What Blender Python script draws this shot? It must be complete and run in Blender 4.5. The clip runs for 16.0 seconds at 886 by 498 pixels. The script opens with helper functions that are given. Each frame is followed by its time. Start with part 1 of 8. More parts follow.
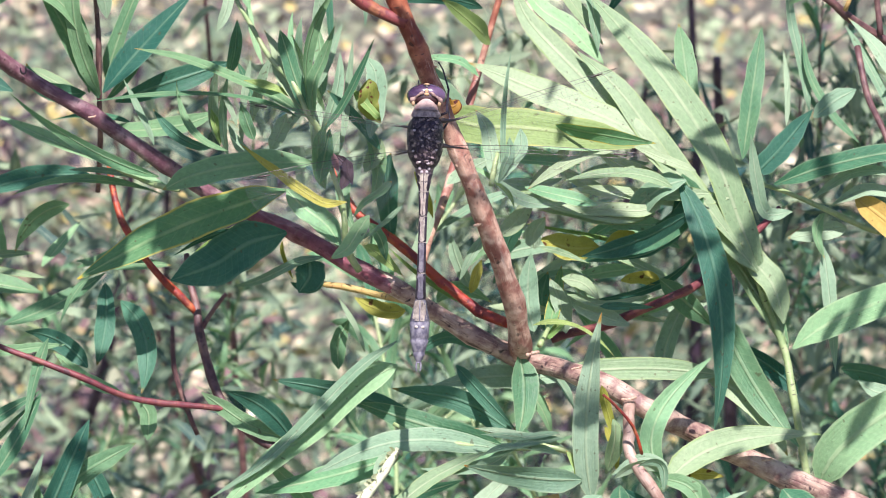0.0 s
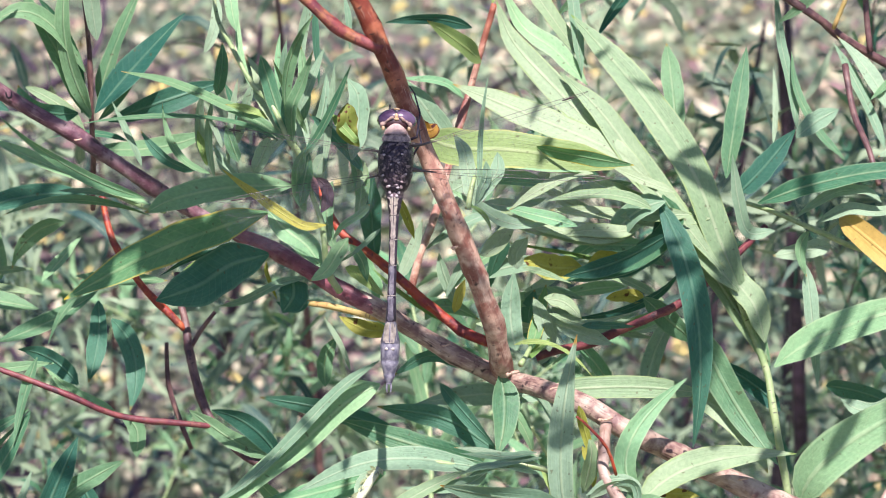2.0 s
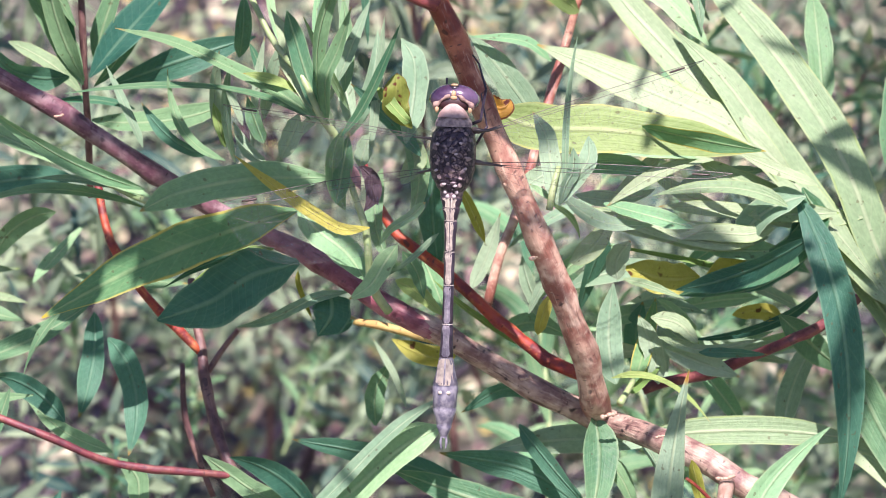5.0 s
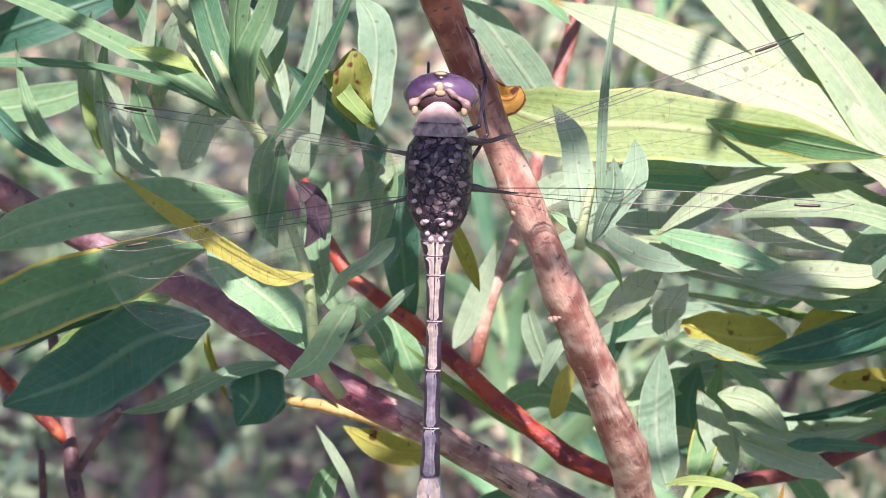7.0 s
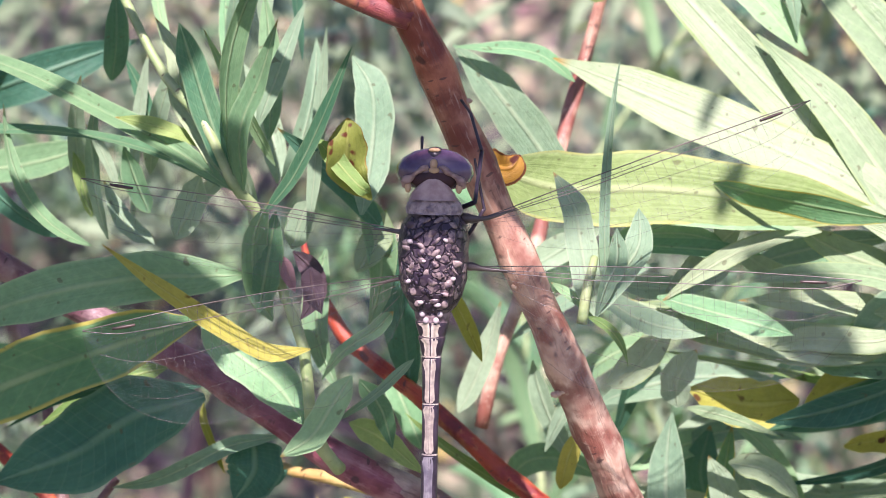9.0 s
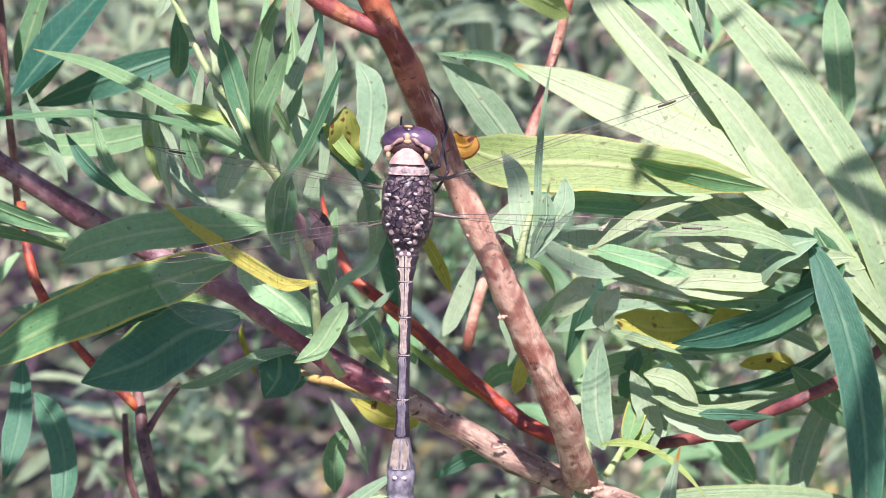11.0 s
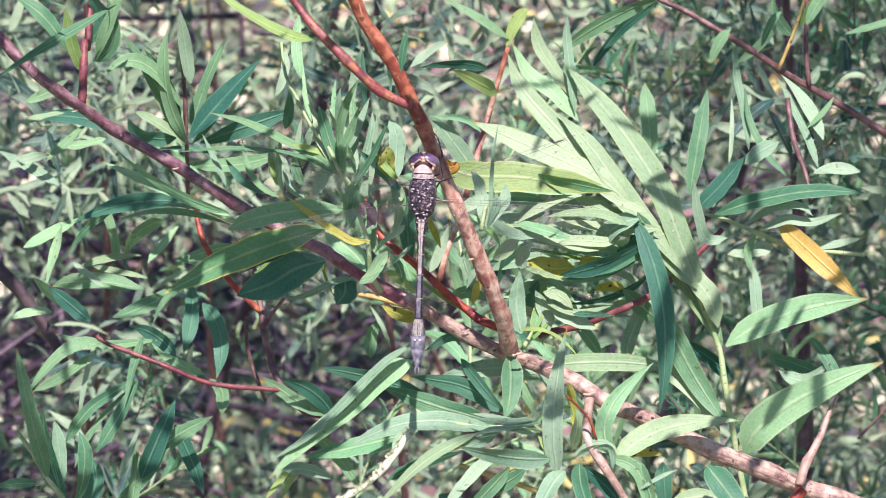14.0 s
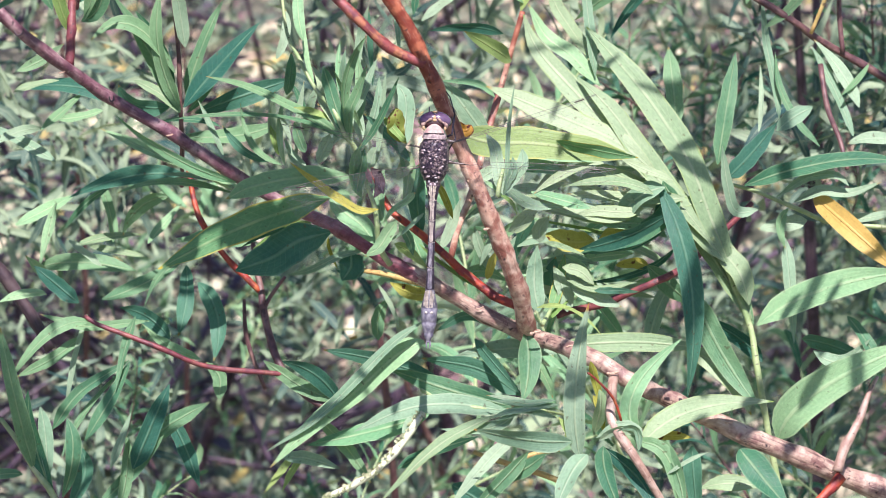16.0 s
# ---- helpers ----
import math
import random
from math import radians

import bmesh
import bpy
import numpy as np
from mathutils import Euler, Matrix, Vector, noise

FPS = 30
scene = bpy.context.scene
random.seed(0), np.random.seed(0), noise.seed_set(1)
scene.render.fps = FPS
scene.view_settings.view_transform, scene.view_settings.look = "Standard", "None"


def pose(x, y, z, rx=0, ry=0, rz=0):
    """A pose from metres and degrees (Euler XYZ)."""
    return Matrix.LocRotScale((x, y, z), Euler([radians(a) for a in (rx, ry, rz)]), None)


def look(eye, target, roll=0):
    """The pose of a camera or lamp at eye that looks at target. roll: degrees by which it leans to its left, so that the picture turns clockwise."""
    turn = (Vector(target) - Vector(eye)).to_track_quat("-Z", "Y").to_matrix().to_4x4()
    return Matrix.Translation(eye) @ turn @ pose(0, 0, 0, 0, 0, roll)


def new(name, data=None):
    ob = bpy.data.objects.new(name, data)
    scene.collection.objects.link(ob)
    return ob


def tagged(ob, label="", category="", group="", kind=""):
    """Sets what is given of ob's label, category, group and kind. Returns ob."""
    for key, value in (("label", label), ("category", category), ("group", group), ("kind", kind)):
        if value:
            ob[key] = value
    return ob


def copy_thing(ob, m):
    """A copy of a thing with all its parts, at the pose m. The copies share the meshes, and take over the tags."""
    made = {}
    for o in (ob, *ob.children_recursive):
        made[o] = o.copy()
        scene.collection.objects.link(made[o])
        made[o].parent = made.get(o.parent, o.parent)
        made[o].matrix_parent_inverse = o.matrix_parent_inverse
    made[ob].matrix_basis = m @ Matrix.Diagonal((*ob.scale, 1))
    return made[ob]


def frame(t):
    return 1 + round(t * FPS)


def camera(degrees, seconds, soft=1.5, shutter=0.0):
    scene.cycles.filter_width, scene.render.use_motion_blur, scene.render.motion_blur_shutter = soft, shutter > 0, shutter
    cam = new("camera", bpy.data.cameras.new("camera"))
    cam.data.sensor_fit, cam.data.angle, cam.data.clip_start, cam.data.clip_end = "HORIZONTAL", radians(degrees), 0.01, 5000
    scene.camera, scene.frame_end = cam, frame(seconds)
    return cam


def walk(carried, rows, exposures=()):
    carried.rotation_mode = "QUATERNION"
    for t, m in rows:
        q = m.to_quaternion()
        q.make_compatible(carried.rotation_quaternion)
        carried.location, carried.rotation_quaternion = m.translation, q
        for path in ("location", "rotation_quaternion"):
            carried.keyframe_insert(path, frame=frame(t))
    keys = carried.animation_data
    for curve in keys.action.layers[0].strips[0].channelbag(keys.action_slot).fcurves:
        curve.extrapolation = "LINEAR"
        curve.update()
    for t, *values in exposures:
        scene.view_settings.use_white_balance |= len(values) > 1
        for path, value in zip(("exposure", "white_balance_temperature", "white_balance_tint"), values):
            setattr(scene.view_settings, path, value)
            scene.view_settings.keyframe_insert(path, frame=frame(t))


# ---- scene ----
cam = camera(10.0, 16.0, soft=1.0)
PATH = (
    (0.0, pose(-0.00080, -0.87076, 1.07084, 78.2645, -0.0525, -0.3099)),
    (0.5, pose(-0.00575, -0.87514, 1.08783, 77.3925, -0.1555, -0.7116)),
    (1.0, pose(0.01710, -0.87236, 1.12088, 75.5554, 0.1187, 0.5652)),
    (1.5, pose(0.03064, -0.87536, 1.09937, 76.7684, 0.4235, 1.2957)),
    (2.0, pose(0.03944, -0.87719, 1.08992, 77.4342, 0.4497, 1.9090)),
    (2.5, pose(0.03616, -0.86978, 1.08947, 77.4023, 0.3365, 1.9085)),
    (3.0, pose(0.03871, -0.86395, 1.08465, 77.5749, 0.2391, 2.2320)),
    (5.5, pose(0.05516, -0.60124, 1.06231, 74.8259, 0.9442, 4.6335)),
    (6.0, pose(0.03816, -0.52476, 1.05020, 74.1830, 0.9202, 3.7209)),
    (6.5, pose(0.03079, -0.46742, 1.03381, 74.2842, 0.8825, 3.3402)),
    (7.0, pose(0.02596, -0.45238, 1.03127, 74.1238, 0.7301, 3.0188)),
    (7.5, pose(0.02537, -0.43771, 1.02846, 74.0352, 0.7648, 2.9973)),
    (8.0, pose(0.02317, -0.43086, 1.02894, 73.8004, 0.8775, 2.8236)),
    (8.5, pose(0.02468, -0.42838, 1.03506, 73.1911, 1.1120, 2.9354)),
    (11.0, pose(0.07268, -0.57932, 1.07907, 73.3277, 1.6376, 6.1880)),
    (11.5, pose(0.08061, -0.64451, 1.10241, 73.0014, 1.6343, 6.1322)),
    (12.0, pose(0.08228, -0.74773, 1.13630, 72.7727, 1.4241, 5.4634)),
    (12.5, pose(0.09398, -0.93897, 1.19302, 72.8717, 1.0797, 5.0371)),
    (13.0, pose(0.08237, -1.03096, 1.23352, 72.2948, 0.7585, 4.0680)),
    (13.5, pose(0.08260, -1.07611, 1.25289, 72.0369, 0.6465, 3.8949)),
    (14.0, pose(0.06793, -1.09765, 1.22501, 73.4398, 0.5211, 3.1442)),
    (14.5, pose(0.04751, -1.08748, 1.20879, 73.9374, 0.2987, 2.3125)),
    (15.0, pose(0.04174, -1.06024, 1.17387, 75.0851, 0.3619, 2.1380)),
    (15.5, pose(0.03958, -1.03952, 1.15658, 75.5977, 0.4074, 2.0694)),
    (16.0, pose(0.05421, -1.03618, 1.16847, 75.0123, 0.5913, 2.7460)),
)
walk(cam, PATH, ((0.0, 0.74, 5600.0, 28.0), (3.2, 0.74, 5600.0, 28.0), (5.5, 0.93, 5760.0, 37.0), (8.7, 0.94, 5760.0, 39.0), (10.8, 0.88, 5740.0, 35.0), (12.0, 0.83, 5620.0, 33.0), (13.0, 0.81, 5570.0, 31.0), (16.0, 0.76, 5570.0, 30.0)))

SUN_ELEVATION, SUN_AZIMUTH = 58.0, 172.0  # degrees; azimuth clockwise from +y
world = bpy.data.worlds.new("sky")
scene.world = world
world.use_nodes = True
sky = world.node_tree.nodes.new("ShaderNodeTexSky")
sky.sky_type, sky.sun_disc = "NISHITA", False
sky.sun_elevation, sky.sun_rotation = radians(SUN_ELEVATION), radians(SUN_AZIMUTH)
backing = world.node_tree.nodes["Background"]
backing.inputs["Strength"].default_value = 0.064
world.node_tree.links.new(sky.outputs["Color"], backing.inputs["Color"])
sun = new("sun", bpy.data.lights.new("sun", "SUN"))
sun.data.energy, sun.data.angle, sun.data.color = 5.35, radians(0.5), (1.0, 0.90, 0.72)
_e, _a = radians(SUN_ELEVATION), radians(SUN_AZIMUTH)
SUN_WAY = Vector((math.sin(_a) * math.cos(_e), math.cos(_a) * math.cos(_e), math.sin(_e)))
SUN_TUPLE = tuple(SUN_WAY)
sun.matrix_world = look(SUN_WAY * 5, (0, 0, 0))


# ---- materials ----
def material(name):
    m = bpy.data.materials.new(name)
    m.use_nodes = True
    return m, m.node_tree.nodes, m.node_tree.links, m.node_tree.nodes["Principled BSDF"]


def mix(nodes, links, factor, a, b, kind="MIX"):
    n = nodes.new("ShaderNodeMix")
    n.data_type, n.blend_type = "RGBA", kind
    for socket, value in ((n.inputs[0], factor), (n.inputs[6], a), (n.inputs[7], b)):
        if isinstance(value, (int, float)):
            socket.default_value = value
        elif isinstance(value, tuple):
            socket.default_value = (*value, 1) if len(value) == 3 else value
        else:
            links.new(value, socket)
    return n.outputs[2]


def calc(nodes, links, kind, a, b=0.0, c=0.0):
    n = nodes.new("ShaderNodeMath")
    n.operation = kind
    for socket, value in zip(n.inputs, (a, b, c)):
        if isinstance(value, (int, float)):
            socket.default_value = value
        else:
            links.new(value, socket)
    return n.outputs[0]


def span(nodes, links, value, low, high, out_low=0.0, out_high=1.0):
    n = nodes.new("ShaderNodeMapRange")
    n.interpolation_type = "SMOOTHSTEP"
    links.new(value, n.inputs[0])
    for k, v in enumerate((low, high, out_low, out_high)):
        n.inputs[k + 1].default_value = v
    return n.outputs[0]


def noise_of(nodes, links, scale, detail=3.0, vector=None, rough=0.55):
    n = nodes.new("ShaderNodeTexNoise")
    n.inputs["Scale"].default_value, n.inputs["Detail"].default_value = scale, detail
    n.inputs["Roughness"].default_value = rough
    if vector is None:
        vector = nodes.new("ShaderNodeTexCoord").outputs["Object"]
    links.new(vector, n.inputs["Vector"])
    return n.outputs["Fac"]


def bump_to(nodes, links, shader, height, strength, distance):
    n = nodes.new("ShaderNodeBump")
    n.inputs["Strength"].default_value, n.inputs["Distance"].default_value = strength, distance
    links.new(height, n.inputs["Height"])
    links.new(n.outputs["Normal"], shader.inputs["Normal"])
    return n.outputs["Normal"]


def leaf_material(name, deep, light, rib, edge=None, edge_at=0.86, spots=None, spot_at=0.64, through_light=0.3, gloss=0.42, island=False):
    """A blade: two greens that vary from leaf to leaf and along the blade, a pale midrib, faint side veins, a coloured rim."""
    m, nodes, links, shader = material(name)
    uv = nodes.new("ShaderNodeUVMap").outputs["UV"]
    sep = nodes.new("ShaderNodeSeparateXYZ")
    links.new(uv, sep.inputs[0])
    across = calc(nodes, links, "ABSOLUTE", calc(nodes, links, "MULTIPLY_ADD", sep.outputs[0], 2.0, -1.0))
    along = sep.outputs[1]
    if island:
        chance = nodes.new("ShaderNodeNewGeometry").outputs["Random Per Island"]
    else:
        chance = nodes.new("ShaderNodeObjectInfo").outputs["Random"]
    blotch = noise_of(nodes, links, 150.0, 3.0)
    fine = noise_of(nodes, links, 1400.0, 3.0)
    pick = calc(nodes, links, "ADD", calc(nodes, links, "MULTIPLY", chance, 0.6), calc(nodes, links, "MULTIPLY", blotch, 0.5))
    colour = mix(nodes, links, span(nodes, links, pick, 0.15, 0.85), deep, light)
    grain = span(nodes, links, fine, 0.3, 0.75, 0.92, 1.08)
    shade = nodes.new("ShaderNodeCombineColor")
    for k in range(3):
        links.new(grain, shade.inputs[k])
    colour = mix(nodes, links, 1.0, colour, shade.outputs[0], "MULTIPLY")
    along_blade = nodes.new("ShaderNodeMapping")
    along_blade.inputs["Scale"].default_value = (17.0, 2.6, 1.0)
    links.new(uv, along_blade.inputs["Vector"])
    shuffled = nodes.new("ShaderNodeVectorMath")
    shuffled.operation = "ADD"
    links.new(along_blade.outputs[0], shuffled.inputs[0])
    spread = nodes.new("ShaderNodeCombineXYZ")
    links.new(calc(nodes, links, "MULTIPLY", chance, 90.0), spread.inputs[1])
    links.new(spread.outputs[0], shuffled.inputs[1])
    streak = noise_of(nodes, links, 1.0, 4.0, shuffled.outputs[0], 0.6)
    colour = mix(nodes, links, span(nodes, links, streak, 0.50, 0.78, 0.0, 0.16), colour, rib)
    colour = mix(nodes, links, span(nodes, links, streak, 0.24, 0.47, 0.22, 0.0), colour, tuple(0.6 * c for c in deep))
    # side veins leave the midrib at a slant
    slant = calc(nodes, links, "MULTIPLY_ADD", across, -1.6, calc(nodes, links, "MULTIPLY", along, 16.0))
    vein = span(nodes, links, calc(nodes, links, "FRACT", slant), 0.0, 0.22, 1.0, 0.0)
    colour = mix(nodes, links, calc(nodes, links, "MULTIPLY", vein, 0.11), colour, rib)
    ribbed = span(nodes, links, across, 0.03, 0.16, 1.0, 0.0)
    colour = mix(nodes, links, calc(nodes, links, "MULTIPLY", ribbed, calc(nodes, links, "MULTIPLY_ADD", blotch, 1.1, -0.12)), colour, rib)
    if edge:
        ragged = calc(nodes, links, "ADD", across, calc(nodes, links, "MULTIPLY", calc(nodes, links, "SUBTRACT", blotch, 0.5), 0.3))
        colour = mix(nodes, links, span(nodes, links, ragged, edge_at - 0.06, edge_at + 0.06), colour, edge)
        tipped = calc(nodes, links, "ADD", along, calc(nodes, links, "MULTIPLY", calc(nodes, links, "SUBTRACT", blotch, 0.5), 0.12))
        colour = mix(nodes, links, span(nodes, links, tipped, 0.965, 0.99), colour, edge)
    if spots:
        speck = noise_of(nodes, links, 420.0, 2.0)
        colour = mix(nodes, links, span(nodes, links, speck, spot_at, spot_at + 0.06), colour, spots)
    if not island:
        # small dark flecks, and dry tips on some of the leaves
        fleck = noise_of(nodes, links, 1000.0, 1.0)
        colour = mix(nodes, links, span(nodes, links, fleck, 0.70, 0.76, 0.0, 0.55), colour, (0.10, 0.085, 0.04))
        dry = calc(nodes, links, "MULTIPLY", span(nodes, links, along, 0.94, 0.985), span(nodes, links, chance, 0.55, 0.6, 0.0, 0.8))
        colour = mix(nodes, links, dry, colour, (0.36, 0.24, 0.06))
        pale_rim = calc(nodes, links, "MULTIPLY", span(nodes, links, across, 0.86, 0.98), 0.36)
        colour = mix(nodes, links, pale_rim, colour, rib)
    links.new(colour, shader.inputs["Base Color"])
    links.new(span(nodes, links, fine, 0.2, 0.8, gloss - 0.08, gloss + 0.14), shader.inputs["Roughness"])
    shader.inputs["Specular IOR Level"].default_value = 0.25
    height = calc(nodes, links, "ADD", calc(nodes, links, "MULTIPLY", vein, -0.05), calc(nodes, links, "ADD", calc(nodes, links, "MULTIPLY", ribbed, 0.8), calc(nodes, links, "ADD", calc(nodes, links, "MULTIPLY", fine, 0.5), calc(nodes, links, "MULTIPLY", streak, 0.8))))
    normal = bump_to(nodes, links, shader, height, 0.6, 0.0003)
    glow = nodes.new("ShaderNodeBsdfTranslucent")
    links.new(mix(nodes, links, 1.0, colour, (1.0, 1.0, 0.55), "MULTIPLY"), glow.inputs["Color"])
    links.new(normal, glow.inputs["Normal"])
    both = nodes.new("ShaderNodeMixShader")
    both.inputs[0].default_value = through_light
    links.new(shader.outputs[0], both.inputs[1])
    links.new(glow.outputs[0], both.inputs[2])
    links.new(both.outputs[0], nodes["Material Output"].inputs["Surface"])
    return m


def bark_material(name, low, high, mark, red=None, scale=1.0, worn=0.35, young=None):
    """Smooth young bark with dark lenticels, long streaks, and a mark colour for pale scars and sunlit patches."""
    m, nodes, links, shader = material(name)
    place = nodes.new("ShaderNodeTexCoord").outputs["Object"]
    broad = noise_of(nodes, links, 420.0 * scale, 4.0, place)
    fine = noise_of(nodes, links, 900.0 * scale, 4.0, place, 0.65)
    speck = noise_of(nodes, links, 480.0 * scale, 1.0, place)
    colour = mix(nodes, links, span(nodes, links, broad, 0.34, 0.64), low, high)
    patch = noise_of(nodes, links, 300.0 * scale, 3.0, place)
    colour = mix(nodes, links, span(nodes, links, patch, 0.48, 0.68, 0.0, 0.5), colour, mark)
    if red:
        wide = noise_of(nodes, links, 230.0 * scale, 2.0, place)
        colour = mix(nodes, links, span(nodes, links, wide, 0.45, 0.62), colour, red)
    colour = mix(nodes, links, span(nodes, links, fine, 0.55, 0.75, 0.0, 0.5), colour, mark)
    colour = mix(nodes, links, span(nodes, links, speck, 0.68, 0.74, 0.0, 2.0 * worn), colour, (0.035, 0.02, 0.025))
    if young:  # the younger, redder bark towards the tip
        height = nodes.new("ShaderNodeSeparateXYZ")
        links.new(place, height.inputs[0])
        ragged = calc(nodes, links, "MULTIPLY_ADD", calc(nodes, links, "SUBTRACT", patch, 0.5), 0.02, height.outputs[2])
        tinted = mix(nodes, links, 1.0, colour, young[2], "MULTIPLY")
        colour = mix(nodes, links, span(nodes, links, ragged, young[0], young[1]), colour, tinted)
    links.new(colour, shader.inputs["Base Color"])
    shader.inputs["Roughness"].default_value = 0.48
    stretch = nodes.new("ShaderNodeMapping")
    stretch.inputs["Scale"].default_value = (4.2, 0.5, 1.0)
    links.new(nodes.new("ShaderNodeUVMap").outputs["UV"], stretch.inputs["Vector"])
    crease = noise_of(nodes, links, 260.0 * scale, 5.0, stretch.outputs[0], 0.7)
    colour = mix(nodes, links, span(nodes, links, crease, 0.53, 0.68, 0.0, min(1.0, 2.0 * worn)), colour, tuple(0.45 * c for c in low))
    colour = mix(nodes, links, span(nodes, links, crease, 0.30, 0.44, 0.65, 0.0), colour, mark)
    # short dark lenticels across the stem
    dashes = nodes.new("ShaderNodeMapping")
    dashes.inputs["Scale"].default_value = (1.0, 3.0, 1.0)
    links.new(nodes.new("ShaderNodeUVMap").outputs["UV"], dashes.inputs["Vector"])
    dash = noise_of(nodes, links, 520.0 * scale, 1.0, dashes.outputs[0])
    colour = mix(nodes, links, span(nodes, links, dash, 0.68, 0.73, 0.0, 0.7), colour, (0.05, 0.025, 0.025))
    links.new(colour, shader.inputs["Base Color"])
    height = calc(nodes, links, "ADD", calc(nodes, links, "MULTIPLY", fine, 0.5), calc(nodes, links, "MULTIPLY_ADD", crease, -1.0, broad))
    bump_to(nodes, links, shader, height, 0.7, 0.0008 * worn)
    return m


def plain(name, colour, rough=0.5, second=None, scale=600.0, metal=0.0, coat=0.0, relief=0.3):
    m, nodes, links, shader = material(name)
    fac = noise_of(nodes, links, scale, 3.0)
    tone = mix(nodes, links, span(nodes, links, fac, 0.35, 0.68), colour, second or tuple(0.7 * c for c in colour))
    links.new(tone, shader.inputs["Base Color"])
    shader.inputs["Roughness"].default_value, shader.inputs["Metallic"].default_value = rough, metal
    shader.inputs["Coat Weight"].default_value = coat
    bump_to(nodes, links, shader, fac, relief, 0.0002)
    return m


GREEN = leaf_material("willow_leaf_green", (0.045, 0.175, 0.092), (0.20, 0.365, 0.175), (0.40, 0.52, 0.29))
# DARK carries the shade of shaded leaves in its colour, PALE the sunlight of lit ones
DARK = leaf_material("willow_leaf_deep_green", (0.028, 0.125, 0.088), (0.085, 0.225, 0.135), (0.20, 0.36, 0.23))
PALE = leaf_material("willow_leaf_pale_sunlit", (0.20, 0.345, 0.21), (0.335, 0.465, 0.295), (0.46, 0.57, 0.37), through_light=0.24, gloss=0.5)
FRESH = leaf_material("willow_leaf_bright_green", (0.225, 0.345, 0.175), (0.345, 0.45, 0.255), (0.49, 0.56, 0.35), edge=(0.21, 0.33, 0.08), edge_at=0.93, through_light=0.2)
BRIGHT = leaf_material("willow_leaf_mid_green", (0.15, 0.35, 0.165), (0.29, 0.485, 0.24), (0.50, 0.63, 0.36), through_light=0.22)
EDGED = leaf_material("willow_leaf_yellow_rimmed", (0.09, 0.24, 0.10), (0.20, 0.38, 0.16), (0.38, 0.50, 0.24), edge=(0.55, 0.44, 0.04), edge_at=0.92)
TIPPED = leaf_material("willow_leaf_brown_tipped", (0.16, 0.29, 0.18), (0.27, 0.40, 0.26), (0.44, 0.54, 0.32), edge=(0.52, 0.27, 0.03), edge_at=1.05)
YELLOW = leaf_material("willow_leaf_yellowing", (0.30, 0.34, 0.05), (0.48, 0.45, 0.08), (0.54, 0.54, 0.16), spots=(0.12, 0.06, 0.02))
LIME = leaf_material("willow_leaf_lime", (0.16, 0.31, 0.08), (0.33, 0.46, 0.14), (0.50, 0.58, 0.22))
SPOTTED = leaf_material("willow_leaf_spotted", (0.13, 0.21, 0.04), (0.27, 0.31, 0.06), (0.36, 0.38, 0.10), edge=(0.25, 0.07, 0.02), edge_at=0.95, spots=(0.13, 0.045, 0.02), spot_at=0.61)
ORANGE = leaf_material("dry_leaf_orange", (0.50, 0.33, 0.08), (0.60, 0.42, 0.11), (0.60, 0.42, 0.13), through_light=0.2)
SUNLIT = leaf_material("willow_leaf_sunlit_lime", (0.25, 0.36, 0.12), (0.37, 0.47, 0.19), (0.50, 0.57, 0.30), edge=(0.46, 0.44, 0.05), edge_at=0.97, through_light=0.25)
FOLIAGE = leaf_material("shrub_leaf_mass", (0.017, 0.075, 0.078), (0.35, 0.46, 0.285), (0.46, 0.54, 0.38), island=True)
RUST = leaf_material("withered_leaf_rust", (0.42, 0.20, 0.03), (0.56, 0.32, 0.05), (0.50, 0.25, 0.05), edge=(0.10, 0.025, 0.02), edge_at=0.85, spots=(0.10, 0.03, 0.02))
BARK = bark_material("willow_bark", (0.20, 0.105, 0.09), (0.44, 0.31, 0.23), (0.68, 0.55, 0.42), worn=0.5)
BARK_SCAR = bark_material("willow_leaf_scar", (0.36, 0.22, 0.15), (0.55, 0.38, 0.27), (0.66, 0.50, 0.37))
# darker copies of BARK: the stem's shade is put into purple and plum
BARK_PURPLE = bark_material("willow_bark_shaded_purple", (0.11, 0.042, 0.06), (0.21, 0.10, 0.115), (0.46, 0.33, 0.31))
BARK_PLUM = bark_material("willow_bark_shaded_plum", (0.19, 0.045, 0.06), (0.32, 0.10, 0.12), (0.46, 0.24, 0.24))
# red twig bark with the shade the twigs stand in mixed into it
BARK_MAROON = bark_material("willow_twig_shaded_red", (0.10, 0.022, 0.032), (0.19, 0.045, 0.05), (0.34, 0.14, 0.09))
BARK_WARM = bark_material("willow_bark_warm", (0.31, 0.145, 0.105), (0.62, 0.40, 0.285), (0.78, 0.62, 0.46), red=(0.27, 0.10, 0.07), young=(0.900, 0.926, (0.66, 0.33, 0.22)))
# on both reds the orange mark colour paints spots of sun
BARK_RED = bark_material("willow_twig_red", (0.14, 0.014, 0.017), (0.29, 0.038, 0.028), (0.62, 0.25, 0.07), red=(0.40, 0.06, 0.02))
BARK_CRIMSON = bark_material("willow_twig_crimson", (0.12, 0.025, 0.035), (0.25, 0.06, 0.055), (0.52, 0.24, 0.09))
BARK_PALE = bark_material("willow_twig_pale", (0.27, 0.165, 0.12), (0.43, 0.30, 0.23), (0.56, 0.43, 0.33))
BARK_BROWN = bark_material("willow_twig_brown", (0.075, 0.035, 0.038), (0.15, 0.075, 0.07), (0.32, 0.20, 0.15))
DEAD = leaf_material("dead_leaf_brown", (0.03, 0.022, 0.034), (0.13, 0.085, 0.09), (0.10, 0.07, 0.07), through_light=0.05)
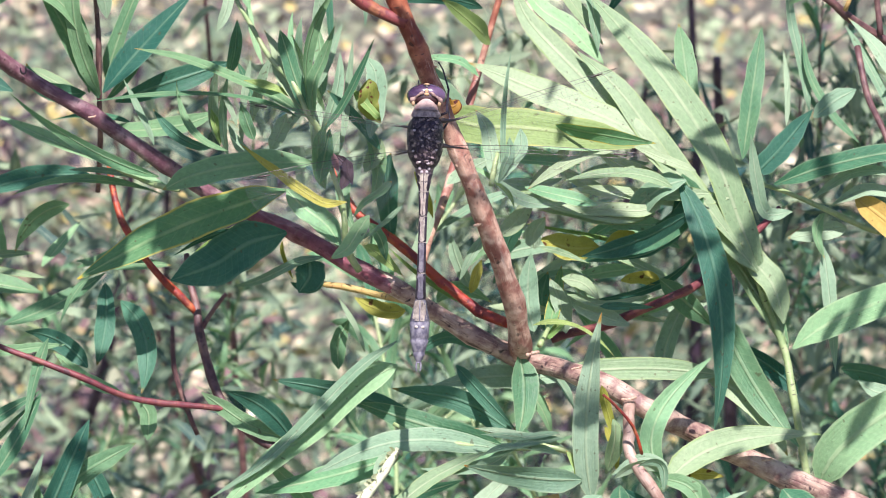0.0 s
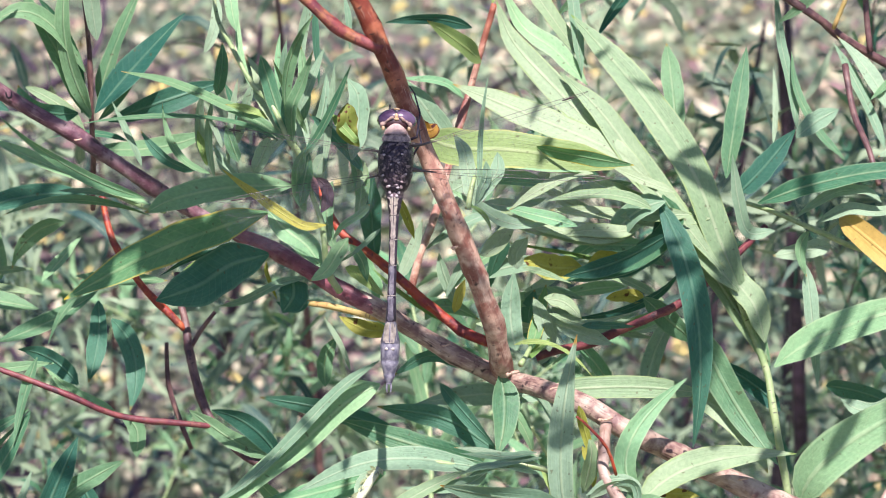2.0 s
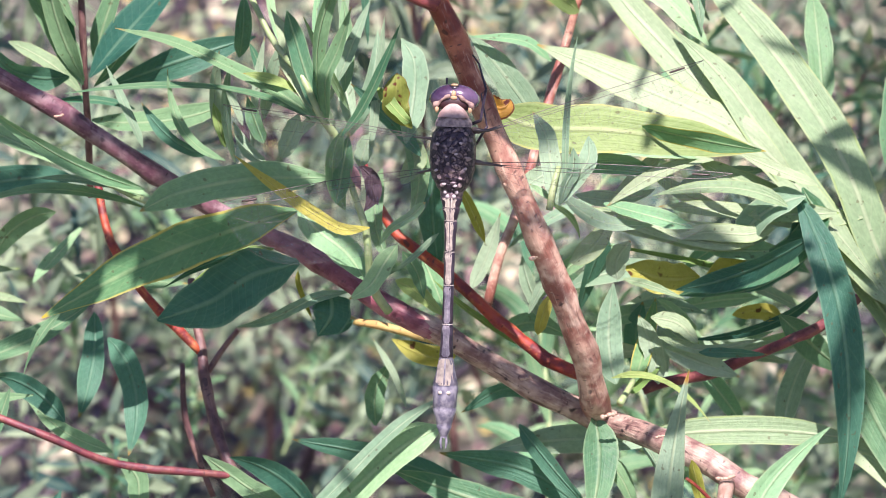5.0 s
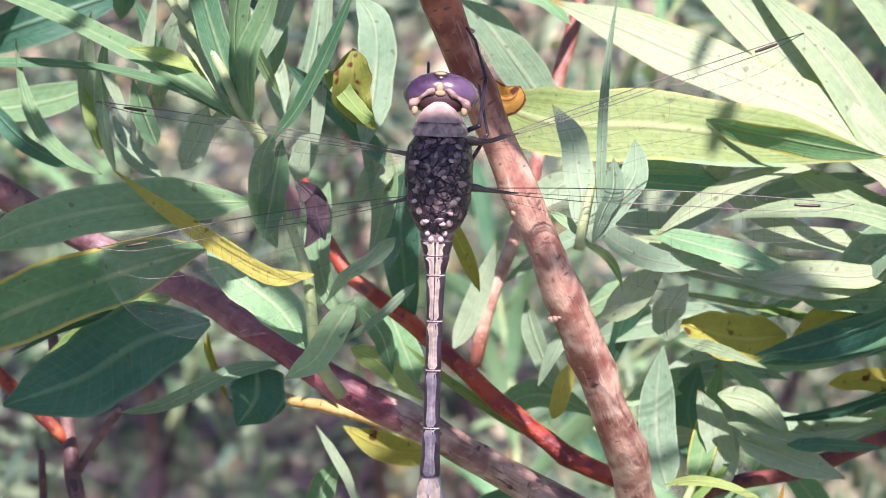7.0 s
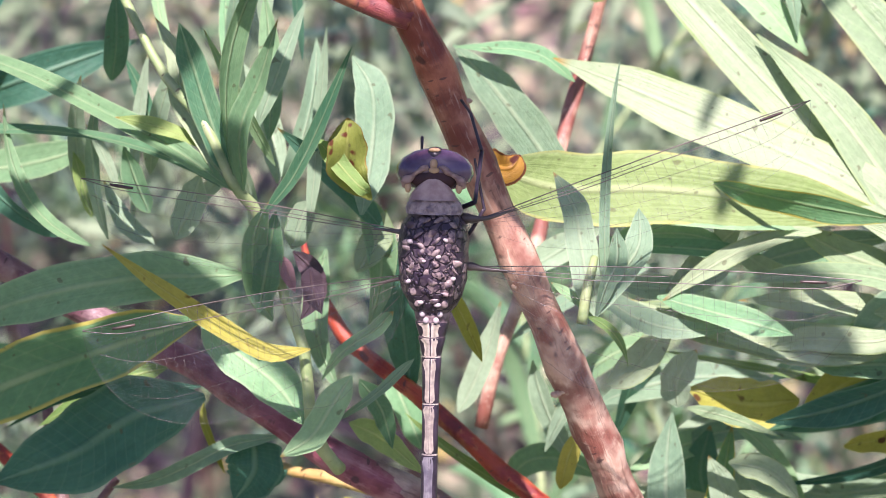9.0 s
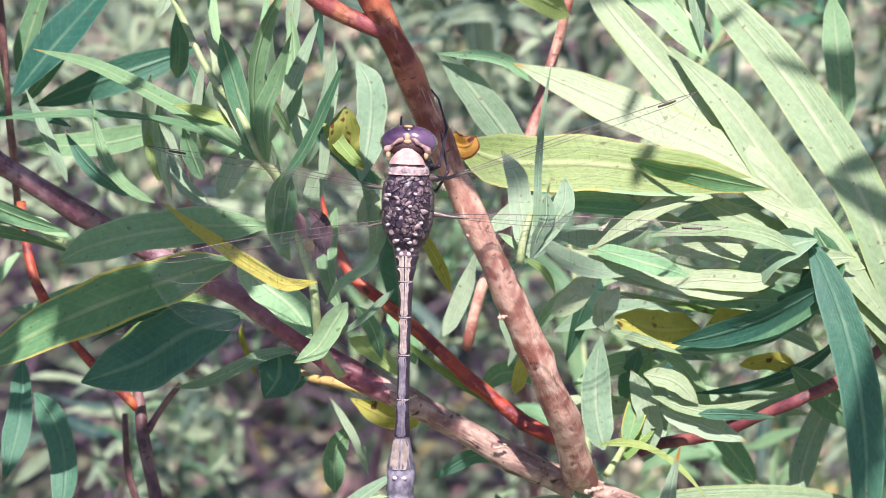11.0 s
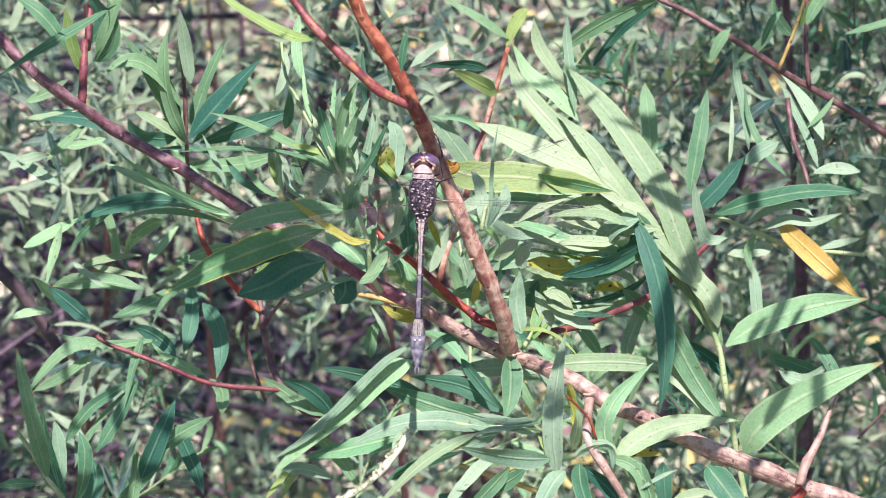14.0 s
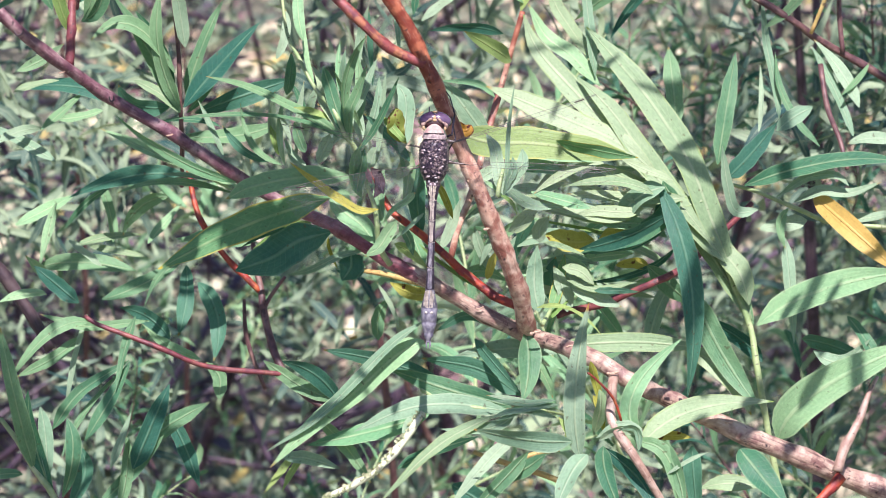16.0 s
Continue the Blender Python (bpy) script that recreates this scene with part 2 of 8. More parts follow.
PINK = leaf_material("withered_leaf_pink", (0.30, 0.14, 0.17), (0.52, 0.33, 0.33), (0.40, 0.22, 0.24))
BARK_DARK = bark_material("willow_limb_dark", (0.035, 0.022, 0.028), (0.07, 0.045, 0.05), (0.12, 0.085, 0.08), scale=0.5)
CATKIN_BRACT = leaf_material("catkin_bract", (0.34, 0.40, 0.20), (0.55, 0.57, 0.36), (0.60, 0.62, 0.42), island=True)
# twig brown turned dark purple, with the shade inside the shrub in it
TWIG_HEAP = bark_material("dry_twig_purple", (0.022, 0.012, 0.026), (0.075, 0.045, 0.07), (0.20, 0.14, 0.15), scale=0.4)
TWIG_YELLOW = bark_material("willow_twig_yellow", (0.42, 0.31, 0.09), (0.54, 0.42, 0.15), (0.50, 0.27, 0.09))
STEM_GREEN = bark_material("willow_stem_green", (0.21, 0.31, 0.12), (0.33, 0.42, 0.18), (0.45, 0.51, 0.27), worn=0.1)
CATKIN = bark_material("willow_catkin", (0.50, 0.54, 0.34), (0.66, 0.68, 0.46), (0.74, 0.74, 0.58))


# ---- builders ----
def part(name, bm, mat, parent, label=""):
    """Links a bmesh as one mesh object under a thing or a part (or as a thing, without a parent)."""
    data = bpy.data.meshes.new(name)
    for face in bm.faces:
        face.smooth = True
    bm.to_mesh(data)
    bm.free()
    data.materials.append(mat)
    ob = new(name, data)
    ob.parent = parent
    if label:
        ob["label"] = label
    return ob


def thing(name, label, category, group="", kind=""):
    return tagged(new(name), label, category, group, kind)


def bezier(a, b, c, s):
    return a * (1 - s) ** 2 + b * 2 * s * (1 - s) + c * s * s


def add_blade(bm, base, tip, bow, width, tilt=0.0, fold=0.25, roll=None, wave=0.2, seed=0, rows=11, widest=0.42, toward=(0.05, -0.97, 0.24), arch=None):
    """One lanceolate leaf: a bent centre line from base to tip, a keeled cross-section, faces turned towards 'toward' and tilted about the line."""
    base, tip, bow = Vector(base), Vector(tip), Vector(bow)
    knee = (base + tip) / 2 + bow * 2
    lean = 1 if (tip - base).x > 0 else -1  # a negative tilt turns the upper face to the sky
    uv = bm.loops.layers.uv.verify()
    cross, lanes = (-1.0, -0.55, 0.0, 0.55, 1.0), []
    chance = random.Random(seed)
    roll = chance.uniform(-48, 48) if roll is None else roll
    knee += Vector(toward) * (tip - base).length * (chance.uniform(-0.16, 0.2) if arch is None else arch)
    ripple, wobble = chance.uniform(0, 6.3), chance.uniform(-0.1, 0.1)
    for k in range(rows + 1):
        s = k / rows
        here = bezier(base, knee, tip, s)
        way = (bezier(base, knee, tip, min(1, s + 0.02)) - bezier(base, knee, tip, max(0, s - 0.02))).normalized()
        face = Vector(toward)
        face = (face - way * face.dot(way)).normalized()
        turn = Matrix.Rotation(radians(tilt * lean + roll * (s - 0.5)), 3, way)
        face = turn @ face
        side = way.cross(face)
        rise, fall = widest * 0.62, 0.40 + 0.5 * widest
        shape = (1 - (1 - s / rise) ** 2.0) * 0.94 if s < rise else 0.94 + 0.06 * math.sin(math.pi * (s - rise) / (fall - rise)) if s < fall else 0.94 * (1 - ((s - fall) / (1 - fall)) ** 1.65)
        half = width / 2 * max(0.03 if k == rows else 0.09, shape) * (1 + wobble * math.sin(5 * s + ripple))
        lane = []
        for c in cross:
            lift = fold * abs(c) * half + wave * half * math.sin(9 * s + ripple + 1.2 * c) * abs(c)
            lane.append(bm.verts.new(here + side * (half * c) + face * lift))
        lanes.append(lane)
    for k in range(rows):
        for j in range(4):
            f = bm.faces.new((lanes[k][j], lanes[k][j + 1], lanes[k + 1][j + 1], lanes[k + 1][j]))
            for loop, (u, v) in zip(f.loops, ((j, k), (j + 1, k), (j + 1, k + 1), (j, k + 1))):
                loop[uv].uv = ((cross[u] + 1) / 2, v / rows)


leaf_count = 0


def leaf(parent, mat, base, tip, bow=(0, 0, 0), width=0.006, tilt=0.0, label="", **more):
    global leaf_count
    leaf_count += 1
    bm = bmesh.new()
    base = Vector(base)
    add_blade(bm, (0, 0, 0), Vector(tip) - base, bow, width, tilt, seed=leaf_count, **more)
    ob = part("leaf", bm, mat, parent, label)
    ob.location = base
    return ob


def blade(parent, mat, line, width, tilt=0.0, roll=None, fold=0.3, wave=0.12, widest=0.42, toward=(0.05, -0.97, 0.24), rows=18, label=""):
    """A long leaf that bends along a smooth line of three to six points, from its base to its tip."""
    global leaf_count
    leaf_count += 1
    chance = random.Random(leaf_count * 7)
    roll = chance.uniform(-26, 26) if roll is None else roll
    pts = [Vector(p) - Vector(line[0]) for p in line]
    spine = []
    for k in range(rows + 1):
        u = k / rows * (len(pts) - 1)
        j = min(int(u), len(pts) - 2)
        s = u - j
        b, c = pts[j], pts[j + 1]
        a = pts[j - 1] if j else b * 2 - c
        d = pts[j + 2] if j + 2 < len(pts) else c * 2 - b
        spine.append(0.5 * (2 * b + (c - a) * s + (2 * a - 5 * b + 4 * c - d) * s * s + (3 * b - a - 3 * c + d) * s ** 3))
    lean = 1 if (pts[-1] - pts[0]).x > 0 else -1
    ripple, cross, lanes = chance.uniform(0, 6.3), (-1.0, -0.66, -0.33, 0.0, 0.33, 0.66, 1.0), []
    bm = bmesh.new()
    uv = bm.loops.layers.uv.verify()
    rise, fall = widest * 0.62, 0.40 + 0.5 * widest
    for k, here in enumerate(spine):
        s = k / rows
        way = (spine[min(k + 1, rows)] - spine[max(k - 1, 0)]).normalized()
        face = Vector(toward)
        face = Matrix.Rotation(radians(tilt * lean + roll * (s - 0.5)), 3, way) @ (face - way * face.dot(way)).normalized()
        side = way.cross(face)
        shape = 0.94 * (1 - (1 - s / rise) ** 2) if s < rise else 0.94 + 0.06 * math.sin(math.pi * (s - rise) / (fall - rise)) if s < fall else 0.94 * (1 - ((s - fall) / (1 - fall)) ** 1.7)
        half = width / 2 * max(0.03 if k == rows else 0.08, shape)
        keel = fold * (1 - 0.5 * s)
        edge = [1 + 0.05 * math.sin(23 * s + ripple + 2 * q) for q in (0, 1)]
        lane = []
        for c in cross:
            lift = keel * (abs(c) - 0.35 * c * c) * half + wave * half * math.sin(8 * s + ripple + 1.3 * c) * abs(c)
            lane.append(bm.verts.new(here + side * (half * c * edge[c > 0]) + face * lift))
        lanes.append(lane)
    for k in range(rows):
        for j in range(6):
            f = bm.faces.new((lanes[k][j], lanes[k][j + 1], lanes[k + 1][j + 1], lanes[k + 1][j]))
            for loop, (u, v) in zip(f.loops, ((j, k), (j + 1, k), (j + 1, k + 1), (j, k + 1))):
                loop[uv].uv = ((cross[u] + 1) / 2, v / rows)
    ob = part("leaf", bm, mat, parent, label)
    ob.location = Vector(line[0])
    return ob


def add_tube(bm, points, radii, sides=10, knots=(), seed=0, gnarl=0.05):
    """A tapered round limb through a smooth line of points, with swollen nodes and a slight unevenness."""
    pts = [Vector(p) for p in points]
    chance = random.Random(seed)
    fine, widths = [], []
    for k in range(len(pts) - 1):
        a, b, c, d = pts[max(0, k - 1)], pts[k], pts[k + 1], pts[min(len(pts) - 1, k + 2)]
        steps = max(3, int((c - b).length / 0.0022))
        steps = min(steps, 24)
        for j in range(steps):
            s = j / steps
            fine.append(0.5 * (2 * b + (c - a) * s + (2 * a - 5 * b + 4 * c - d) * s * s + (3 * b - a - 3 * c + d) * s ** 3))
            widths.append(radii[k] * (1 - s) + radii[k + 1] * s)
    fine.append(pts[-1])
    widths.append(radii[-1])
    total = len(fine)
    bumps = [int(q * (total - 1)) for q in knots]
    rings, prior, uv, far = [], None, bm.loops.layers.uv.verify(), [0.0]
    for p, q in zip(fine, fine[1:]):
        far.append(far[-1] + (q - p).length)
    for k, p in enumerate(fine):
        way = (fine[min(k + 1, total - 1)] - fine[max(k - 1, 0)]).normalized()
        if prior is None:
            prior = way.orthogonal().normalized()
        prior = (prior - way * prior.dot(way)).normalized()
        other = way.cross(prior)
        shift = 2.4 * math.floor(8 * k / total)
        swell = 1 + 0.17 * sum(math.exp(-((k - q) / 1.3) ** 2) for q in bumps)
        ring = []
        for j in range(sides):
            a = 2 * math.pi * j / sides
            lump = noise.noise((p + (prior * math.cos(a) + other * math.sin(a)) * widths[k]) * (0.45 / max(widths[k], 0.0004)))
            r = widths[k] * (1 + (swell - 1) * (1 + math.cos(a - shift))) * (1 + 0.5 * gnarl * chance.uniform(-1, 1) + 3.2 * gnarl * lump)
            ring.append(bm.verts.new(p + (prior * math.cos(a) + other * math.sin(a)) * r))
        rings.append(ring)
    girth = 2 * math.pi * max(widths)
    for k, (a, b) in enumerate(zip(rings, rings[1:])):
        for j in range(sides):
            f = bm.faces.new((a[j], a[(j + 1) % sides], b[(j + 1) % sides], b[j]))
            for loop, (u, v) in zip(f.loops, ((j, k), (j + 1, k), (j + 1, k + 1), (j, k + 1))):
                loop[uv].uv = (u / sides * girth, far[v])
    bm.faces.new(reversed(rings[0]))
    bm.faces.new(rings[-1])


def limb(name, parent, mat, points, radii, knots=(), seed=1, label="", sides=12, gnarl=0.032):
    bm = bmesh.new()
    add_tube(bm, points, radii, sides, knots, seed, gnarl)
    return part(name, bm, mat, parent, label)


def add_ball(bm, place, size, turn=None, segments=14, rings=9):
    m = Matrix.Translation(place) @ (turn.to_4x4() if turn else Matrix()) @ Matrix.Diagonal((*size, 1))
    bmesh.ops.create_uvsphere(bm, u_segments=segments, v_segments=rings, radius=1, matrix=m)


def scar(parent, place, wide, high):
    """A healed leaf scar: a ragged low lip of bark across the node."""
    chance = random.Random(int(abs(place[0]) * 1e6))
    bm = bmesh.new()
    for k in range(5):
        a = (k - 2) * 0.55
        add_ball(bm, (wide * 1.15 * math.sin(a), wide * (0.25 - 0.35 * math.cos(a)), high * (0.35 * k - 0.8) * 0.5 + chance.uniform(-0.2, 0.2) * high), (wide * chance.uniform(0.35, 0.6), wide * 0.3, high * chance.uniform(0.3, 0.55)), Matrix.Rotation(chance.uniform(-0.6, 0.6), 3, "Y"), 8, 5)
    ob = part("leaf_scar", bm, BARK_SCAR, parent)
    ob.location = place
    return ob


def hook(parent, points):
    """The dark cracked lip under an old bud."""
    bm = bmesh.new()
    add_tube(bm, points, [0.0001] + [0.00022] * (len(points) - 2) + [0.0001], 6)
    return part("bud_crack", bm, BARK_DARK, parent)

# ---- the near branch and shoots ----
# the branch on which the dragonfly sits: a long stem, an upright stem and their twigs
branch = thing("willow_branch", "reddish-brown willow branch with forked stems and narrow green leaves", "branch")
outer_stem = limb("outer_stem", branch, BARK_PURPLE, ((-0.1009, 0.0198, 0.9460), (-0.0961, 0.0189, 0.9407), (-0.0906, 0.0197, 0.9343), (-0.0822, 0.0259, 0.9252), (-0.0718, 0.0339, 0.9153), (-0.0596, 0.0345, 0.9076), (-0.0483, 0.0369, 0.8993), (-0.0393, 0.0397, 0.8927), (-0.0306, 0.0389, 0.8883), (-0.0241, 0.0347, 0.8866)), (0.00111, 0.00116, 0.00122, 0.00128, 0.00130, 0.00135, 0.00136, 0.00136, 0.00136, 0.00142), (0.1, 0.25, 0.42, 0.6, 0.75), 3, "shaded outer stem in dark purple-brown")
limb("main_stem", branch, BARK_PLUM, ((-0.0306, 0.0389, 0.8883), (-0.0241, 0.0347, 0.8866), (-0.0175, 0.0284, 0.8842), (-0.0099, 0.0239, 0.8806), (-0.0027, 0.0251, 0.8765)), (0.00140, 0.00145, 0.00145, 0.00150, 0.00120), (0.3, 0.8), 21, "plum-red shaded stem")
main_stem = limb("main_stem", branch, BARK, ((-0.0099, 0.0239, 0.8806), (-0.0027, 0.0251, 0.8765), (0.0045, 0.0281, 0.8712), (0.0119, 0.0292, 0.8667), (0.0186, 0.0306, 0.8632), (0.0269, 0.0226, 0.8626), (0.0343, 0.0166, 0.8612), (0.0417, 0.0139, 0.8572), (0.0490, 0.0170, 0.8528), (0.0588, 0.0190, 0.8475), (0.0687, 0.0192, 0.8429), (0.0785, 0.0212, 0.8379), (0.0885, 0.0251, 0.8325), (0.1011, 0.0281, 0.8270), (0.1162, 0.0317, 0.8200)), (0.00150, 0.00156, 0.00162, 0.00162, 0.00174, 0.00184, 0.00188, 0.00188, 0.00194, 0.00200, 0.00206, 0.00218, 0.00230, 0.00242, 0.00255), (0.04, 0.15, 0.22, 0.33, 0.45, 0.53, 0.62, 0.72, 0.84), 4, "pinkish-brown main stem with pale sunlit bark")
upright_stem = limb("upright_stem", branch, BARK_WARM, ((0.0189, 0.0323, 0.8622), (0.0184, 0.0264, 0.8672), (0.0173, 0.0226, 0.8734), (0.0154, 0.0190, 0.8807), (0.0121, 0.0160, 0.8914), (0.0086, 0.0138, 0.9007), (0.0051, 0.0134, 0.9095), (0.0014, 0.0130, 0.9185), (-0.0021, 0.0126, 0.9275), (-0.0054, 0.0121, 0.9354), (-0.0136, 0.0115, 0.9488), (-0.0163, 0.0101, 0.9572), (-0.0187, 0.0086, 0.9652)), (0.00191, 0.00190, 0.00184, 0.00177, 0.00171, 0.00164, 0.00158, 0.00158, 0.00158, 0.00152, 0.00146, 0.00140, 0.00134), (0.07, 0.16, 0.26, 0.34, 0.43, 0.52, 0.6, 0.69, 0.8, 0.92), 5, "pinkish-brown upright stem, redder above, with scarred nodes")
upper_stem = upright_stem
red_twig = limb("red_twig", upper_stem, BARK_CRIMSON, ((-0.0024, 0.0118, 0.9282), (-0.0098, 0.0114, 0.9317), (-0.0133, 0.0110, 0.9350), (-0.0179, 0.0118, 0.9395), (-0.0249, 0.0149, 0.9457), (-0.0286, 0.0176, 0.9499), (-0.0316, 0.0194, 0.9546), (-0.0341, 0.0221, 0.9590)), (0.00114, 0.00108, 0.00102, 0.00102, 0.00090, 0.00090, 0.00084, 0.00078), (0.2, 0.45, 0.62, 0.85), 7, "glossy red twig")
low_twig = limb("red_twig", branch, BARK_RED, ((0.0162, 0.0298, 0.8699), (0.0108, 0.0321, 0.8718), (0.0056, 0.0328, 0.8757), (0.0012, 0.0344, 0.8793), (-0.0031, 0.0360, 0.8828), (-0.0082, 0.0385, 0.8862), (-0.0120, 0.0409, 0.8889), (-0.0152, 0.0447, 0.8937), (-0.0169, 0.0502, 0.8974)), (0.00098, 0.00092, 0.00086, 0.00086, 0.00080, 0.00080, 0.00068, 0.00050, 0.00019), (0.15, 0.3, 0.5, 0.75), 8, "bright red-orange twig")
stub = limb("stub_twig", branch, BARK_PALE, ((0.0376, 0.0122, 0.8589), (0.0372, 0.0060, 0.8567), (0.0374, 0.0014, 0.8524), (0.0407, -0.0014, 0.8476), (0.0443, -0.0024, 0.8422), (0.0479, -0.0016, 0.8356), (0.0509, -0.0007, 0.8297)), (0.00121, 0.00102, 0.00102, 0.00096, 0.00090, 0.00084, 0.00078), (0.25, 0.55), 9, "pale pinkish side twig")
limb("thin_twig", stub, BARK_RED, ((0.0394, 0.0004, 0.8527), (0.0377, -0.0006, 0.8580), (0.0341, -0.0017, 0.8625), (0.0323, -0.0024, 0.8642)), (0.00030, 0.00030, 0.00024, 0.00024), (), 10, "")
limb("side_twig", branch, BARK_PALE, ((0.0860, 0.0180, 0.8360), (0.0880, 0.0210, 0.8410), (0.0910, 0.0240, 0.8460), (0.0930, 0.0270, 0.8510), (0.0950, 0.0300, 0.8540)), (0.0011, 0.0010, 0.0008, 0.0006, 0.0004), (0.3, 0.6), 41, "pale brown side twig")
limb("side_twig", branch, BARK_RED, ((0.0870, 0.0180, 0.8350), (0.0840, 0.0160, 0.8320), (0.0800, 0.0130, 0.8290)), (0.0013, 0.0010, 0.0009), (0.4,), 42, "red side twig")
yellow_twig = limb("yellow_twig", branch, TWIG_YELLOW, ((-0.0018, 0.0314, 0.8735), (-0.0063, 0.0344, 0.8739), (-0.0120, 0.0365, 0.8749), (-0.0171, 0.0385, 0.8753), (-0.0199, 0.0405, 0.8756)), (0.00055, 0.00056, 0.00056, 0.00050, 0.00043), (0.3, 0.6, 0.85), 11, "")
green_twig = limb("green_twig", branch, STEM_GREEN, ((-0.0109, 0.0202, 0.8819), (-0.0130, 0.0180, 0.8860), (-0.0134, 0.0178, 0.8905), (-0.0138, 0.0185, 0.8944), (-0.0155, 0.0194, 0.8995), (-0.0177, 0.0207, 0.9067), (-0.0200, 0.0194, 0.9107), (-0.0227, 0.0213, 0.9159), (-0.0266, 0.0249, 0.9194), (-0.0305, 0.0298, 0.9252), (-0.0335, 0.0345, 0.9298), (-0.0346, 0.0376, 0.9366)), (0.00067, 0.00061, 0.00055, 0.00048, 0.00048, 0.00048, 0.00054, 0.00048, 0.00042, 0.00043, 0.00037, 0.00031), (0.1, 0.3, 0.5, 0.7), 12, "")
bud_twig = limb("green_twig", branch, STEM_GREEN, ((0.0127, 0.0134, 0.8986), (0.0132, 0.0139, 0.9016), (0.0139, 0.0163, 0.9041)), (0.00054, 0.00048, 0.00036), (), 13, "")
small_twig = limb("green_twig", branch, STEM_GREEN, ((0.0218, 0.0272, 0.8664), (0.0227, 0.0303, 0.8672), (0.0235, 0.0334, 0.8681)), (0.00055, 0.00049, 0.00037), (), 14, "")
scar(upright_stem, (0.0109, 0.0146, 0.8915), 0.00086, 0.00061)
scar(upright_stem, (0.0151, 0.0174, 0.8824), 0.00081, 0.00062)
scar(upright_stem, (0.0077, 0.0122, 0.9029), 0.00101, 0.00077)
scar(upright_stem, (0.0166, 0.0200, 0.8754), 0.00074, 0.00062)
scar(upright_stem, (0.0018, 0.0128, 0.9201), 0.00079, 0.00069)
scar(upright_stem, (0.0205, 0.0223, 0.8661), 0.00088, 0.00071)
scar(outer_stem, (-0.0812, 0.0218, 0.9241), 0.00048, 0.00036)
scar(outer_stem, (-0.0592, 0.0306, 0.9080), 0.00049, 0.00037)
scar(main_stem, (-0.0025, 0.0225, 0.8782), 0.00061, 0.00043)
scar(main_stem, (0.0083, 0.0260, 0.8705), 0.00061, 0.00043)
scar(main_stem, (0.0282, 0.0171, 0.8645), 0.00061, 0.00049)
scar(main_stem, (0.0430, 0.0102, 0.8585), 0.00060, 0.00042)
scar(main_stem, (0.0625, 0.0143, 0.8482), 0.00067, 0.00049)
scar(main_stem, (0.0859, 0.0198, 0.8353), 0.00086, 0.00061)
scar(main_stem, (0.0375, 0.0106, 0.8604), 0.00097, 0.00060)
hook(outer_stem, ((-0.0908, 0.0182, 0.9341), (-0.0902, 0.0180, 0.9331), (-0.0892, 0.0181, 0.9333), (-0.0887, 0.0183, 0.9344)))
hook(outer_stem, ((-0.0717, 0.0260, 0.9178), (-0.0714, 0.0259, 0.9168), (-0.0707, 0.0259, 0.9169), (-0.0707, 0.0261, 0.9180)))
leaf(stub, TIPPED, (0.0305, -0.0001, 0.8443), (0.0324, 0.0095, 0.8764), (-0.0020, -0.0003, -0.0019), 0.0048, -18)
blade(stub, GREEN, ((0.0420, -0.0010, 0.8490), (0.0480, -0.0020, 0.8470), (0.0510, -0.0040, 0.8410), (0.0520, -0.0070, 0.8340)), 0.0033, -14, fold=0.7)
blade(stub, PALE, ((0.0340, 0.0000, 0.8490), (0.0390, 0.0000, 0.8520), (0.0430, -0.0010, 0.8510), (0.0430, -0.0020, 0.8470)), 0.0018, -26, fold=0.5)
blade(stub, DARK, ((0.0360, 0.0020, 0.8460), (0.0430, 0.0000, 0.8400), (0.0470, -0.0030, 0.8340)), 0.0036, 12, fold=0.3)
blade(stub, LIME, ((0.0280, 0.0010, 0.8470), (0.0280, 0.0010, 0.8500), (0.0260, 0.0020, 0.8530)), 0.0019, -20, fold=0.4)
leaf(stub, BRIGHT, (0.0440, 0.0006, 0.8480), (0.0522, 0.0100, 0.8682), (-0.0065, -0.0002, -0.0011), 0.0041, -12)
leaf(stub, FRESH, (0.0438, -0.0005, 0.8476), (0.0722, 0.0151, 0.8527), (-0.0035, 0.0004, 0.0025), 0.0056, -28)
leaf(stub, TIPPED, (0.0288, -0.0004, 0.8482), (0.0078, 0.0001, 0.8508), (0.0006, -0.0001, -0.0008), 0.0046, 22)
leaf(stub, GREEN, (0.0356, 0.0004, 0.8470), (0.0395, -0.0048, 0.8341), (-0.0014, 0.0002, 0.0009), 0.0038, 10)
leaf(stub, GREEN, (0.0455, 0.0005, 0.8476), (0.0530, -0.0076, 0.8351), (0.0011, 0.0005, 0.0030), 0.0043, 25)
leaf(stub, GREEN, (0.0648, 0.0040, 0.8454), (0.0750, -0.0047, 0.8349), (-0.0009, 0.0002, 0.0009), 0.0062, -20)
leaf(stub, DARK, (0.0545, 0.0097, 0.8442), (0.0558, 0.0069, 0.8285), (-0.0002, 0.0001, 0.0006), 0.0041, 20)
leaf(stub, PALE, (0.0322, -0.0008, 0.8455), (0.0257, -0.0093, 0.8361), (-0.0003, 0.0003, 0.0015), 0.0045, -30)
leaf(stub, YELLOW, (0.0442, 0.0081, 0.8466), (0.0545, 0.0081, 0.8466), (-0.0003, 0.0001, 0.0006), 0.0022, 20)
leaf(stub, YELLOW, (0.0326, 0.0128, 0.8623), (0.0359, 0.0108, 0.8508), (-0.0004, 0.0002, 0.0009), 0.0019, 10)
leaf(stub, YELLOW, (0.0332, 0.0116, 0.8550), (0.0354, 0.0101, 0.8466), (0.0004, 0.0001, 0.0006), 0.0017, -20)
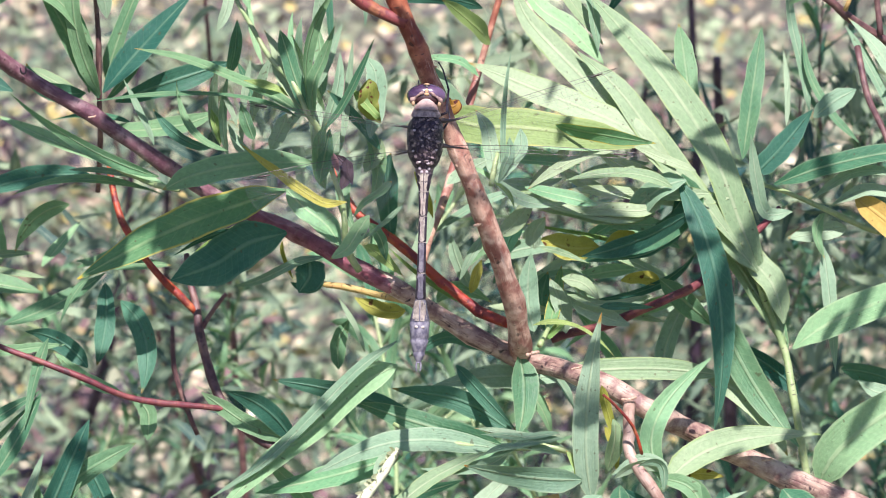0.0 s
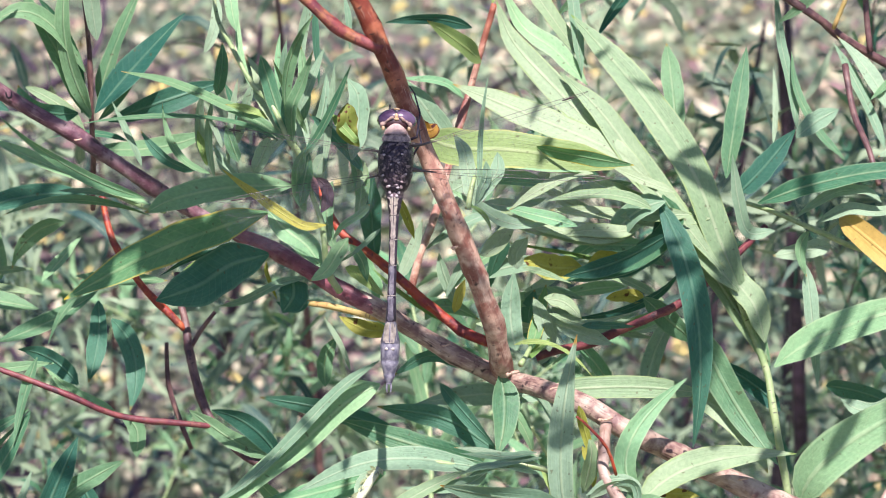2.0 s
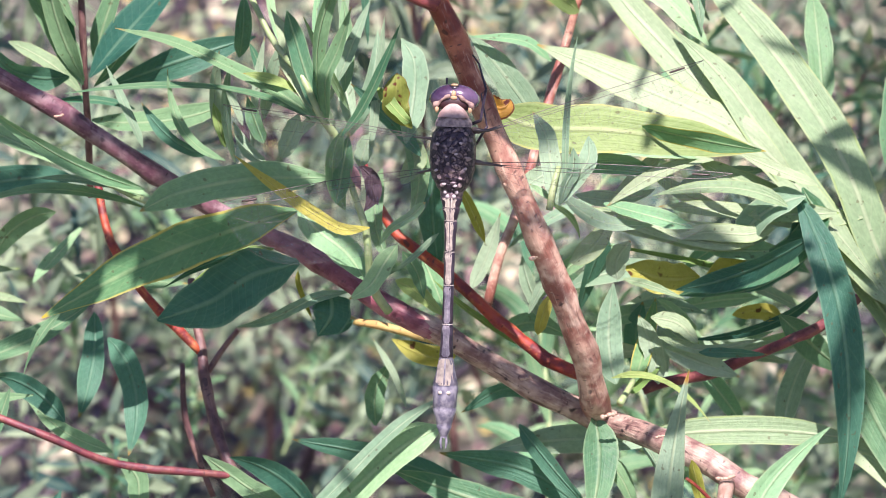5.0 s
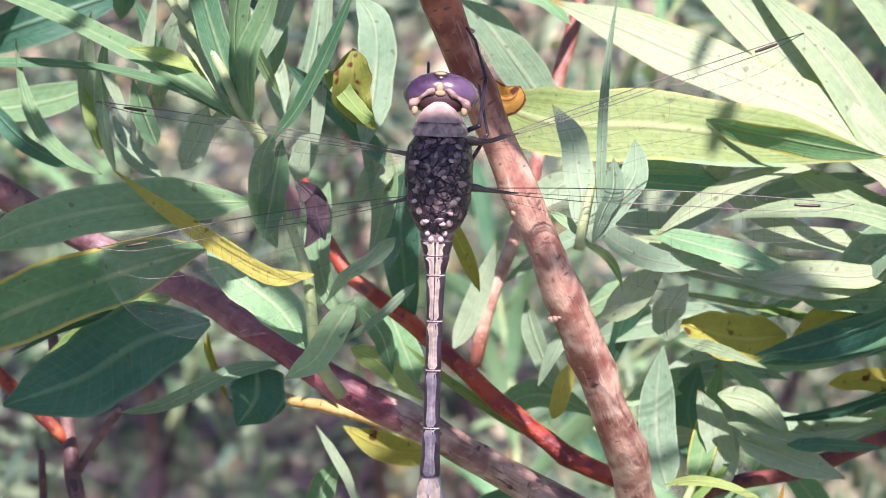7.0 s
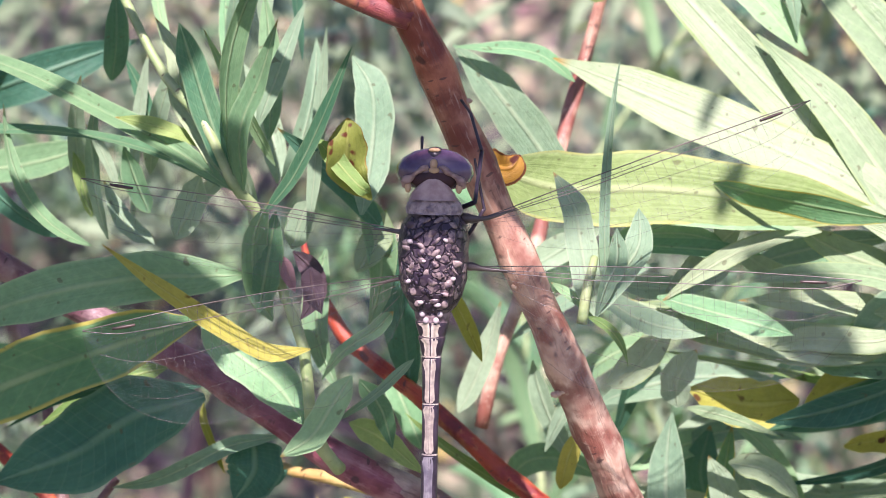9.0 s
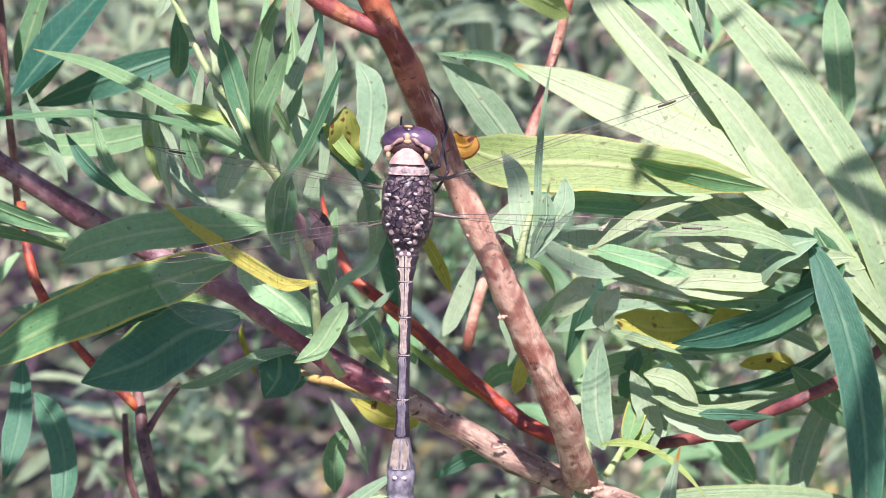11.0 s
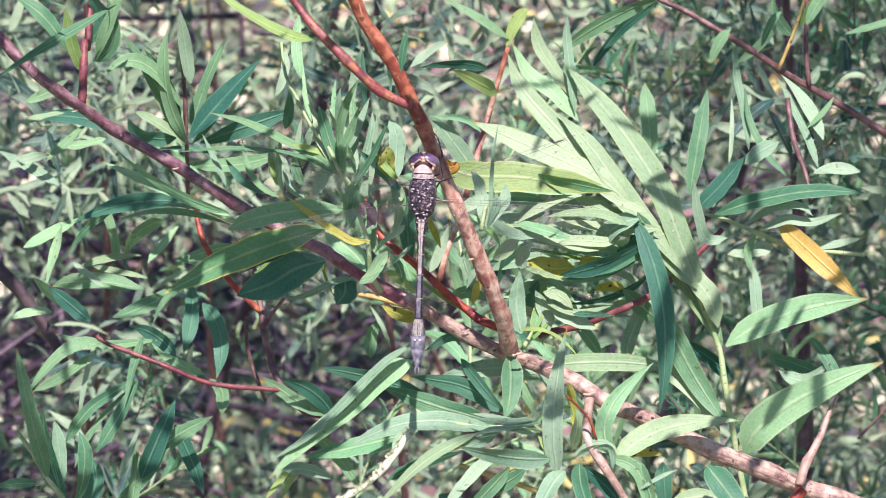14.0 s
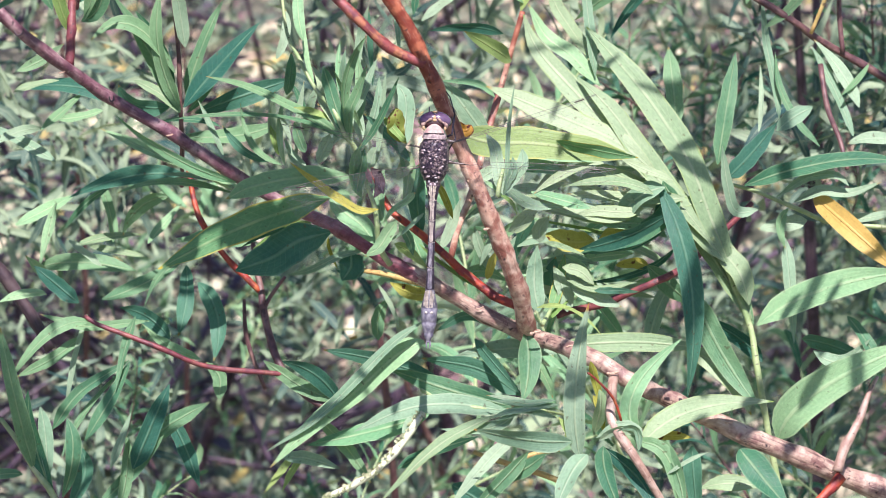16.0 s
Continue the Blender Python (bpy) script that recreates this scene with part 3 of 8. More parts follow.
leaf(stub, PALE, (0.0346, -0.0003, 0.8485), (0.0443, -0.0002, 0.8491), (-0.0000, 0.0004, 0.0021), 0.0022, 30)
leaf(stub, PALE, (0.0431, -0.0026, 0.8467), (0.0383, -0.0018, 0.8509), (0.0018, 0.0005, 0.0027), 0.0017, 30)
leaf(stub, FRESH, (0.0333, 0.0073, 0.8474), (0.0345, 0.0090, 0.8571), (0.0009, 0.0002, 0.0012), 0.0031, 30)
leaf(stub, FRESH, (0.0564, 0.0099, 0.8346), (0.0698, 0.0100, 0.8350), (-0.0006, 0.0002, 0.0009), 0.0036, -30)
leaf(stub, PALE, (0.0491, -0.0043, 0.8422), (0.0581, -0.0035, 0.8470), (0.0003, 0.0001, 0.0006), 0.0010, -30)
leaf(main_stem, GREEN, (0.0180, 0.0270, 0.8651), (0.0176, 0.0169, 0.8518), (0.0012, -0.0000, -0.0002), 0.0049, 18)
leaf(main_stem, GREEN, (0.0186, 0.0286, 0.8576), (0.0240, 0.0272, 0.8497), (0.0004, 0.0003, 0.0015), 0.0032, -40)
leaf(main_stem, DARK, (0.0067, 0.0341, 0.8611), (0.0176, 0.0227, 0.8516), (-0.0003, -0.0000, -0.0000), 0.0030, 30)
leaf(main_stem, FRESH, (0.0247, 0.0338, 0.8592), (0.0564, 0.0356, 0.8586), (0.0003, 0.0002, 0.0014), 0.0047, -10, fold=0.12, roll=0, wave=0.08, arch=0.02, label="pale leaf with a dry tip")
leaf(main_stem, PALE, (0.0266, 0.0336, 0.8585), (0.0023, 0.0334, 0.8574), (0.0009, 0.0002, 0.0012), 0.0042, -22, fold=0.1, roll=0)
leaf(main_stem, FRESH, (0.0532, 0.0383, 0.8572), (0.0675, 0.0312, 0.8447), (0.0009, 0.0005, 0.0029), 0.0052, -18, fold=0.12)
leaf(main_stem, PALE, (0.0248, 0.0290, 0.8601), (0.0282, 0.0280, 0.8540), (0.0002, 0.0001, 0.0006), 0.0017, -30)
leaf(small_twig, PALE, (0.0210, 0.0333, 0.8676), (0.0205, 0.0377, 0.8816), (-0.0009, -0.0002, -0.0009), 0.0042, -8)
leaf(small_twig, EDGED, (0.0235, 0.0351, 0.8671), (0.0263, 0.0467, 0.8771), (0.0001, -0.0001, -0.0005), 0.0027, -14)
leaf(small_twig, LIME, (0.0226, 0.0331, 0.8664), (0.0277, 0.0404, 0.8691), (-0.0005, -0.0001, -0.0006), 0.0020, -20)
leaf(small_twig, LIME, (0.0206, 0.0279, 0.8700), (0.0351, 0.0175, 0.8665), (0.0003, 0.0005, 0.0027), 0.0012, -40)
leaf(small_twig, PALE, (0.0251, 0.0440, 0.8623), (0.0266, 0.0507, 0.8721), (0.0011, -0.0000, -0.0000), 0.0030, 20)
leaf(yellow_twig, YELLOW, (-0.0026, 0.0358, 0.8710), (-0.0120, 0.0362, 0.8734), (0.0003, -0.0002, -0.0012), 0.0032, -20)
leaf(yellow_twig, DARK, (-0.0176, 0.0367, 0.8761), (-0.0237, 0.0367, 0.8761), (0.0002, -0.0002, -0.0010), 0.0020, 10)
leaf(low_twig, YELLOW, (0.0094, 0.0364, 0.8741), (0.0114, 0.0375, 0.8802), (-0.0002, 0.0000, 0.0000), 0.0020, 20)
leaf(low_twig, LIME, (0.0112, 0.0340, 0.8715), (-0.0055, 0.0331, 0.8832), (-0.0010, -0.0001, -0.0006), 0.0015, -40)
blade(green_twig, GREEN, ((-0.0190, 0.0180, 0.9020), (-0.0300, 0.0170, 0.9020), (-0.0400, 0.0170, 0.9000), (-0.0460, 0.0180, 0.8970)), 0.0051, -18, fold=0.2, roll=4)
blade(green_twig, DARK, ((-0.0200, 0.0290, 0.8820), (-0.0200, 0.0280, 0.8790), (-0.0220, 0.0280, 0.8760)), 0.0055, 4, fold=0.12, widest=0.3)
blade(green_twig, YELLOW, ((-0.0130, 0.0170, 0.8950), (-0.0170, 0.0160, 0.8950), (-0.0220, 0.0160, 0.8980), (-0.0270, 0.0150, 0.9020), (-0.0320, 0.0150, 0.9060)), 0.0019, -20, fold=0.4, roll=4)
blade(green_twig, GREEN, ((-0.0120, 0.0170, 0.8920), (-0.0100, 0.0160, 0.8950), (-0.0070, 0.0160, 0.8970), (-0.0050, 0.0160, 0.8990)), 0.0016, -24, fold=0.3, widest=0.9)
blade(green_twig, PALE, ((-0.0110, 0.0160, 0.8880), (-0.0070, 0.0150, 0.8910), (-0.0030, 0.0140, 0.8950)), 0.0010, -24, fold=0.4, widest=0.9)
blade(green_twig, BRIGHT, ((-0.0090, 0.0150, 0.8930), (-0.0110, 0.0150, 0.8900), (-0.0130, 0.0150, 0.8870), (-0.0160, 0.0150, 0.8850)), 0.0030, -14, fold=0.3)
blade(green_twig, LIME, ((-0.0100, 0.0220, 0.8860), (-0.0070, 0.0230, 0.8840), (-0.0030, 0.0240, 0.8800)), 0.0024, -20, fold=0.25)
blade(green_twig, GREEN, ((-0.0090, 0.0230, 0.8900), (-0.0070, 0.0230, 0.8870), (-0.0060, 0.0230, 0.8830)), 0.0021, 0, fold=0.25)
blade(green_twig, GREEN, ((-0.0200, 0.0190, 0.9100), (-0.0260, 0.0230, 0.9130), (-0.0350, 0.0290, 0.9160), (-0.0430, 0.0350, 0.9180), (-0.0520, 0.0400, 0.9190)), 0.0023, -30, fold=0.9)
blade(green_twig, FRESH, ((-0.0210, 0.0200, 0.9100), (-0.0220, 0.0220, 0.9130), (-0.0250, 0.0250, 0.9170), (-0.0260, 0.0280, 0.9210), (-0.0280, 0.0300, 0.9240)), 0.0026, -24, fold=0.3)
blade(green_twig, GREEN, ((-0.0200, 0.0190, 0.9110), (-0.0220, 0.0210, 0.9160), (-0.0240, 0.0230, 0.9220), (-0.0250, 0.0240, 0.9250)), 0.0029, 10, fold=0.25)
blade(green_twig, GREEN, ((-0.0190, 0.0190, 0.9100), (-0.0190, 0.0180, 0.9160), (-0.0170, 0.0180, 0.9210), (-0.0150, 0.0170, 0.9270)), 0.0024, -26, fold=0.9)
blade(green_twig, GREEN, ((-0.0170, 0.0180, 0.9080), (-0.0140, 0.0170, 0.9120), (-0.0110, 0.0160, 0.9180), (-0.0080, 0.0150, 0.9250)), 0.0015, -20, fold=0.6)
blade(green_twig, PALE, ((-0.0140, 0.0300, 0.9030), (-0.0130, 0.0320, 0.9120), (-0.0120, 0.0340, 0.9220)), 0.0014, -10, fold=0.4)
blade(green_twig, PALE, ((-0.0090, 0.0310, 0.9040), (-0.0080, 0.0340, 0.9100), (-0.0080, 0.0360, 0.9150), (-0.0100, 0.0380, 0.9180)), 0.0039, -12, fold=0.2)
blade(green_twig, PALE, ((-0.0300, 0.0380, 0.8990), (-0.0330, 0.0390, 0.9010), (-0.0350, 0.0400, 0.9050)), 0.0021, -30, fold=0.4)
blade(green_twig, PALE, ((-0.0270, 0.0300, 0.9020), (-0.0250, 0.0290, 0.9060), (-0.0240, 0.0280, 0.9090)), 0.0031, -20, fold=0.2)
blade(green_twig, FRESH, ((-0.0100, 0.0350, 0.8970), (-0.0080, 0.0360, 0.9000), (-0.0070, 0.0360, 0.9030)), 0.0030, -14, fold=0.2)
blade(green_twig, PALE, ((-0.0160, 0.0330, 0.9000), (-0.0150, 0.0330, 0.9030), (-0.0140, 0.0330, 0.9050)), 0.0027, -14, fold=0.2)
blade(green_twig, GREEN, ((-0.0180, 0.0190, 0.8980), (-0.0170, 0.0190, 0.9030), (-0.0160, 0.0190, 0.9080)), 0.0029, 0, fold=0.3)
blade(green_twig, EDGED, ((-0.0240, 0.0230, 0.8960), (-0.0330, 0.0240, 0.8930), (-0.0430, 0.0250, 0.8890), (-0.0530, 0.0260, 0.8840), (-0.0620, 0.0260, 0.8790)), 0.0068, -20, fold=0.2, wave=0.2, roll=6, label="deep green leaf with a yellow rim")
blade(green_twig, DARK, ((-0.0240, 0.0240, 0.8880), (-0.0310, 0.0240, 0.8860), (-0.0370, 0.0250, 0.8820), (-0.0450, 0.0250, 0.8790)), 0.0083, -2, fold=0.15, wave=0.2, widest=0.55, roll=6)
blade(green_twig, DARK, ((-0.0250, 0.0300, 0.8870), (-0.0310, 0.0300, 0.8870), (-0.0380, 0.0310, 0.8860), (-0.0450, 0.0320, 0.8820)), 0.0014, 20, fold=0.3)
blade(green_twig, LIME, ((-0.0290, 0.0360, 0.8870), (-0.0330, 0.0360, 0.8860), (-0.0370, 0.0360, 0.8840), (-0.0420, 0.0360, 0.8810)), 0.0023, -16, fold=0.3)
blade(green_twig, BRIGHT, ((-0.0240, 0.0240, 0.8960), (-0.0210, 0.0230, 0.8930), (-0.0170, 0.0220, 0.8900), (-0.0140, 0.0210, 0.8860)), 0.0048, -22, fold=0.2, widest=0.5)
blade(green_twig, YELLOW, ((-0.0250, 0.0310, 0.8850), (-0.0250, 0.0310, 0.8830), (-0.0240, 0.0310, 0.8800), (-0.0230, 0.0300, 0.8780)), 0.0008, -10, fold=0.5)
blade(green_twig, PALE, ((-0.0170, 0.0270, 0.8830), (-0.0220, 0.0270, 0.8820), (-0.0260, 0.0270, 0.8800), (-0.0300, 0.0280, 0.8780), (-0.0340, 0.0290, 0.8770)), 0.0017, -6, fold=0.5)
leaf(green_twig, GREEN, (-0.0217, 0.0231, 0.9092), (-0.0604, 0.0425, 0.9086), (0.0039, 0.0005, 0.0028), 0.0016, -50)
leaf(green_twig, GREEN, (-0.0199, 0.0186, 0.9116), (-0.0149, 0.0176, 0.9333), (-0.0023, 0.0002, 0.0010), 0.0022, 30, fold=0.6)
leaf(green_twig, LIME, (-0.0229, 0.0237, 0.9128), (-0.0315, 0.0242, 0.9158), (0.0006, 0.0001, 0.0003), 0.0017, -30)
leaf(green_twig, GREEN, (-0.0169, 0.0208, 0.8966), (-0.0165, 0.0182, 0.9092), (-0.0017, 0.0001, 0.0003), 0.0029, 30)
leaf(green_twig, GREEN, (-0.0345, 0.0258, 0.9026), (-0.0443, 0.0384, 0.9134), (-0.0021, -0.0004, -0.0022), 0.0017, -36)
leaf(green_twig, DARK, (-0.0378, 0.0316, 0.9021), (-0.0488, 0.0423, 0.9074), (-0.0005, -0.0003, -0.0014), 0.0022, 30)
leaf(green_twig, PALE, (-0.0486, 0.0411, 0.9009), (-0.0543, 0.0451, 0.9124), (0.0003, -0.0001, -0.0004), 0.0015, -35)
leaf(green_twig, LIME, (-0.0365, 0.0411, 0.9010), (-0.0382, 0.0423, 0.9074), (0.0001, -0.0000, -0.0002), 0.0017, -20)
leaf(green_twig, GREEN, (-0.0302, 0.0366, 0.9027), (-0.0326, 0.0377, 0.9094), (-0.0000, -0.0001, -0.0003), 0.0025, 24)
leaf(green_twig, PALE, (-0.0333, 0.0370, 0.9052), (-0.0363, 0.0381, 0.9113), (0.0003, 0.0000, 0.0000), 0.0012, -30)
blade(green_twig, SPOTTED, ((-0.0070, 0.0190, 0.9090), (-0.0090, 0.0190, 0.9120), (-0.0090, 0.0180, 0.9150), (-0.0090, 0.0190, 0.9170)), 0.0037, 4, fold=0.55, wave=0.55, roll=30, widest=0.5, label="crumpled yellow-green leaf with brown blotches")
blade(green_twig, LIME, ((-0.0120, 0.0190, 0.9150), (-0.0100, 0.0180, 0.9130), (-0.0080, 0.0170, 0.9110), (-0.0070, 0.0180, 0.9100)), 0.0018, -18, fold=0.5, wave=0.5, roll=24)
leaf(green_twig, DEAD, (-0.0130, 0.0199, 0.9022), (-0.0120, 0.0191, 0.8978), (-0.0003, 0.0000, 0.0001), 0.0021, 0, label="withered purple leaf")
leaf(green_twig, PINK, (-0.0157, 0.0192, 0.9036), (-0.0144, 0.0185, 0.9001), (-0.0001, 0.0000, 0.0000), 0.0013, -20, label="withered pink leaf")
leaf(green_twig, GREEN, (-0.0089, 0.0346, 0.8918), (-0.0104, 0.0370, 0.9052), (0.0020, 0.0001, 0.0006), 0.0032, -24)
leaf(green_twig, DARK, (-0.0051, 0.0380, 0.8832), (-0.0052, 0.0361, 0.9003), (-0.0007, 0.0003, 0.0019), 0.0042, 24)
leaf(green_twig, GREEN, (-0.0129, 0.0359, 0.8991), (-0.0114, 0.0289, 0.8869), (-0.0016, -0.0001, -0.0006), 0.0027, 20)
leaf(green_twig, DEAD, (-0.0153, 0.0266, 0.9017), (-0.0147, 0.0255, 0.8952), (0.0018, 0.0001, 0.0004), 0.0024, 0, label="withered purple-brown leaf")
blade(upright_stem, RUST, ((0.0030, 0.0210, 0.9120), (0.0040, 0.0200, 0.9120), (0.0060, 0.0190, 0.9120), (0.0070, 0.0200, 0.9130)), 0.0032, -6, fold=0.8, wave=0.4, roll=40, widest=0.6, label="curled rust-orange leaf")
leaf(upright_stem, YELLOW, (-0.0010, 0.0261, 0.8988), (0.0024, 0.0294, 0.8896), (0.0001, 0.0001, 0.0004), 0.0017, -10)
leaf(upright_stem, PALE, (0.0148, 0.0399, 0.8943), (0.0264, 0.0448, 0.8941), (0.0009, -0.0002, -0.0011), 0.0025, -30)
blade(bud_twig, PALE, ((0.0140, 0.0140, 0.8990), (0.0130, 0.0160, 0.9030), (0.0120, 0.0190, 0.9080), (0.0100, 0.0210, 0.9110)), 0.0029, -8, fold=0.25, roll=20)
blade(bud_twig, PALE, ((0.0140, 0.0140, 0.8990), (0.0160, 0.0160, 0.9020), (0.0180, 0.0170, 0.9050), (0.0180, 0.0190, 0.9080)), 0.0027, -8, fold=0.3, widest=0.65, roll=6)
blade(bud_twig, PALE, ((0.0140, 0.0140, 0.8990), (0.0150, 0.0140, 0.9020), (0.0160, 0.0150, 0.9040), (0.0160, 0.0160, 0.9070)), 0.0024, 40, fold=0.25, widest=0.72, roll=6)
leaf(bud_twig, PALE, (0.0151, 0.0145, 0.8994), (0.0164, 0.0223, 0.9217), (-0.0008, -0.0001, -0.0004), 0.0011, -22)
leaf(bud_twig, BRIGHT, (0.0146, 0.0143, 0.8984), (0.0097, 0.0178, 0.9012), (-0.0001, 0.0000, 0.0003), 0.0011, -20)
leaf(bud_twig, LIME, (0.0132, 0.0135, 0.8992), (0.0169, 0.0145, 0.8939), (0.0007, 0.0001, 0.0006), 0.0010, -30)
leaf(red_twig, LIME, (-0.0250, 0.0154, 0.9431), (-0.0515, 0.0261, 0.9539), (0.0030, -0.0007, -0.0039), 0.0027, -30)
leaf(red_twig, PALE, (-0.0316, 0.0186, 0.9502), (-0.0578, 0.0298, 0.9476), (0.0028, 0.0007, 0.0041), 0.0027, -38)
leaf(upper_stem, PALE, (-0.0028, 0.0087, 0.9383), (0.0058, 0.0078, 0.9445), (0.0005, 0.0002, 0.0009), 0.0022, -30)

# the fan of broad bright leaves on a green shoot
fan = thing("willow_shoot", "green willow shoot with a fan of broad sunlit leaves", "shoot")
fan_stem = limb("stem", fan, STEM_GREEN, ((0.0764, 0.0282, 0.8164), (0.0744, 0.0297, 0.8251), (0.0716, 0.0321, 0.8386), (0.0690, 0.0347, 0.8534), (0.0673, 0.0383, 0.8627), (0.0643, 0.0396, 0.8701), (0.0619, 0.0388, 0.8768), (0.0590, 0.0380, 0.8834)), (0.00070, 0.00070, 0.00068, 0.00066, 0.00068, 0.00072, 0.00066, 0.00050), (0.2, 0.45, 0.6), 117, "")
blade(fan_stem, FRESH, ((0.0640, 0.0400, 0.8730), (0.0590, 0.0390, 0.8860), (0.0540, 0.0410, 0.8990), (0.0460, 0.0460, 0.9110), (0.0370, 0.0510, 0.9210), (0.0310, 0.0540, 0.9270)), 0.0063, -16, fold=0.35)
blade(fan_stem, FRESH, ((0.0590, 0.0360, 0.8820), (0.0500, 0.0380, 0.8930), (0.0390, 0.0430, 0.9040), (0.0270, 0.0500, 0.9150), (0.0200, 0.0550, 0.9220), (0.0170, 0.0580, 0.9290)), 0.0050, -14, fold=0.3)
blade(fan_stem, BRIGHT, ((0.0640, 0.0440, 0.8750), (0.0600, 0.0430, 0.8850), (0.0570, 0.0430, 0.8950), (0.0540, 0.0450, 0.9030)), 0.0032, -24, fold=0.4)
blade(fan_stem, FRESH, ((0.0620, 0.0370, 0.8780), (0.0560, 0.0380, 0.8850), (0.0460, 0.0400, 0.8980), (0.0370, 0.0440, 0.9100), (0.0290, 0.0490, 0.9170)), 0.0055, -16, fold=0.3, roll=6)
blade(fan_stem, BRIGHT, ((0.0340, 0.0520, 0.9140), (0.0280, 0.0550, 0.9200), (0.0220, 0.0580, 0.9240), (0.0180, 0.0600, 0.9310)), 0.0038, -24, fold=0.6)
blade(fan_stem, FRESH, ((0.0340, 0.0560, 0.9170), (0.0280, 0.0580, 0.9250), (0.0240, 0.0600, 0.9310), (0.0230, 0.0610, 0.9370)), 0.0033, -20, fold=0.5)
blade(fan_stem, PALE, ((0.0330, 0.0520, 0.9160), (0.0320, 0.0550, 0.9240), (0.0310, 0.0580, 0.9320), (0.0310, 0.0590, 0.9380)), 0.0025, -20, fold=0.4)
blade(fan_stem, FRESH, ((0.0470, 0.0390, 0.8970), (0.0380, 0.0410, 0.9040), (0.0250, 0.0450, 0.9090), (0.0170, 0.0470, 0.9120), (0.0090, 0.0480, 0.9150)), 0.0055, -18, fold=0.2)
blade(upright_stem, SUNLIT, ((0.0030, 0.0310, 0.9090), (0.0100, 0.0330, 0.9060), (0.0190, 0.0360, 0.9050), (0.0320, 0.0380, 0.9030), (0.0420, 0.0400, 0.9010)), 0.0073, -10, fold=0.12, widest=0.4, label="broad sunlit lime-green leaf")
blade(fan_stem, PALE, ((0.0100, 0.0520, 0.9000), (0.0070, 0.0520, 0.9050), (0.0030, 0.0510, 0.9110), (-0.0010, 0.0500, 0.9160)), 0.0045, -12, fold=0.15)
blade(fan_stem, FRESH, ((0.0480, 0.0410, 0.8920), (0.0420, 0.0410, 0.8950), (0.0370, 0.0410, 0.8970), (0.0320, 0.0410, 0.9000)), 0.0033, -20, fold=0.3)
blade(fan_stem, BRIGHT, ((0.0110, 0.0500, 0.9120), (0.0070, 0.0500, 0.9150), (-0.0010, 0.0490, 0.9160)), 0.0018, -35, fold=0.5)
# a separate darker blade draws the shaded lower fold of the lime leaf
leaf(fan_stem, EDGED, (0.0248, 0.0370, 0.9053), (0.0428, 0.0308, 0.9031), (-0.0009, -0.0000, -0.0001), 0.0032, 34, label="shaded green fold of the broad lime leaf, with a yellow and brown tip")
leaf(fan_stem, DARK, (0.0471, 0.0353, 0.8958), (0.0534, 0.0208, 0.8523), (0.0038, 0.0003, 0.0017), 0.0052, -6, fold=0.25)
blade(fan_stem, BRIGHT, ((0.0680, 0.0400, 0.8630), (0.0640, 0.0410, 0.8720), (0.0600, 0.0420, 0.8840), (0.0580, 0.0430, 0.8940)), 0.0039, 6, fold=0.4)
blade(fan_stem, FRESH, ((0.0680, 0.0400, 0.8640), (0.0630, 0.0400, 0.8720), (0.0570, 0.0410, 0.8810), (0.0500, 0.0420, 0.8910)), 0.0044, -20, fold=0.4)
blade(fan_stem, FRESH, ((0.0670, 0.0380, 0.8680), (0.0650, 0.0380, 0.8750), (0.0610, 0.0400, 0.8800), (0.0580, 0.0400, 0.8860)), 0.0052, -24, fold=0.5)
blade(fan_stem, GREEN, ((0.0480, 0.0380, 0.8960), (0.0500, 0.0360, 0.8910), (0.0440, 0.0360, 0.8850), (0.0360, 0.0360, 0.8820), (0.0300, 0.0370, 0.8800)), 0.0047, -18, fold=0.4)
blade(fan_stem, DARK, ((0.0480, 0.0370, 0.8940), (0.0470, 0.0380, 0.8870), (0.0420, 0.0380, 0.8830), (0.0370, 0.0380, 0.8800)), 0.0047, 24, fold=0.3)
leaf(fan_stem, GREEN, (0.0548, 0.0378, 0.8712), (0.0693, 0.0268, 0.8474), (-0.0014, -0.0000, -0.0000), 0.0057, 10)
leaf(fan_stem, BRIGHT, (0.0688, 0.0384, 0.8632), (0.1018, 0.0320, 0.8772), (-0.0030, 0.0003, 0.0017), 0.0067, -22, fold=0.15)
leaf(fan_stem, BRIGHT, (0.0733, 0.0303, 0.8395), (0.1053, 0.0249, 0.8641), (-0.0070, -0.0000, -0.0001), 0.0086, -14, fold=0.15)
leaf(fan_stem, FRESH, (0.0585, 0.0403, 0.8853), (0.0673, 0.0396, 0.8649), (0.0009, 0.0000, 0.0000), 0.0042, -10)
leaf(fan_stem, DARK, (0.0701, 0.0425, 0.8537), (0.0563, 0.0443, 0.8636), (0.0019, 0.0000, 0.0000), 0.0037, 20)

# the lower shoot with long drooping leaves
low = thing("willow_shoot", "willow shoot with long drooping leaves below the fork", "shoot")
low_stem = limb("stem", low, STEM_GREEN, ((0.0281, 0.0182, 0.8485), (0.0220, 0.0184, 0.8497), (0.0145, 0.0202, 0.8488), (0.0072, 0.0185, 0.8500), (-0.0003, 0.0206, 0.8511), (-0.0047, 0.0229, 0.8528)), (0.00055, 0.00055, 0.00049, 0.00049, 0.00043, 0.00037), (0.3, 0.6), 142, "")
blade(low_stem, PALE, ((-0.0040, 0.0240, 0.8680), (-0.0110, 0.0230, 0.8630), (-0.0180, 0.0220, 0.8560), (-0.0280, 0.0220, 0.8460), (-0.0390, 0.0240, 0.8380)), 0.0024, -30, fold=0.6)
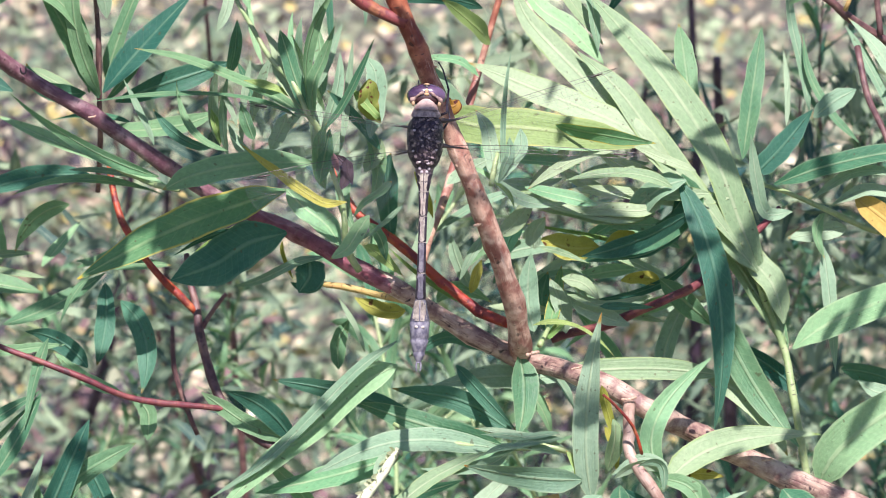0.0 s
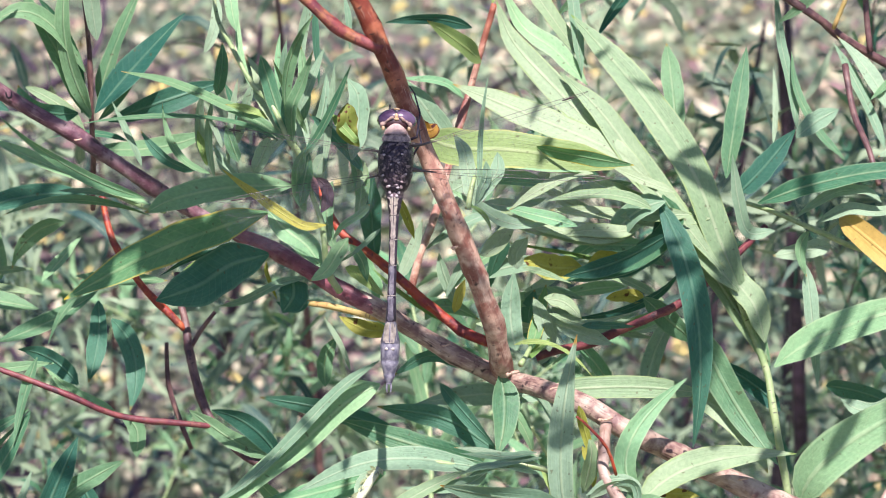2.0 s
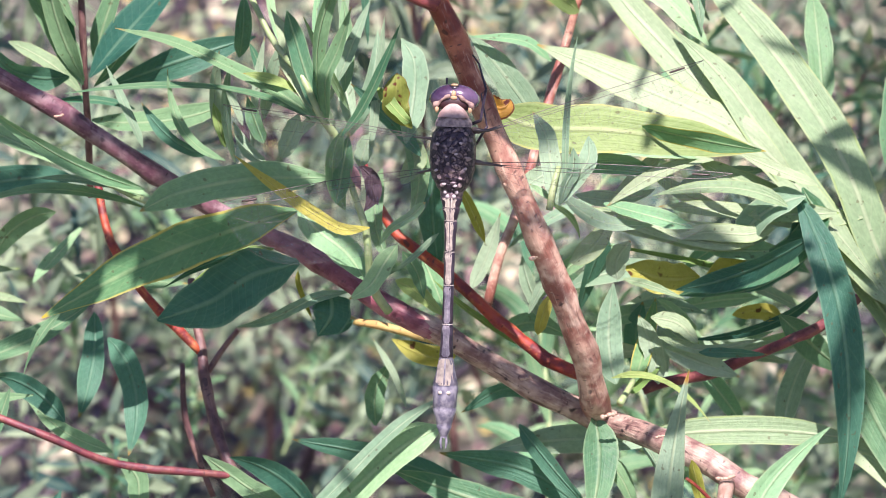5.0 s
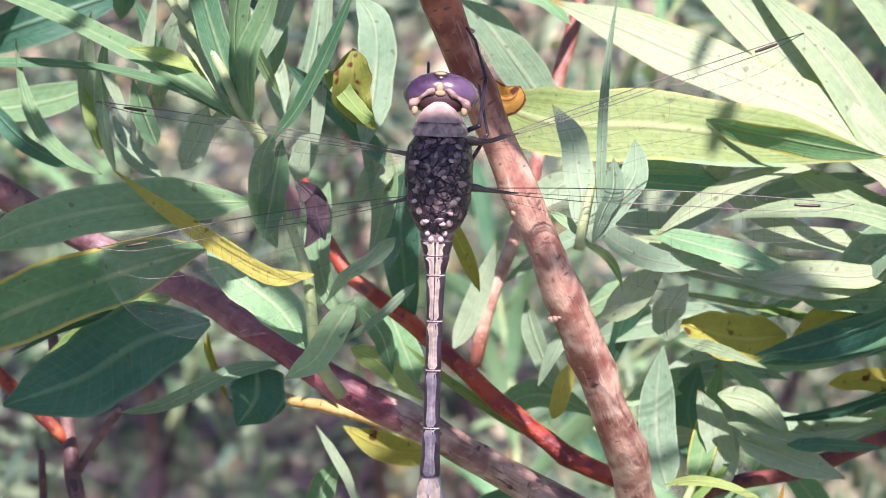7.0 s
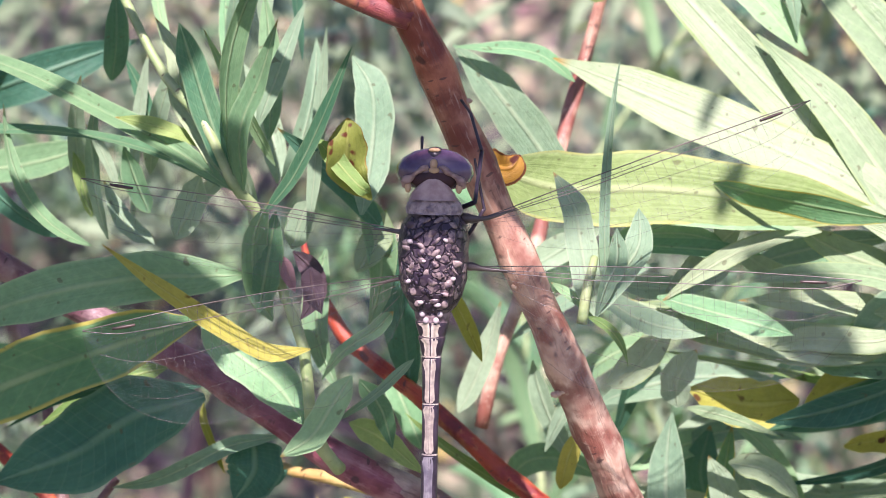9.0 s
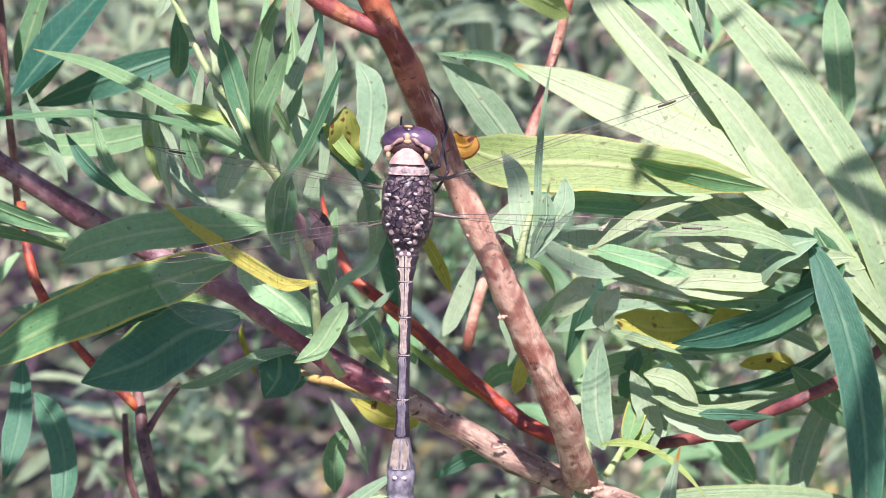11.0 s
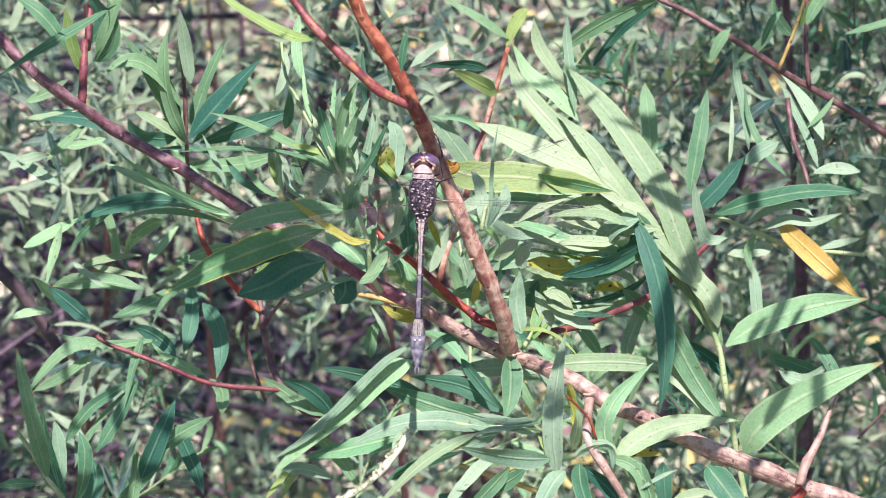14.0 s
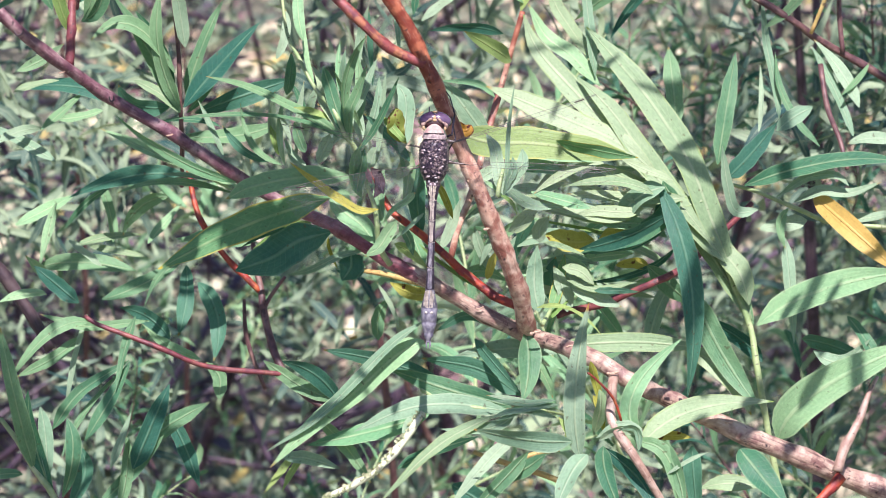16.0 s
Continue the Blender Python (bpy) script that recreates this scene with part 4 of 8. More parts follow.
blade(low_stem, GREEN, ((-0.0400, 0.0340, 0.8560), (-0.0310, 0.0330, 0.8500), (-0.0220, 0.0320, 0.8470)), 0.0032, 6, fold=0.25)
blade(low_stem, PALE, ((-0.0360, 0.0300, 0.8350), (-0.0300, 0.0290, 0.8350), (-0.0230, 0.0280, 0.8330)), 0.0030, -20, fold=0.3)
blade(low_stem, LIME, ((-0.0330, 0.0310, 0.8360), (-0.0360, 0.0300, 0.8320), (-0.0400, 0.0290, 0.8270)), 0.0017, -20, fold=0.3)
blade(low_stem, BRIGHT, ((-0.0040, 0.0260, 0.8630), (-0.0100, 0.0250, 0.8600), (-0.0190, 0.0240, 0.8520), (-0.0300, 0.0230, 0.8430), (-0.0380, 0.0220, 0.8350)), 0.0051, -22, fold=0.35, widest=0.3)
blade(low_stem, DARK, ((-0.0100, 0.0270, 0.8600), (-0.0220, 0.0260, 0.8500), (-0.0350, 0.0250, 0.8380)), 0.0029, 20, fold=0.3)
blade(low_stem, PALE, ((0.0150, 0.0190, 0.8490), (0.0020, 0.0180, 0.8510), (-0.0080, 0.0170, 0.8500), (-0.0190, 0.0170, 0.8450)), 0.0046, -22, fold=0.25)
blade(low_stem, BRIGHT, ((-0.0030, 0.0230, 0.8470), (-0.0150, 0.0240, 0.8430), (-0.0300, 0.0260, 0.8390)), 0.0051, -26, fold=0.15)
blade(low_stem, GREEN, ((0.0150, 0.0260, 0.8480), (0.0020, 0.0280, 0.8510), (-0.0120, 0.0310, 0.8550)), 0.0047, 4, fold=0.2)
blade(low_stem, DARK, ((-0.0010, 0.0340, 0.8520), (-0.0150, 0.0350, 0.8560), (-0.0270, 0.0360, 0.8580)), 0.0035, 10, fold=0.25)
blade(low_stem, DARK, ((0.0170, 0.0280, 0.8500), (0.0080, 0.0310, 0.8550), (-0.0050, 0.0330, 0.8570)), 0.0044, 14, fold=0.25)
blade(low_stem, FRESH, ((0.0120, 0.0130, 0.8500), (0.0030, 0.0110, 0.8460), (-0.0040, 0.0090, 0.8410), (-0.0130, 0.0070, 0.8320)), 0.0029, -34, fold=0.5)
blade(low_stem, PALE, ((0.0180, 0.0130, 0.8470), (0.0120, 0.0110, 0.8420), (0.0070, 0.0080, 0.8370), (0.0020, 0.0060, 0.8310)), 0.0031, -28, fold=0.4)
blade(low_stem, GREEN, ((-0.0280, 0.0280, 0.8450), (-0.0210, 0.0260, 0.8380), (-0.0160, 0.0240, 0.8310)), 0.0029, 10, fold=0.3)
blade(low_stem, GREEN, ((-0.0100, 0.0220, 0.8350), (-0.0030, 0.0210, 0.8390), (0.0080, 0.0200, 0.8430)), 0.0027, -20, fold=0.4)
blade(low_stem, DARK, ((0.0130, 0.0340, 0.8640), (0.0050, 0.0360, 0.8660), (-0.0020, 0.0370, 0.8620)), 0.0025, 20, fold=0.3)
blade(low_stem, GREEN, ((-0.0150, 0.0400, 0.8590), (-0.0150, 0.0410, 0.8640), (-0.0130, 0.0420, 0.8680)), 0.0030, 10, fold=0.3)
blade(low_stem, PALE, ((-0.0100, 0.0360, 0.8630), (-0.0120, 0.0370, 0.8680), (-0.0150, 0.0380, 0.8730)), 0.0012, -30, fold=0.5)
blade(low_stem, PALE, ((0.0250, 0.0110, 0.8540), (0.0190, 0.0120, 0.8530), (0.0110, 0.0140, 0.8530)), 0.0017, -40, fold=0.5)
blade(low_stem, PALE, ((0.0260, 0.0110, 0.8530), (0.0190, 0.0110, 0.8520), (0.0120, 0.0120, 0.8490)), 0.0019, -40, fold=0.5)
blade(low_stem, GREEN, ((0.0120, 0.0120, 0.8360), (0.0180, 0.0120, 0.8380), (0.0230, 0.0110, 0.8420)), 0.0036, 0, fold=0.3)
blade(low_stem, DARK, ((0.0020, 0.0200, 0.8320), (0.0080, 0.0180, 0.8290), (0.0150, 0.0160, 0.8240)), 0.0049, 10, fold=0.3)
leaf(low_stem, DARK, (-0.0233, 0.0316, 0.8472), (-0.0353, 0.0276, 0.8577), (0.0012, 0.0002, 0.0014), 0.0042, 18)
leaf(low_stem, PALE, (0.0160, 0.0145, 0.8496), (0.0001, 0.0121, 0.8471), (0.0018, -0.0003, -0.0015), 0.0027, -34)
leaf(low_stem, GREEN, (0.0190, 0.0131, 0.8417), (0.0075, 0.0073, 0.8307), (0.0003, -0.0000, -0.0000), 0.0036, 18)
leaf(low_stem, PALE, (-0.0055, 0.0145, 0.8495), (-0.0063, 0.0118, 0.8452), (-0.0014, -0.0001, -0.0006), 0.0022, -30)
leaf(low_stem, PALE, (0.0253, 0.0107, 0.8501), (0.0111, 0.0125, 0.8493), (-0.0009, 0.0003, 0.0016), 0.0019, -40)
leaf(low_stem, PALE, (0.0259, 0.0109, 0.8514), (0.0099, 0.0153, 0.8538), (0.0006, 0.0001, 0.0004), 0.0017, -40)
leaf(low_stem, LIME, (-0.0302, 0.0297, 0.8363), (-0.0359, 0.0282, 0.8276), (-0.0003, 0.0001, 0.0006), 0.0017, -20)
catkin = limb("catkin", low_stem, CATKIN, ((-0.0037, 0.0146, 0.8501), (-0.0079, 0.0117, 0.8446), (-0.0133, 0.0097, 0.8388), (-0.0195, 0.0090, 0.8349), (-0.0251, 0.0095, 0.8323)), (0.00070, 0.00085, 0.00080, 0.00065, 0.00040), (), 162, "pale fuzzy catkin", gnarl=0.2)
bracts = bmesh.new()
luck = random.Random(31)
for k in range(150):
    s = k / 149
    foot = [Vector(p) for p in ((-0.0037, 0.0146, 0.8501), (-0.0079, 0.0117, 0.8446), (-0.0133, 0.0097, 0.8388), (-0.0195, 0.0090, 0.8349), (-0.0251, 0.0095, 0.8323))]
    j = min(3, int(s * 4))
    foot = foot[j].lerp(foot[j + 1], s * 4 - j)
    out = Vector((luck.gauss(0, 1), luck.gauss(-0.4, 1), luck.gauss(0.1, 1))).normalized()
    tip = foot + out * luck.uniform(0.0010, 0.0018) * (1 - 0.4 * s) + Vector((-0.0007, -0.0001, -0.0004))
    add_blade(bracts, foot, tip, (0, 0, 0.0002), luck.uniform(0.0006, 0.0011), luck.uniform(-40, 40), seed=k, rows=3)
part("bract_cover", bracts, CATKIN_BRACT, catkin, "pale yellow-green bracts")
limb("yellow_twig", low, TWIG_YELLOW, ((0.0280, 0.0192, 0.8321), (0.0218, 0.0215, 0.8339), (0.0156, 0.0237, 0.8352), (0.0106, 0.0249, 0.8364), (0.0066, 0.0260, 0.8376)), (0.00061, 0.00061, 0.00055, 0.00055, 0.00049), (0.3, 0.7), 207, "")
limb("yellow_twig", low, TWIG_YELLOW, ((0.0255, 0.0252, 0.8386), (0.0193, 0.0250, 0.8373), (0.0143, 0.0254, 0.8340), (0.0117, 0.0259, 0.8312)), (0.00055, 0.00055, 0.00049, 0.00043), (), 208, "")

# shoot beside the long stem, upper left
upper = thing("willow_shoot", "willow shoot with slender dark leaves on a red twig", "shoot")
up_stem = limb("stem", upper, BARK_MAROON, ((-0.0806, 0.0295, 0.9236), (-0.0803, 0.0312, 0.9280), (-0.0803, 0.0330, 0.9326), (-0.0803, 0.0358, 0.9370), (-0.0799, 0.0373, 0.9349), (-0.0796, 0.0403, 0.9407), (-0.0792, 0.0444, 0.9475)), (0.00104, 0.00098, 0.00092, 0.00086, 0.00086, 0.00080, 0.00068), (0.3, 0.6), 211, "")
leaf(up_stem, LIME, (-0.0805, 0.0345, 0.9301), (-0.0836, 0.0297, 0.9468), (-0.0007, -0.0001, -0.0008), 0.0033, -20)
leaf(up_stem, DARK, (-0.0804, 0.0422, 0.9348), (-0.0808, 0.0397, 0.9481), (0.0039, 0.0001, 0.0004), 0.0038, 20)
leaf(up_stem, GREEN, (-0.0855, 0.0420, 0.9335), (-0.0984, 0.0442, 0.9461), (0.0013, 0.0002, 0.0013), 0.0038, -30)
leaf(up_stem, GREEN, (-0.0785, 0.0415, 0.9310), (-0.0705, 0.0400, 0.9501), (-0.0003, 0.0000, 0.0000), 0.0030, -24)
leaf(up_stem, GREEN, (-0.0791, 0.0415, 0.9310), (-0.0757, 0.0396, 0.9475), (0.0032, -0.0004, -0.0025), 0.0035, 24)
upper2 = thing("willow_shoot", "willow shoot with long blue-green leaves", "shoot")
up2 = limb("stem", upper2, BARK_BROWN, ((-0.0607, 0.0679, 0.8870), (-0.0598, 0.0620, 0.8977), (-0.0597, 0.0596, 0.9061), (-0.0596, 0.0585, 0.9167), (-0.0601, 0.0582, 0.9258), (-0.0605, 0.0564, 0.9325)), (0.00051, 0.00050, 0.00050, 0.00050, 0.00044, 0.00044), (0.3, 0.6), 218, "")
leaf(up2, GREEN, (-0.0596, 0.0568, 0.9068), (-0.0738, 0.0548, 0.9342), (0.0009, 0.0000, 0.0000), 0.0040, -20)
leaf(up2, GREEN, (-0.0594, 0.0569, 0.9074), (-0.0631, 0.0569, 0.9350), (-0.0026, -0.0000, -0.0003), 0.0037, 24)
leaf(up2, DARK, (-0.0590, 0.0598, 0.9073), (-0.0420, 0.0649, 0.9256), (-0.0010, -0.0001, -0.0006), 0.0048, -24)
leaf(up2, GREEN, (-0.0604, 0.0564, 0.9159), (-0.0785, 0.0521, 0.9243), (0.0000, 0.0012, 0.0069), 0.0035, -24)
leaf(up2, PALE, (-0.0578, 0.0546, 0.9222), (-0.0598, 0.0521, 0.9411), (0.0001, -0.0002, -0.0010), 0.0032, -8)
leaf(up2, GREEN, (-0.0617, 0.0617, 0.9069), (-0.0688, 0.0560, 0.9301), (0.0022, 0.0001, 0.0007), 0.0033, 24)
leaf(up2, GREEN, (-0.0586, 0.0621, 0.9094), (-0.0502, 0.0658, 0.9305), (-0.0009, -0.0001, -0.0006), 0.0033, -24)
leaf(up2, GREEN, (-0.0586, 0.0614, 0.9056), (-0.0503, 0.0638, 0.9193), (0.0009, -0.0001, -0.0006), 0.0023, 24)
leaf(up2, DARK, (-0.0624, 0.0617, 0.9069), (-0.0727, 0.0532, 0.9140), (-0.0019, -0.0003, -0.0019), 0.0038, 20)
leaf(up2, DARK, (-0.0572, 0.0661, 0.9045), (-0.0352, 0.0721, 0.9110), (-0.0003, -0.0000, -0.0000), 0.0046, 20)
leaf(up2, GREEN, (-0.0597, 0.0652, 0.8995), (-0.0371, 0.0611, 0.9038), (0.0010, -0.0003, -0.0016), 0.0038, -24)
side = thing("willow_shoot", "willow shoot with paired narrow leaves under the long stem", "shoot")
sd = limb("stem", side, STEM_GREEN, ((-0.0436, 0.0321, 0.8943), (-0.0475, 0.0341, 0.8946), (-0.0514, 0.0363, 0.8957), (-0.0553, 0.0384, 0.8969)), (0.00049, 0.00049, 0.00043, 0.00037), (), 231, "")
leaf(sd, BRIGHT, (-0.0456, 0.0341, 0.8944), (-0.0779, 0.0421, 0.9064), (-0.0009, -0.0000, -0.0000), 0.0030, -40, fold=0.4)
leaf(sd, BRIGHT, (-0.0475, 0.0344, 0.8962), (-0.0744, 0.0380, 0.9109), (-0.0002, -0.0003, -0.0020), 0.0027, 34, fold=0.3)
leaf(sd, GREEN, (-0.0464, 0.0357, 0.8925), (-0.0756, 0.0489, 0.8899), (-0.0010, 0.0005, 0.0029), 0.0020, -44)
leaf(sd, PALE, (-0.0479, 0.0381, 0.8947), (-0.0642, 0.0403, 0.8964), (-0.0006, 0.0001, 0.0007), 0.0017, -40)
leaf(sd, DARK, (-0.0612, 0.0590, 0.8917), (-0.0885, 0.0674, 0.8842), (0.0004, 0.0004, 0.0021), 0.0040, -20)
leaf(sd, GREEN, (-0.0661, 0.0675, 0.8845), (-0.0764, 0.0659, 0.8757), (-0.0013, 0.0003, 0.0019), 0.0033, 24)
leaf(sd, DARK, (-0.0768, 0.0712, 0.9056), (-0.1015, 0.0810, 0.9062), (0.0009, 0.0004, 0.0020), 0.0038, -20)
leaf(sd, BRIGHT, (-0.0883, 0.0696, 0.8602), (-0.0976, 0.0577, 0.8732), (-0.0007, 0.0000, 0.0002), 0.0027, -14.0167)
leaf(sd, GREEN, (-0.0802, 0.0789, 0.8707), (-0.0843, 0.0849, 0.8850), (0.0010, -0.0000, -0.0002), 0.0029, -40.9779)
leaf(sd, PALE, (-0.0805, 0.0583, 0.8706), (-0.0882, 0.0589, 0.8768), (-0.0001, 0.0000, 0.0001), 0.0020, -36.3927)
leaf(sd, BRIGHT, (-0.1043, 0.0608, 0.8614), (-0.0936, 0.0627, 0.8627), (0.0010, 0.0002, 0.0011), 0.0024, -30.3597)
leaf(sd, GREEN, (-0.0798, 0.0710, 0.8854), (-0.0909, 0.0755, 0.8746), (-0.0002, 0.0002, 0.0012), 0.0017, -12.2153)
leaf(sd, FRESH, (-0.0853, 0.0748, 0.8709), (-0.0704, 0.0651, 0.8708), (0.0001, -0.0000, -0.0000), 0.0018, -31.5538)
leaf(sd, BRIGHT, (-0.0519, 0.0871, 0.8727), (-0.0664, 0.0913, 0.8673), (0.0006, 0.0001, 0.0005), 0.0026, -15.0391)
leaf(sd, GREEN, (-0.0663, 0.0853, 0.8699), (-0.0475, 0.0780, 0.8706), (0.0000, -0.0000, -0.0001), 0.0030, -25.1455)
leaf(sd, FRESH, (-0.0875, 0.0645, 0.8731), (-0.0733, 0.0754, 0.8735), (-0.0010, 0.0001, 0.0008), 0.0021, -22.6369)
leaf(sd, BRIGHT, (-0.1006, 0.0652, 0.8783), (-0.0881, 0.0776, 0.8824), (0.0008, 0.0000, 0.0003), 0.0030, -31.0283)
leaf(sd, BRIGHT, (-0.0915, 0.0679, 0.8829), (-0.0952, 0.0620, 0.8686), (0.0002, 0.0002, 0.0010), 0.0026, -38.2235)
leaf(sd, BRIGHT, (-0.0727, 0.0840, 0.8690), (-0.0658, 0.0944, 0.8759), (-0.0002, -0.0000, -0.0001), 0.0027, -37.8446)
leaf(sd, FRESH, (-0.0899, 0.0665, 0.9116), (-0.1002, 0.0659, 0.9090), (-0.0008, 0.0000, 0.0002), 0.0020, -35.4118)
leaf(sd, BRIGHT, (-0.1015, 0.0828, 0.9100), (-0.0889, 0.0700, 0.9192), (0.0008, -0.0000, -0.0003), 0.0027, -28.0836)
leaf(sd, PALE, (-0.1044, 0.0704, 0.8961), (-0.0961, 0.0848, 0.8960), (-0.0005, 0.0002, 0.0009), 0.0026, -17.4719)
leaf(sd, FRESH, (-0.0744, 0.0793, 0.9086), (-0.0630, 0.0786, 0.9002), (0.0010, 0.0001, 0.0006), 0.0026, -25.1797)
leaf(sd, PALE, (-0.0920, 0.0732, 0.8911), (-0.1095, 0.0881, 0.8963), (0.0004, -0.0000, -0.0000), 0.0028, -26.8487)
leaf(sd, GREEN, (-0.0549, 0.0778, 0.8983), (-0.0708, 0.0824, 0.8979), (0.0008, 0.0002, 0.0011), 0.0016, -40.7388)
leaf(sd, GREEN, (-0.0858, 0.0747, 0.9065), (-0.0936, 0.0603, 0.9014), (-0.0006, -0.0001, -0.0006), 0.0025, -36.8146)
leaf(sd, BRIGHT, (-0.0820, 0.0820, 0.9010), (-0.0936, 0.0868, 0.8978), (0.0004, -0.0001, -0.0005), 0.0026, -34.6408)

# reddish twigs in the shade, lower left
shade = thing("willow_twig", "bare reddish-brown forked twig in the shade", "twig")
limb("stem", shade, BARK_BROWN, ((-0.0234, 0.0331, 0.8447), (-0.0284, 0.0335, 0.8466), (-0.0322, 0.0349, 0.8491), (-0.0361, 0.0366, 0.8531), (-0.0385, 0.0394, 0.8579), (-0.0403, 0.0424, 0.8638), (-0.0412, 0.0452, 0.8689), (-0.0426, 0.0480, 0.8740), (-0.0433, 0.0508, 0.8784)), (0.00093, 0.00093, 0.00087, 0.00087, 0.00081, 0.00081, 0.00075, 0.00062, 0.00056), (0.3, 0.5, 0.7), 261, "red-brown forked stem")
limb("orange_twig", shade, BARK_RED, ((-0.0415, 0.0452, 0.8688), (-0.0450, 0.0458, 0.8722), (-0.0496, 0.0466, 0.8769), (-0.0540, 0.0477, 0.8831), (-0.0565, 0.0516, 0.8886), (-0.0576, 0.0546, 0.8943)), (0.00069, 0.00069, 0.00062, 0.00062, 0.00062, 0.00063), (0.3, 0.6), 262, "orange-red twig")
sh2 = limb("red_twig", shade, BARK_MAROON, ((-0.0353, 0.0345, 0.8527), (-0.0395, 0.0328, 0.8536), (-0.0468, 0.0310, 0.8547), (-0.0541, 0.0294, 0.8565), (-0.0614, 0.0281, 0.8601), (-0.0689, 0.0286, 0.8630), (-0.0757, 0.0290, 0.8655), (-0.0789, 0.0303, 0.8671)), (0.00056, 0.00056, 0.00056, 0.00055, 0.00055, 0.00055, 0.00049, 0.00043), (0.3, 0.6), 263, "")
limb("brown_twig", shade, BARK_BROWN, ((-0.0402, 0.0437, 0.8660), (-0.0383, 0.0452, 0.8689), (-0.0358, 0.0458, 0.8720)), (0.00050, 0.00044, 0.00037), (), 264, "")
limb("pale_twig", shade, BARK_BROWN, ((-0.0420, 0.0599, 0.8416), (-0.0445, 0.0610, 0.8479), (-0.0464, 0.0621, 0.8542), (-0.0467, 0.0635, 0.8618)), (0.00044, 0.00051, 0.00051, 0.00038), (), 265, "")
leaf(sh2, DARK, (-0.0553, 0.0455, 0.8707), (-0.0510, 0.0332, 0.8560), (0.0027, 0.0002, 0.0012), 0.0042, 14)
blade(sh2, GREEN, ((-0.0650, 0.0340, 0.8650), (-0.0790, 0.0330, 0.8640), (-0.0890, 0.0320, 0.8670)), 0.0022, -20, fold=0.8)
blade(sh2, PALE, ((-0.0790, 0.0360, 0.8660), (-0.0820, 0.0340, 0.8560), (-0.0840, 0.0320, 0.8450)), 0.0014, -20, fold=0.5)
blade(sh2, GREEN, ((-0.0800, 0.0360, 0.8610), (-0.0870, 0.0350, 0.8560), (-0.0950, 0.0340, 0.8520)), 0.0027, -10, fold=0.4)
blade(sh2, GREEN, ((-0.0690, 0.0300, 0.8360), (-0.0610, 0.0310, 0.8420), (-0.0520, 0.0320, 0.8470)), 0.0039, -6, fold=0.25)
blade(sh2, GREEN, ((-0.0500, 0.0340, 0.8470), (-0.0500, 0.0350, 0.8520), (-0.0530, 0.0360, 0.8550)), 0.0032, 6, fold=0.25)
blade(sh2, DARK, ((-0.0820, 0.0450, 0.8660), (-0.0870, 0.0460, 0.8700), (-0.0920, 0.0470, 0.8740)), 0.0038, 8, fold=0.3)
blade(sh2, DARK, ((-0.0620, 0.0400, 0.8420), (-0.0580, 0.0380, 0.8340), (-0.0550, 0.0360, 0.8260)), 0.0037, 10, fold=0.3)
blade(sh2, GREEN, ((-0.0860, 0.0240, 0.8430), (-0.0800, 0.0250, 0.8510), (-0.0690, 0.0270, 0.8580)), 0.0029, -16, fold=0.8)
blade(sh2, BRIGHT, ((-0.0550, 0.0450, 0.8530), (-0.0620, 0.0450, 0.8560), (-0.0680, 0.0460, 0.8610)), 0.0025, -20, fold=0.3)
leaf(sh2, DARK, (-0.0588, 0.0555, 0.8719), (-0.0598, 0.0434, 0.8589), (0.0009, 0.0001, 0.0003), 0.0040, -14)
leaf(sh2, GREEN, (-0.0601, 0.0322, 0.8782), (-0.0658, 0.0306, 0.8690), (-0.0003, 0.0002, 0.0009), 0.0015, -40)
leaf(sh2, DARK, (-0.0612, 0.0387, 0.8596), (-0.0730, 0.0445, 0.8651), (0.0007, 0.0003, 0.0015), 0.0037, 20)
leaf(sh2, GREEN, (-0.0677, 0.0303, 0.8671), (-0.0716, 0.0228, 0.8525), (-0.0003, 0.0001, 0.0006), 0.0022, -30)
leaf(sh2, GREEN, (-0.0777, 0.0301, 0.8659), (-0.0946, 0.0232, 0.8549), (0.0000, 0.0006, 0.0037), 0.0032, -30)
leaf(sh2, GREEN, (-0.0713, 0.0646, 0.8681), (-0.0938, 0.0647, 0.8687), (-0.0016, 0.0003, 0.0016), 0.0043, -24)
leaf(sh2, GREEN, (-0.0779, 0.0541, 0.8643), (-0.0588, 0.0558, 0.8738), (0.0006, -0.0002, -0.0009), 0.0038, -30)
leaf(sh2, GREEN, (-0.0785, 0.0209, 0.8414), (-0.0690, 0.0285, 0.8573), (0.0012, 0.0002, 0.0012), 0.0032, -24)
leaf(sh2, GREEN, (-0.0836, 0.0202, 0.8377), (-0.0696, 0.0283, 0.8561), (-0.0022, -0.0000, -0.0000), 0.0017, -40)
leaf(sh2, DARK, (-0.0685, 0.0244, 0.8339), (-0.0603, 0.0277, 0.8524), (-0.0003, -0.0001, -0.0006), 0.0049, 20)
leaf(sh2, PALE, (-0.0730, 0.0198, 0.8353), (-0.0683, 0.0220, 0.8476), (0.0002, 0.0000, 0.0000), 0.0020, -30)

# leafy shoot at the near lower left
corner = thing("willow_shoot", "green willow shoot with upright leaves, low in the shrub", "shoot")
cn = limb("stem", corner, STEM_GREEN, ((-0.0835, 0.0151, 0.8198), (-0.0853, 0.0168, 0.8297), (-0.0896, 0.0179, 0.8358), (-0.0932, 0.0190, 0.8419), (-0.0969, 0.0199, 0.8468)), (0.00073, 0.00067, 0.00061, 0.00055, 0.00049), (0.4,), 280, "")
leaf(cn, GREEN, (-0.0896, 0.0179, 0.8358), (-0.0957, 0.0159, 0.8686), (-0.0000, -0.0001, -0.0005), 0.0041, -24)
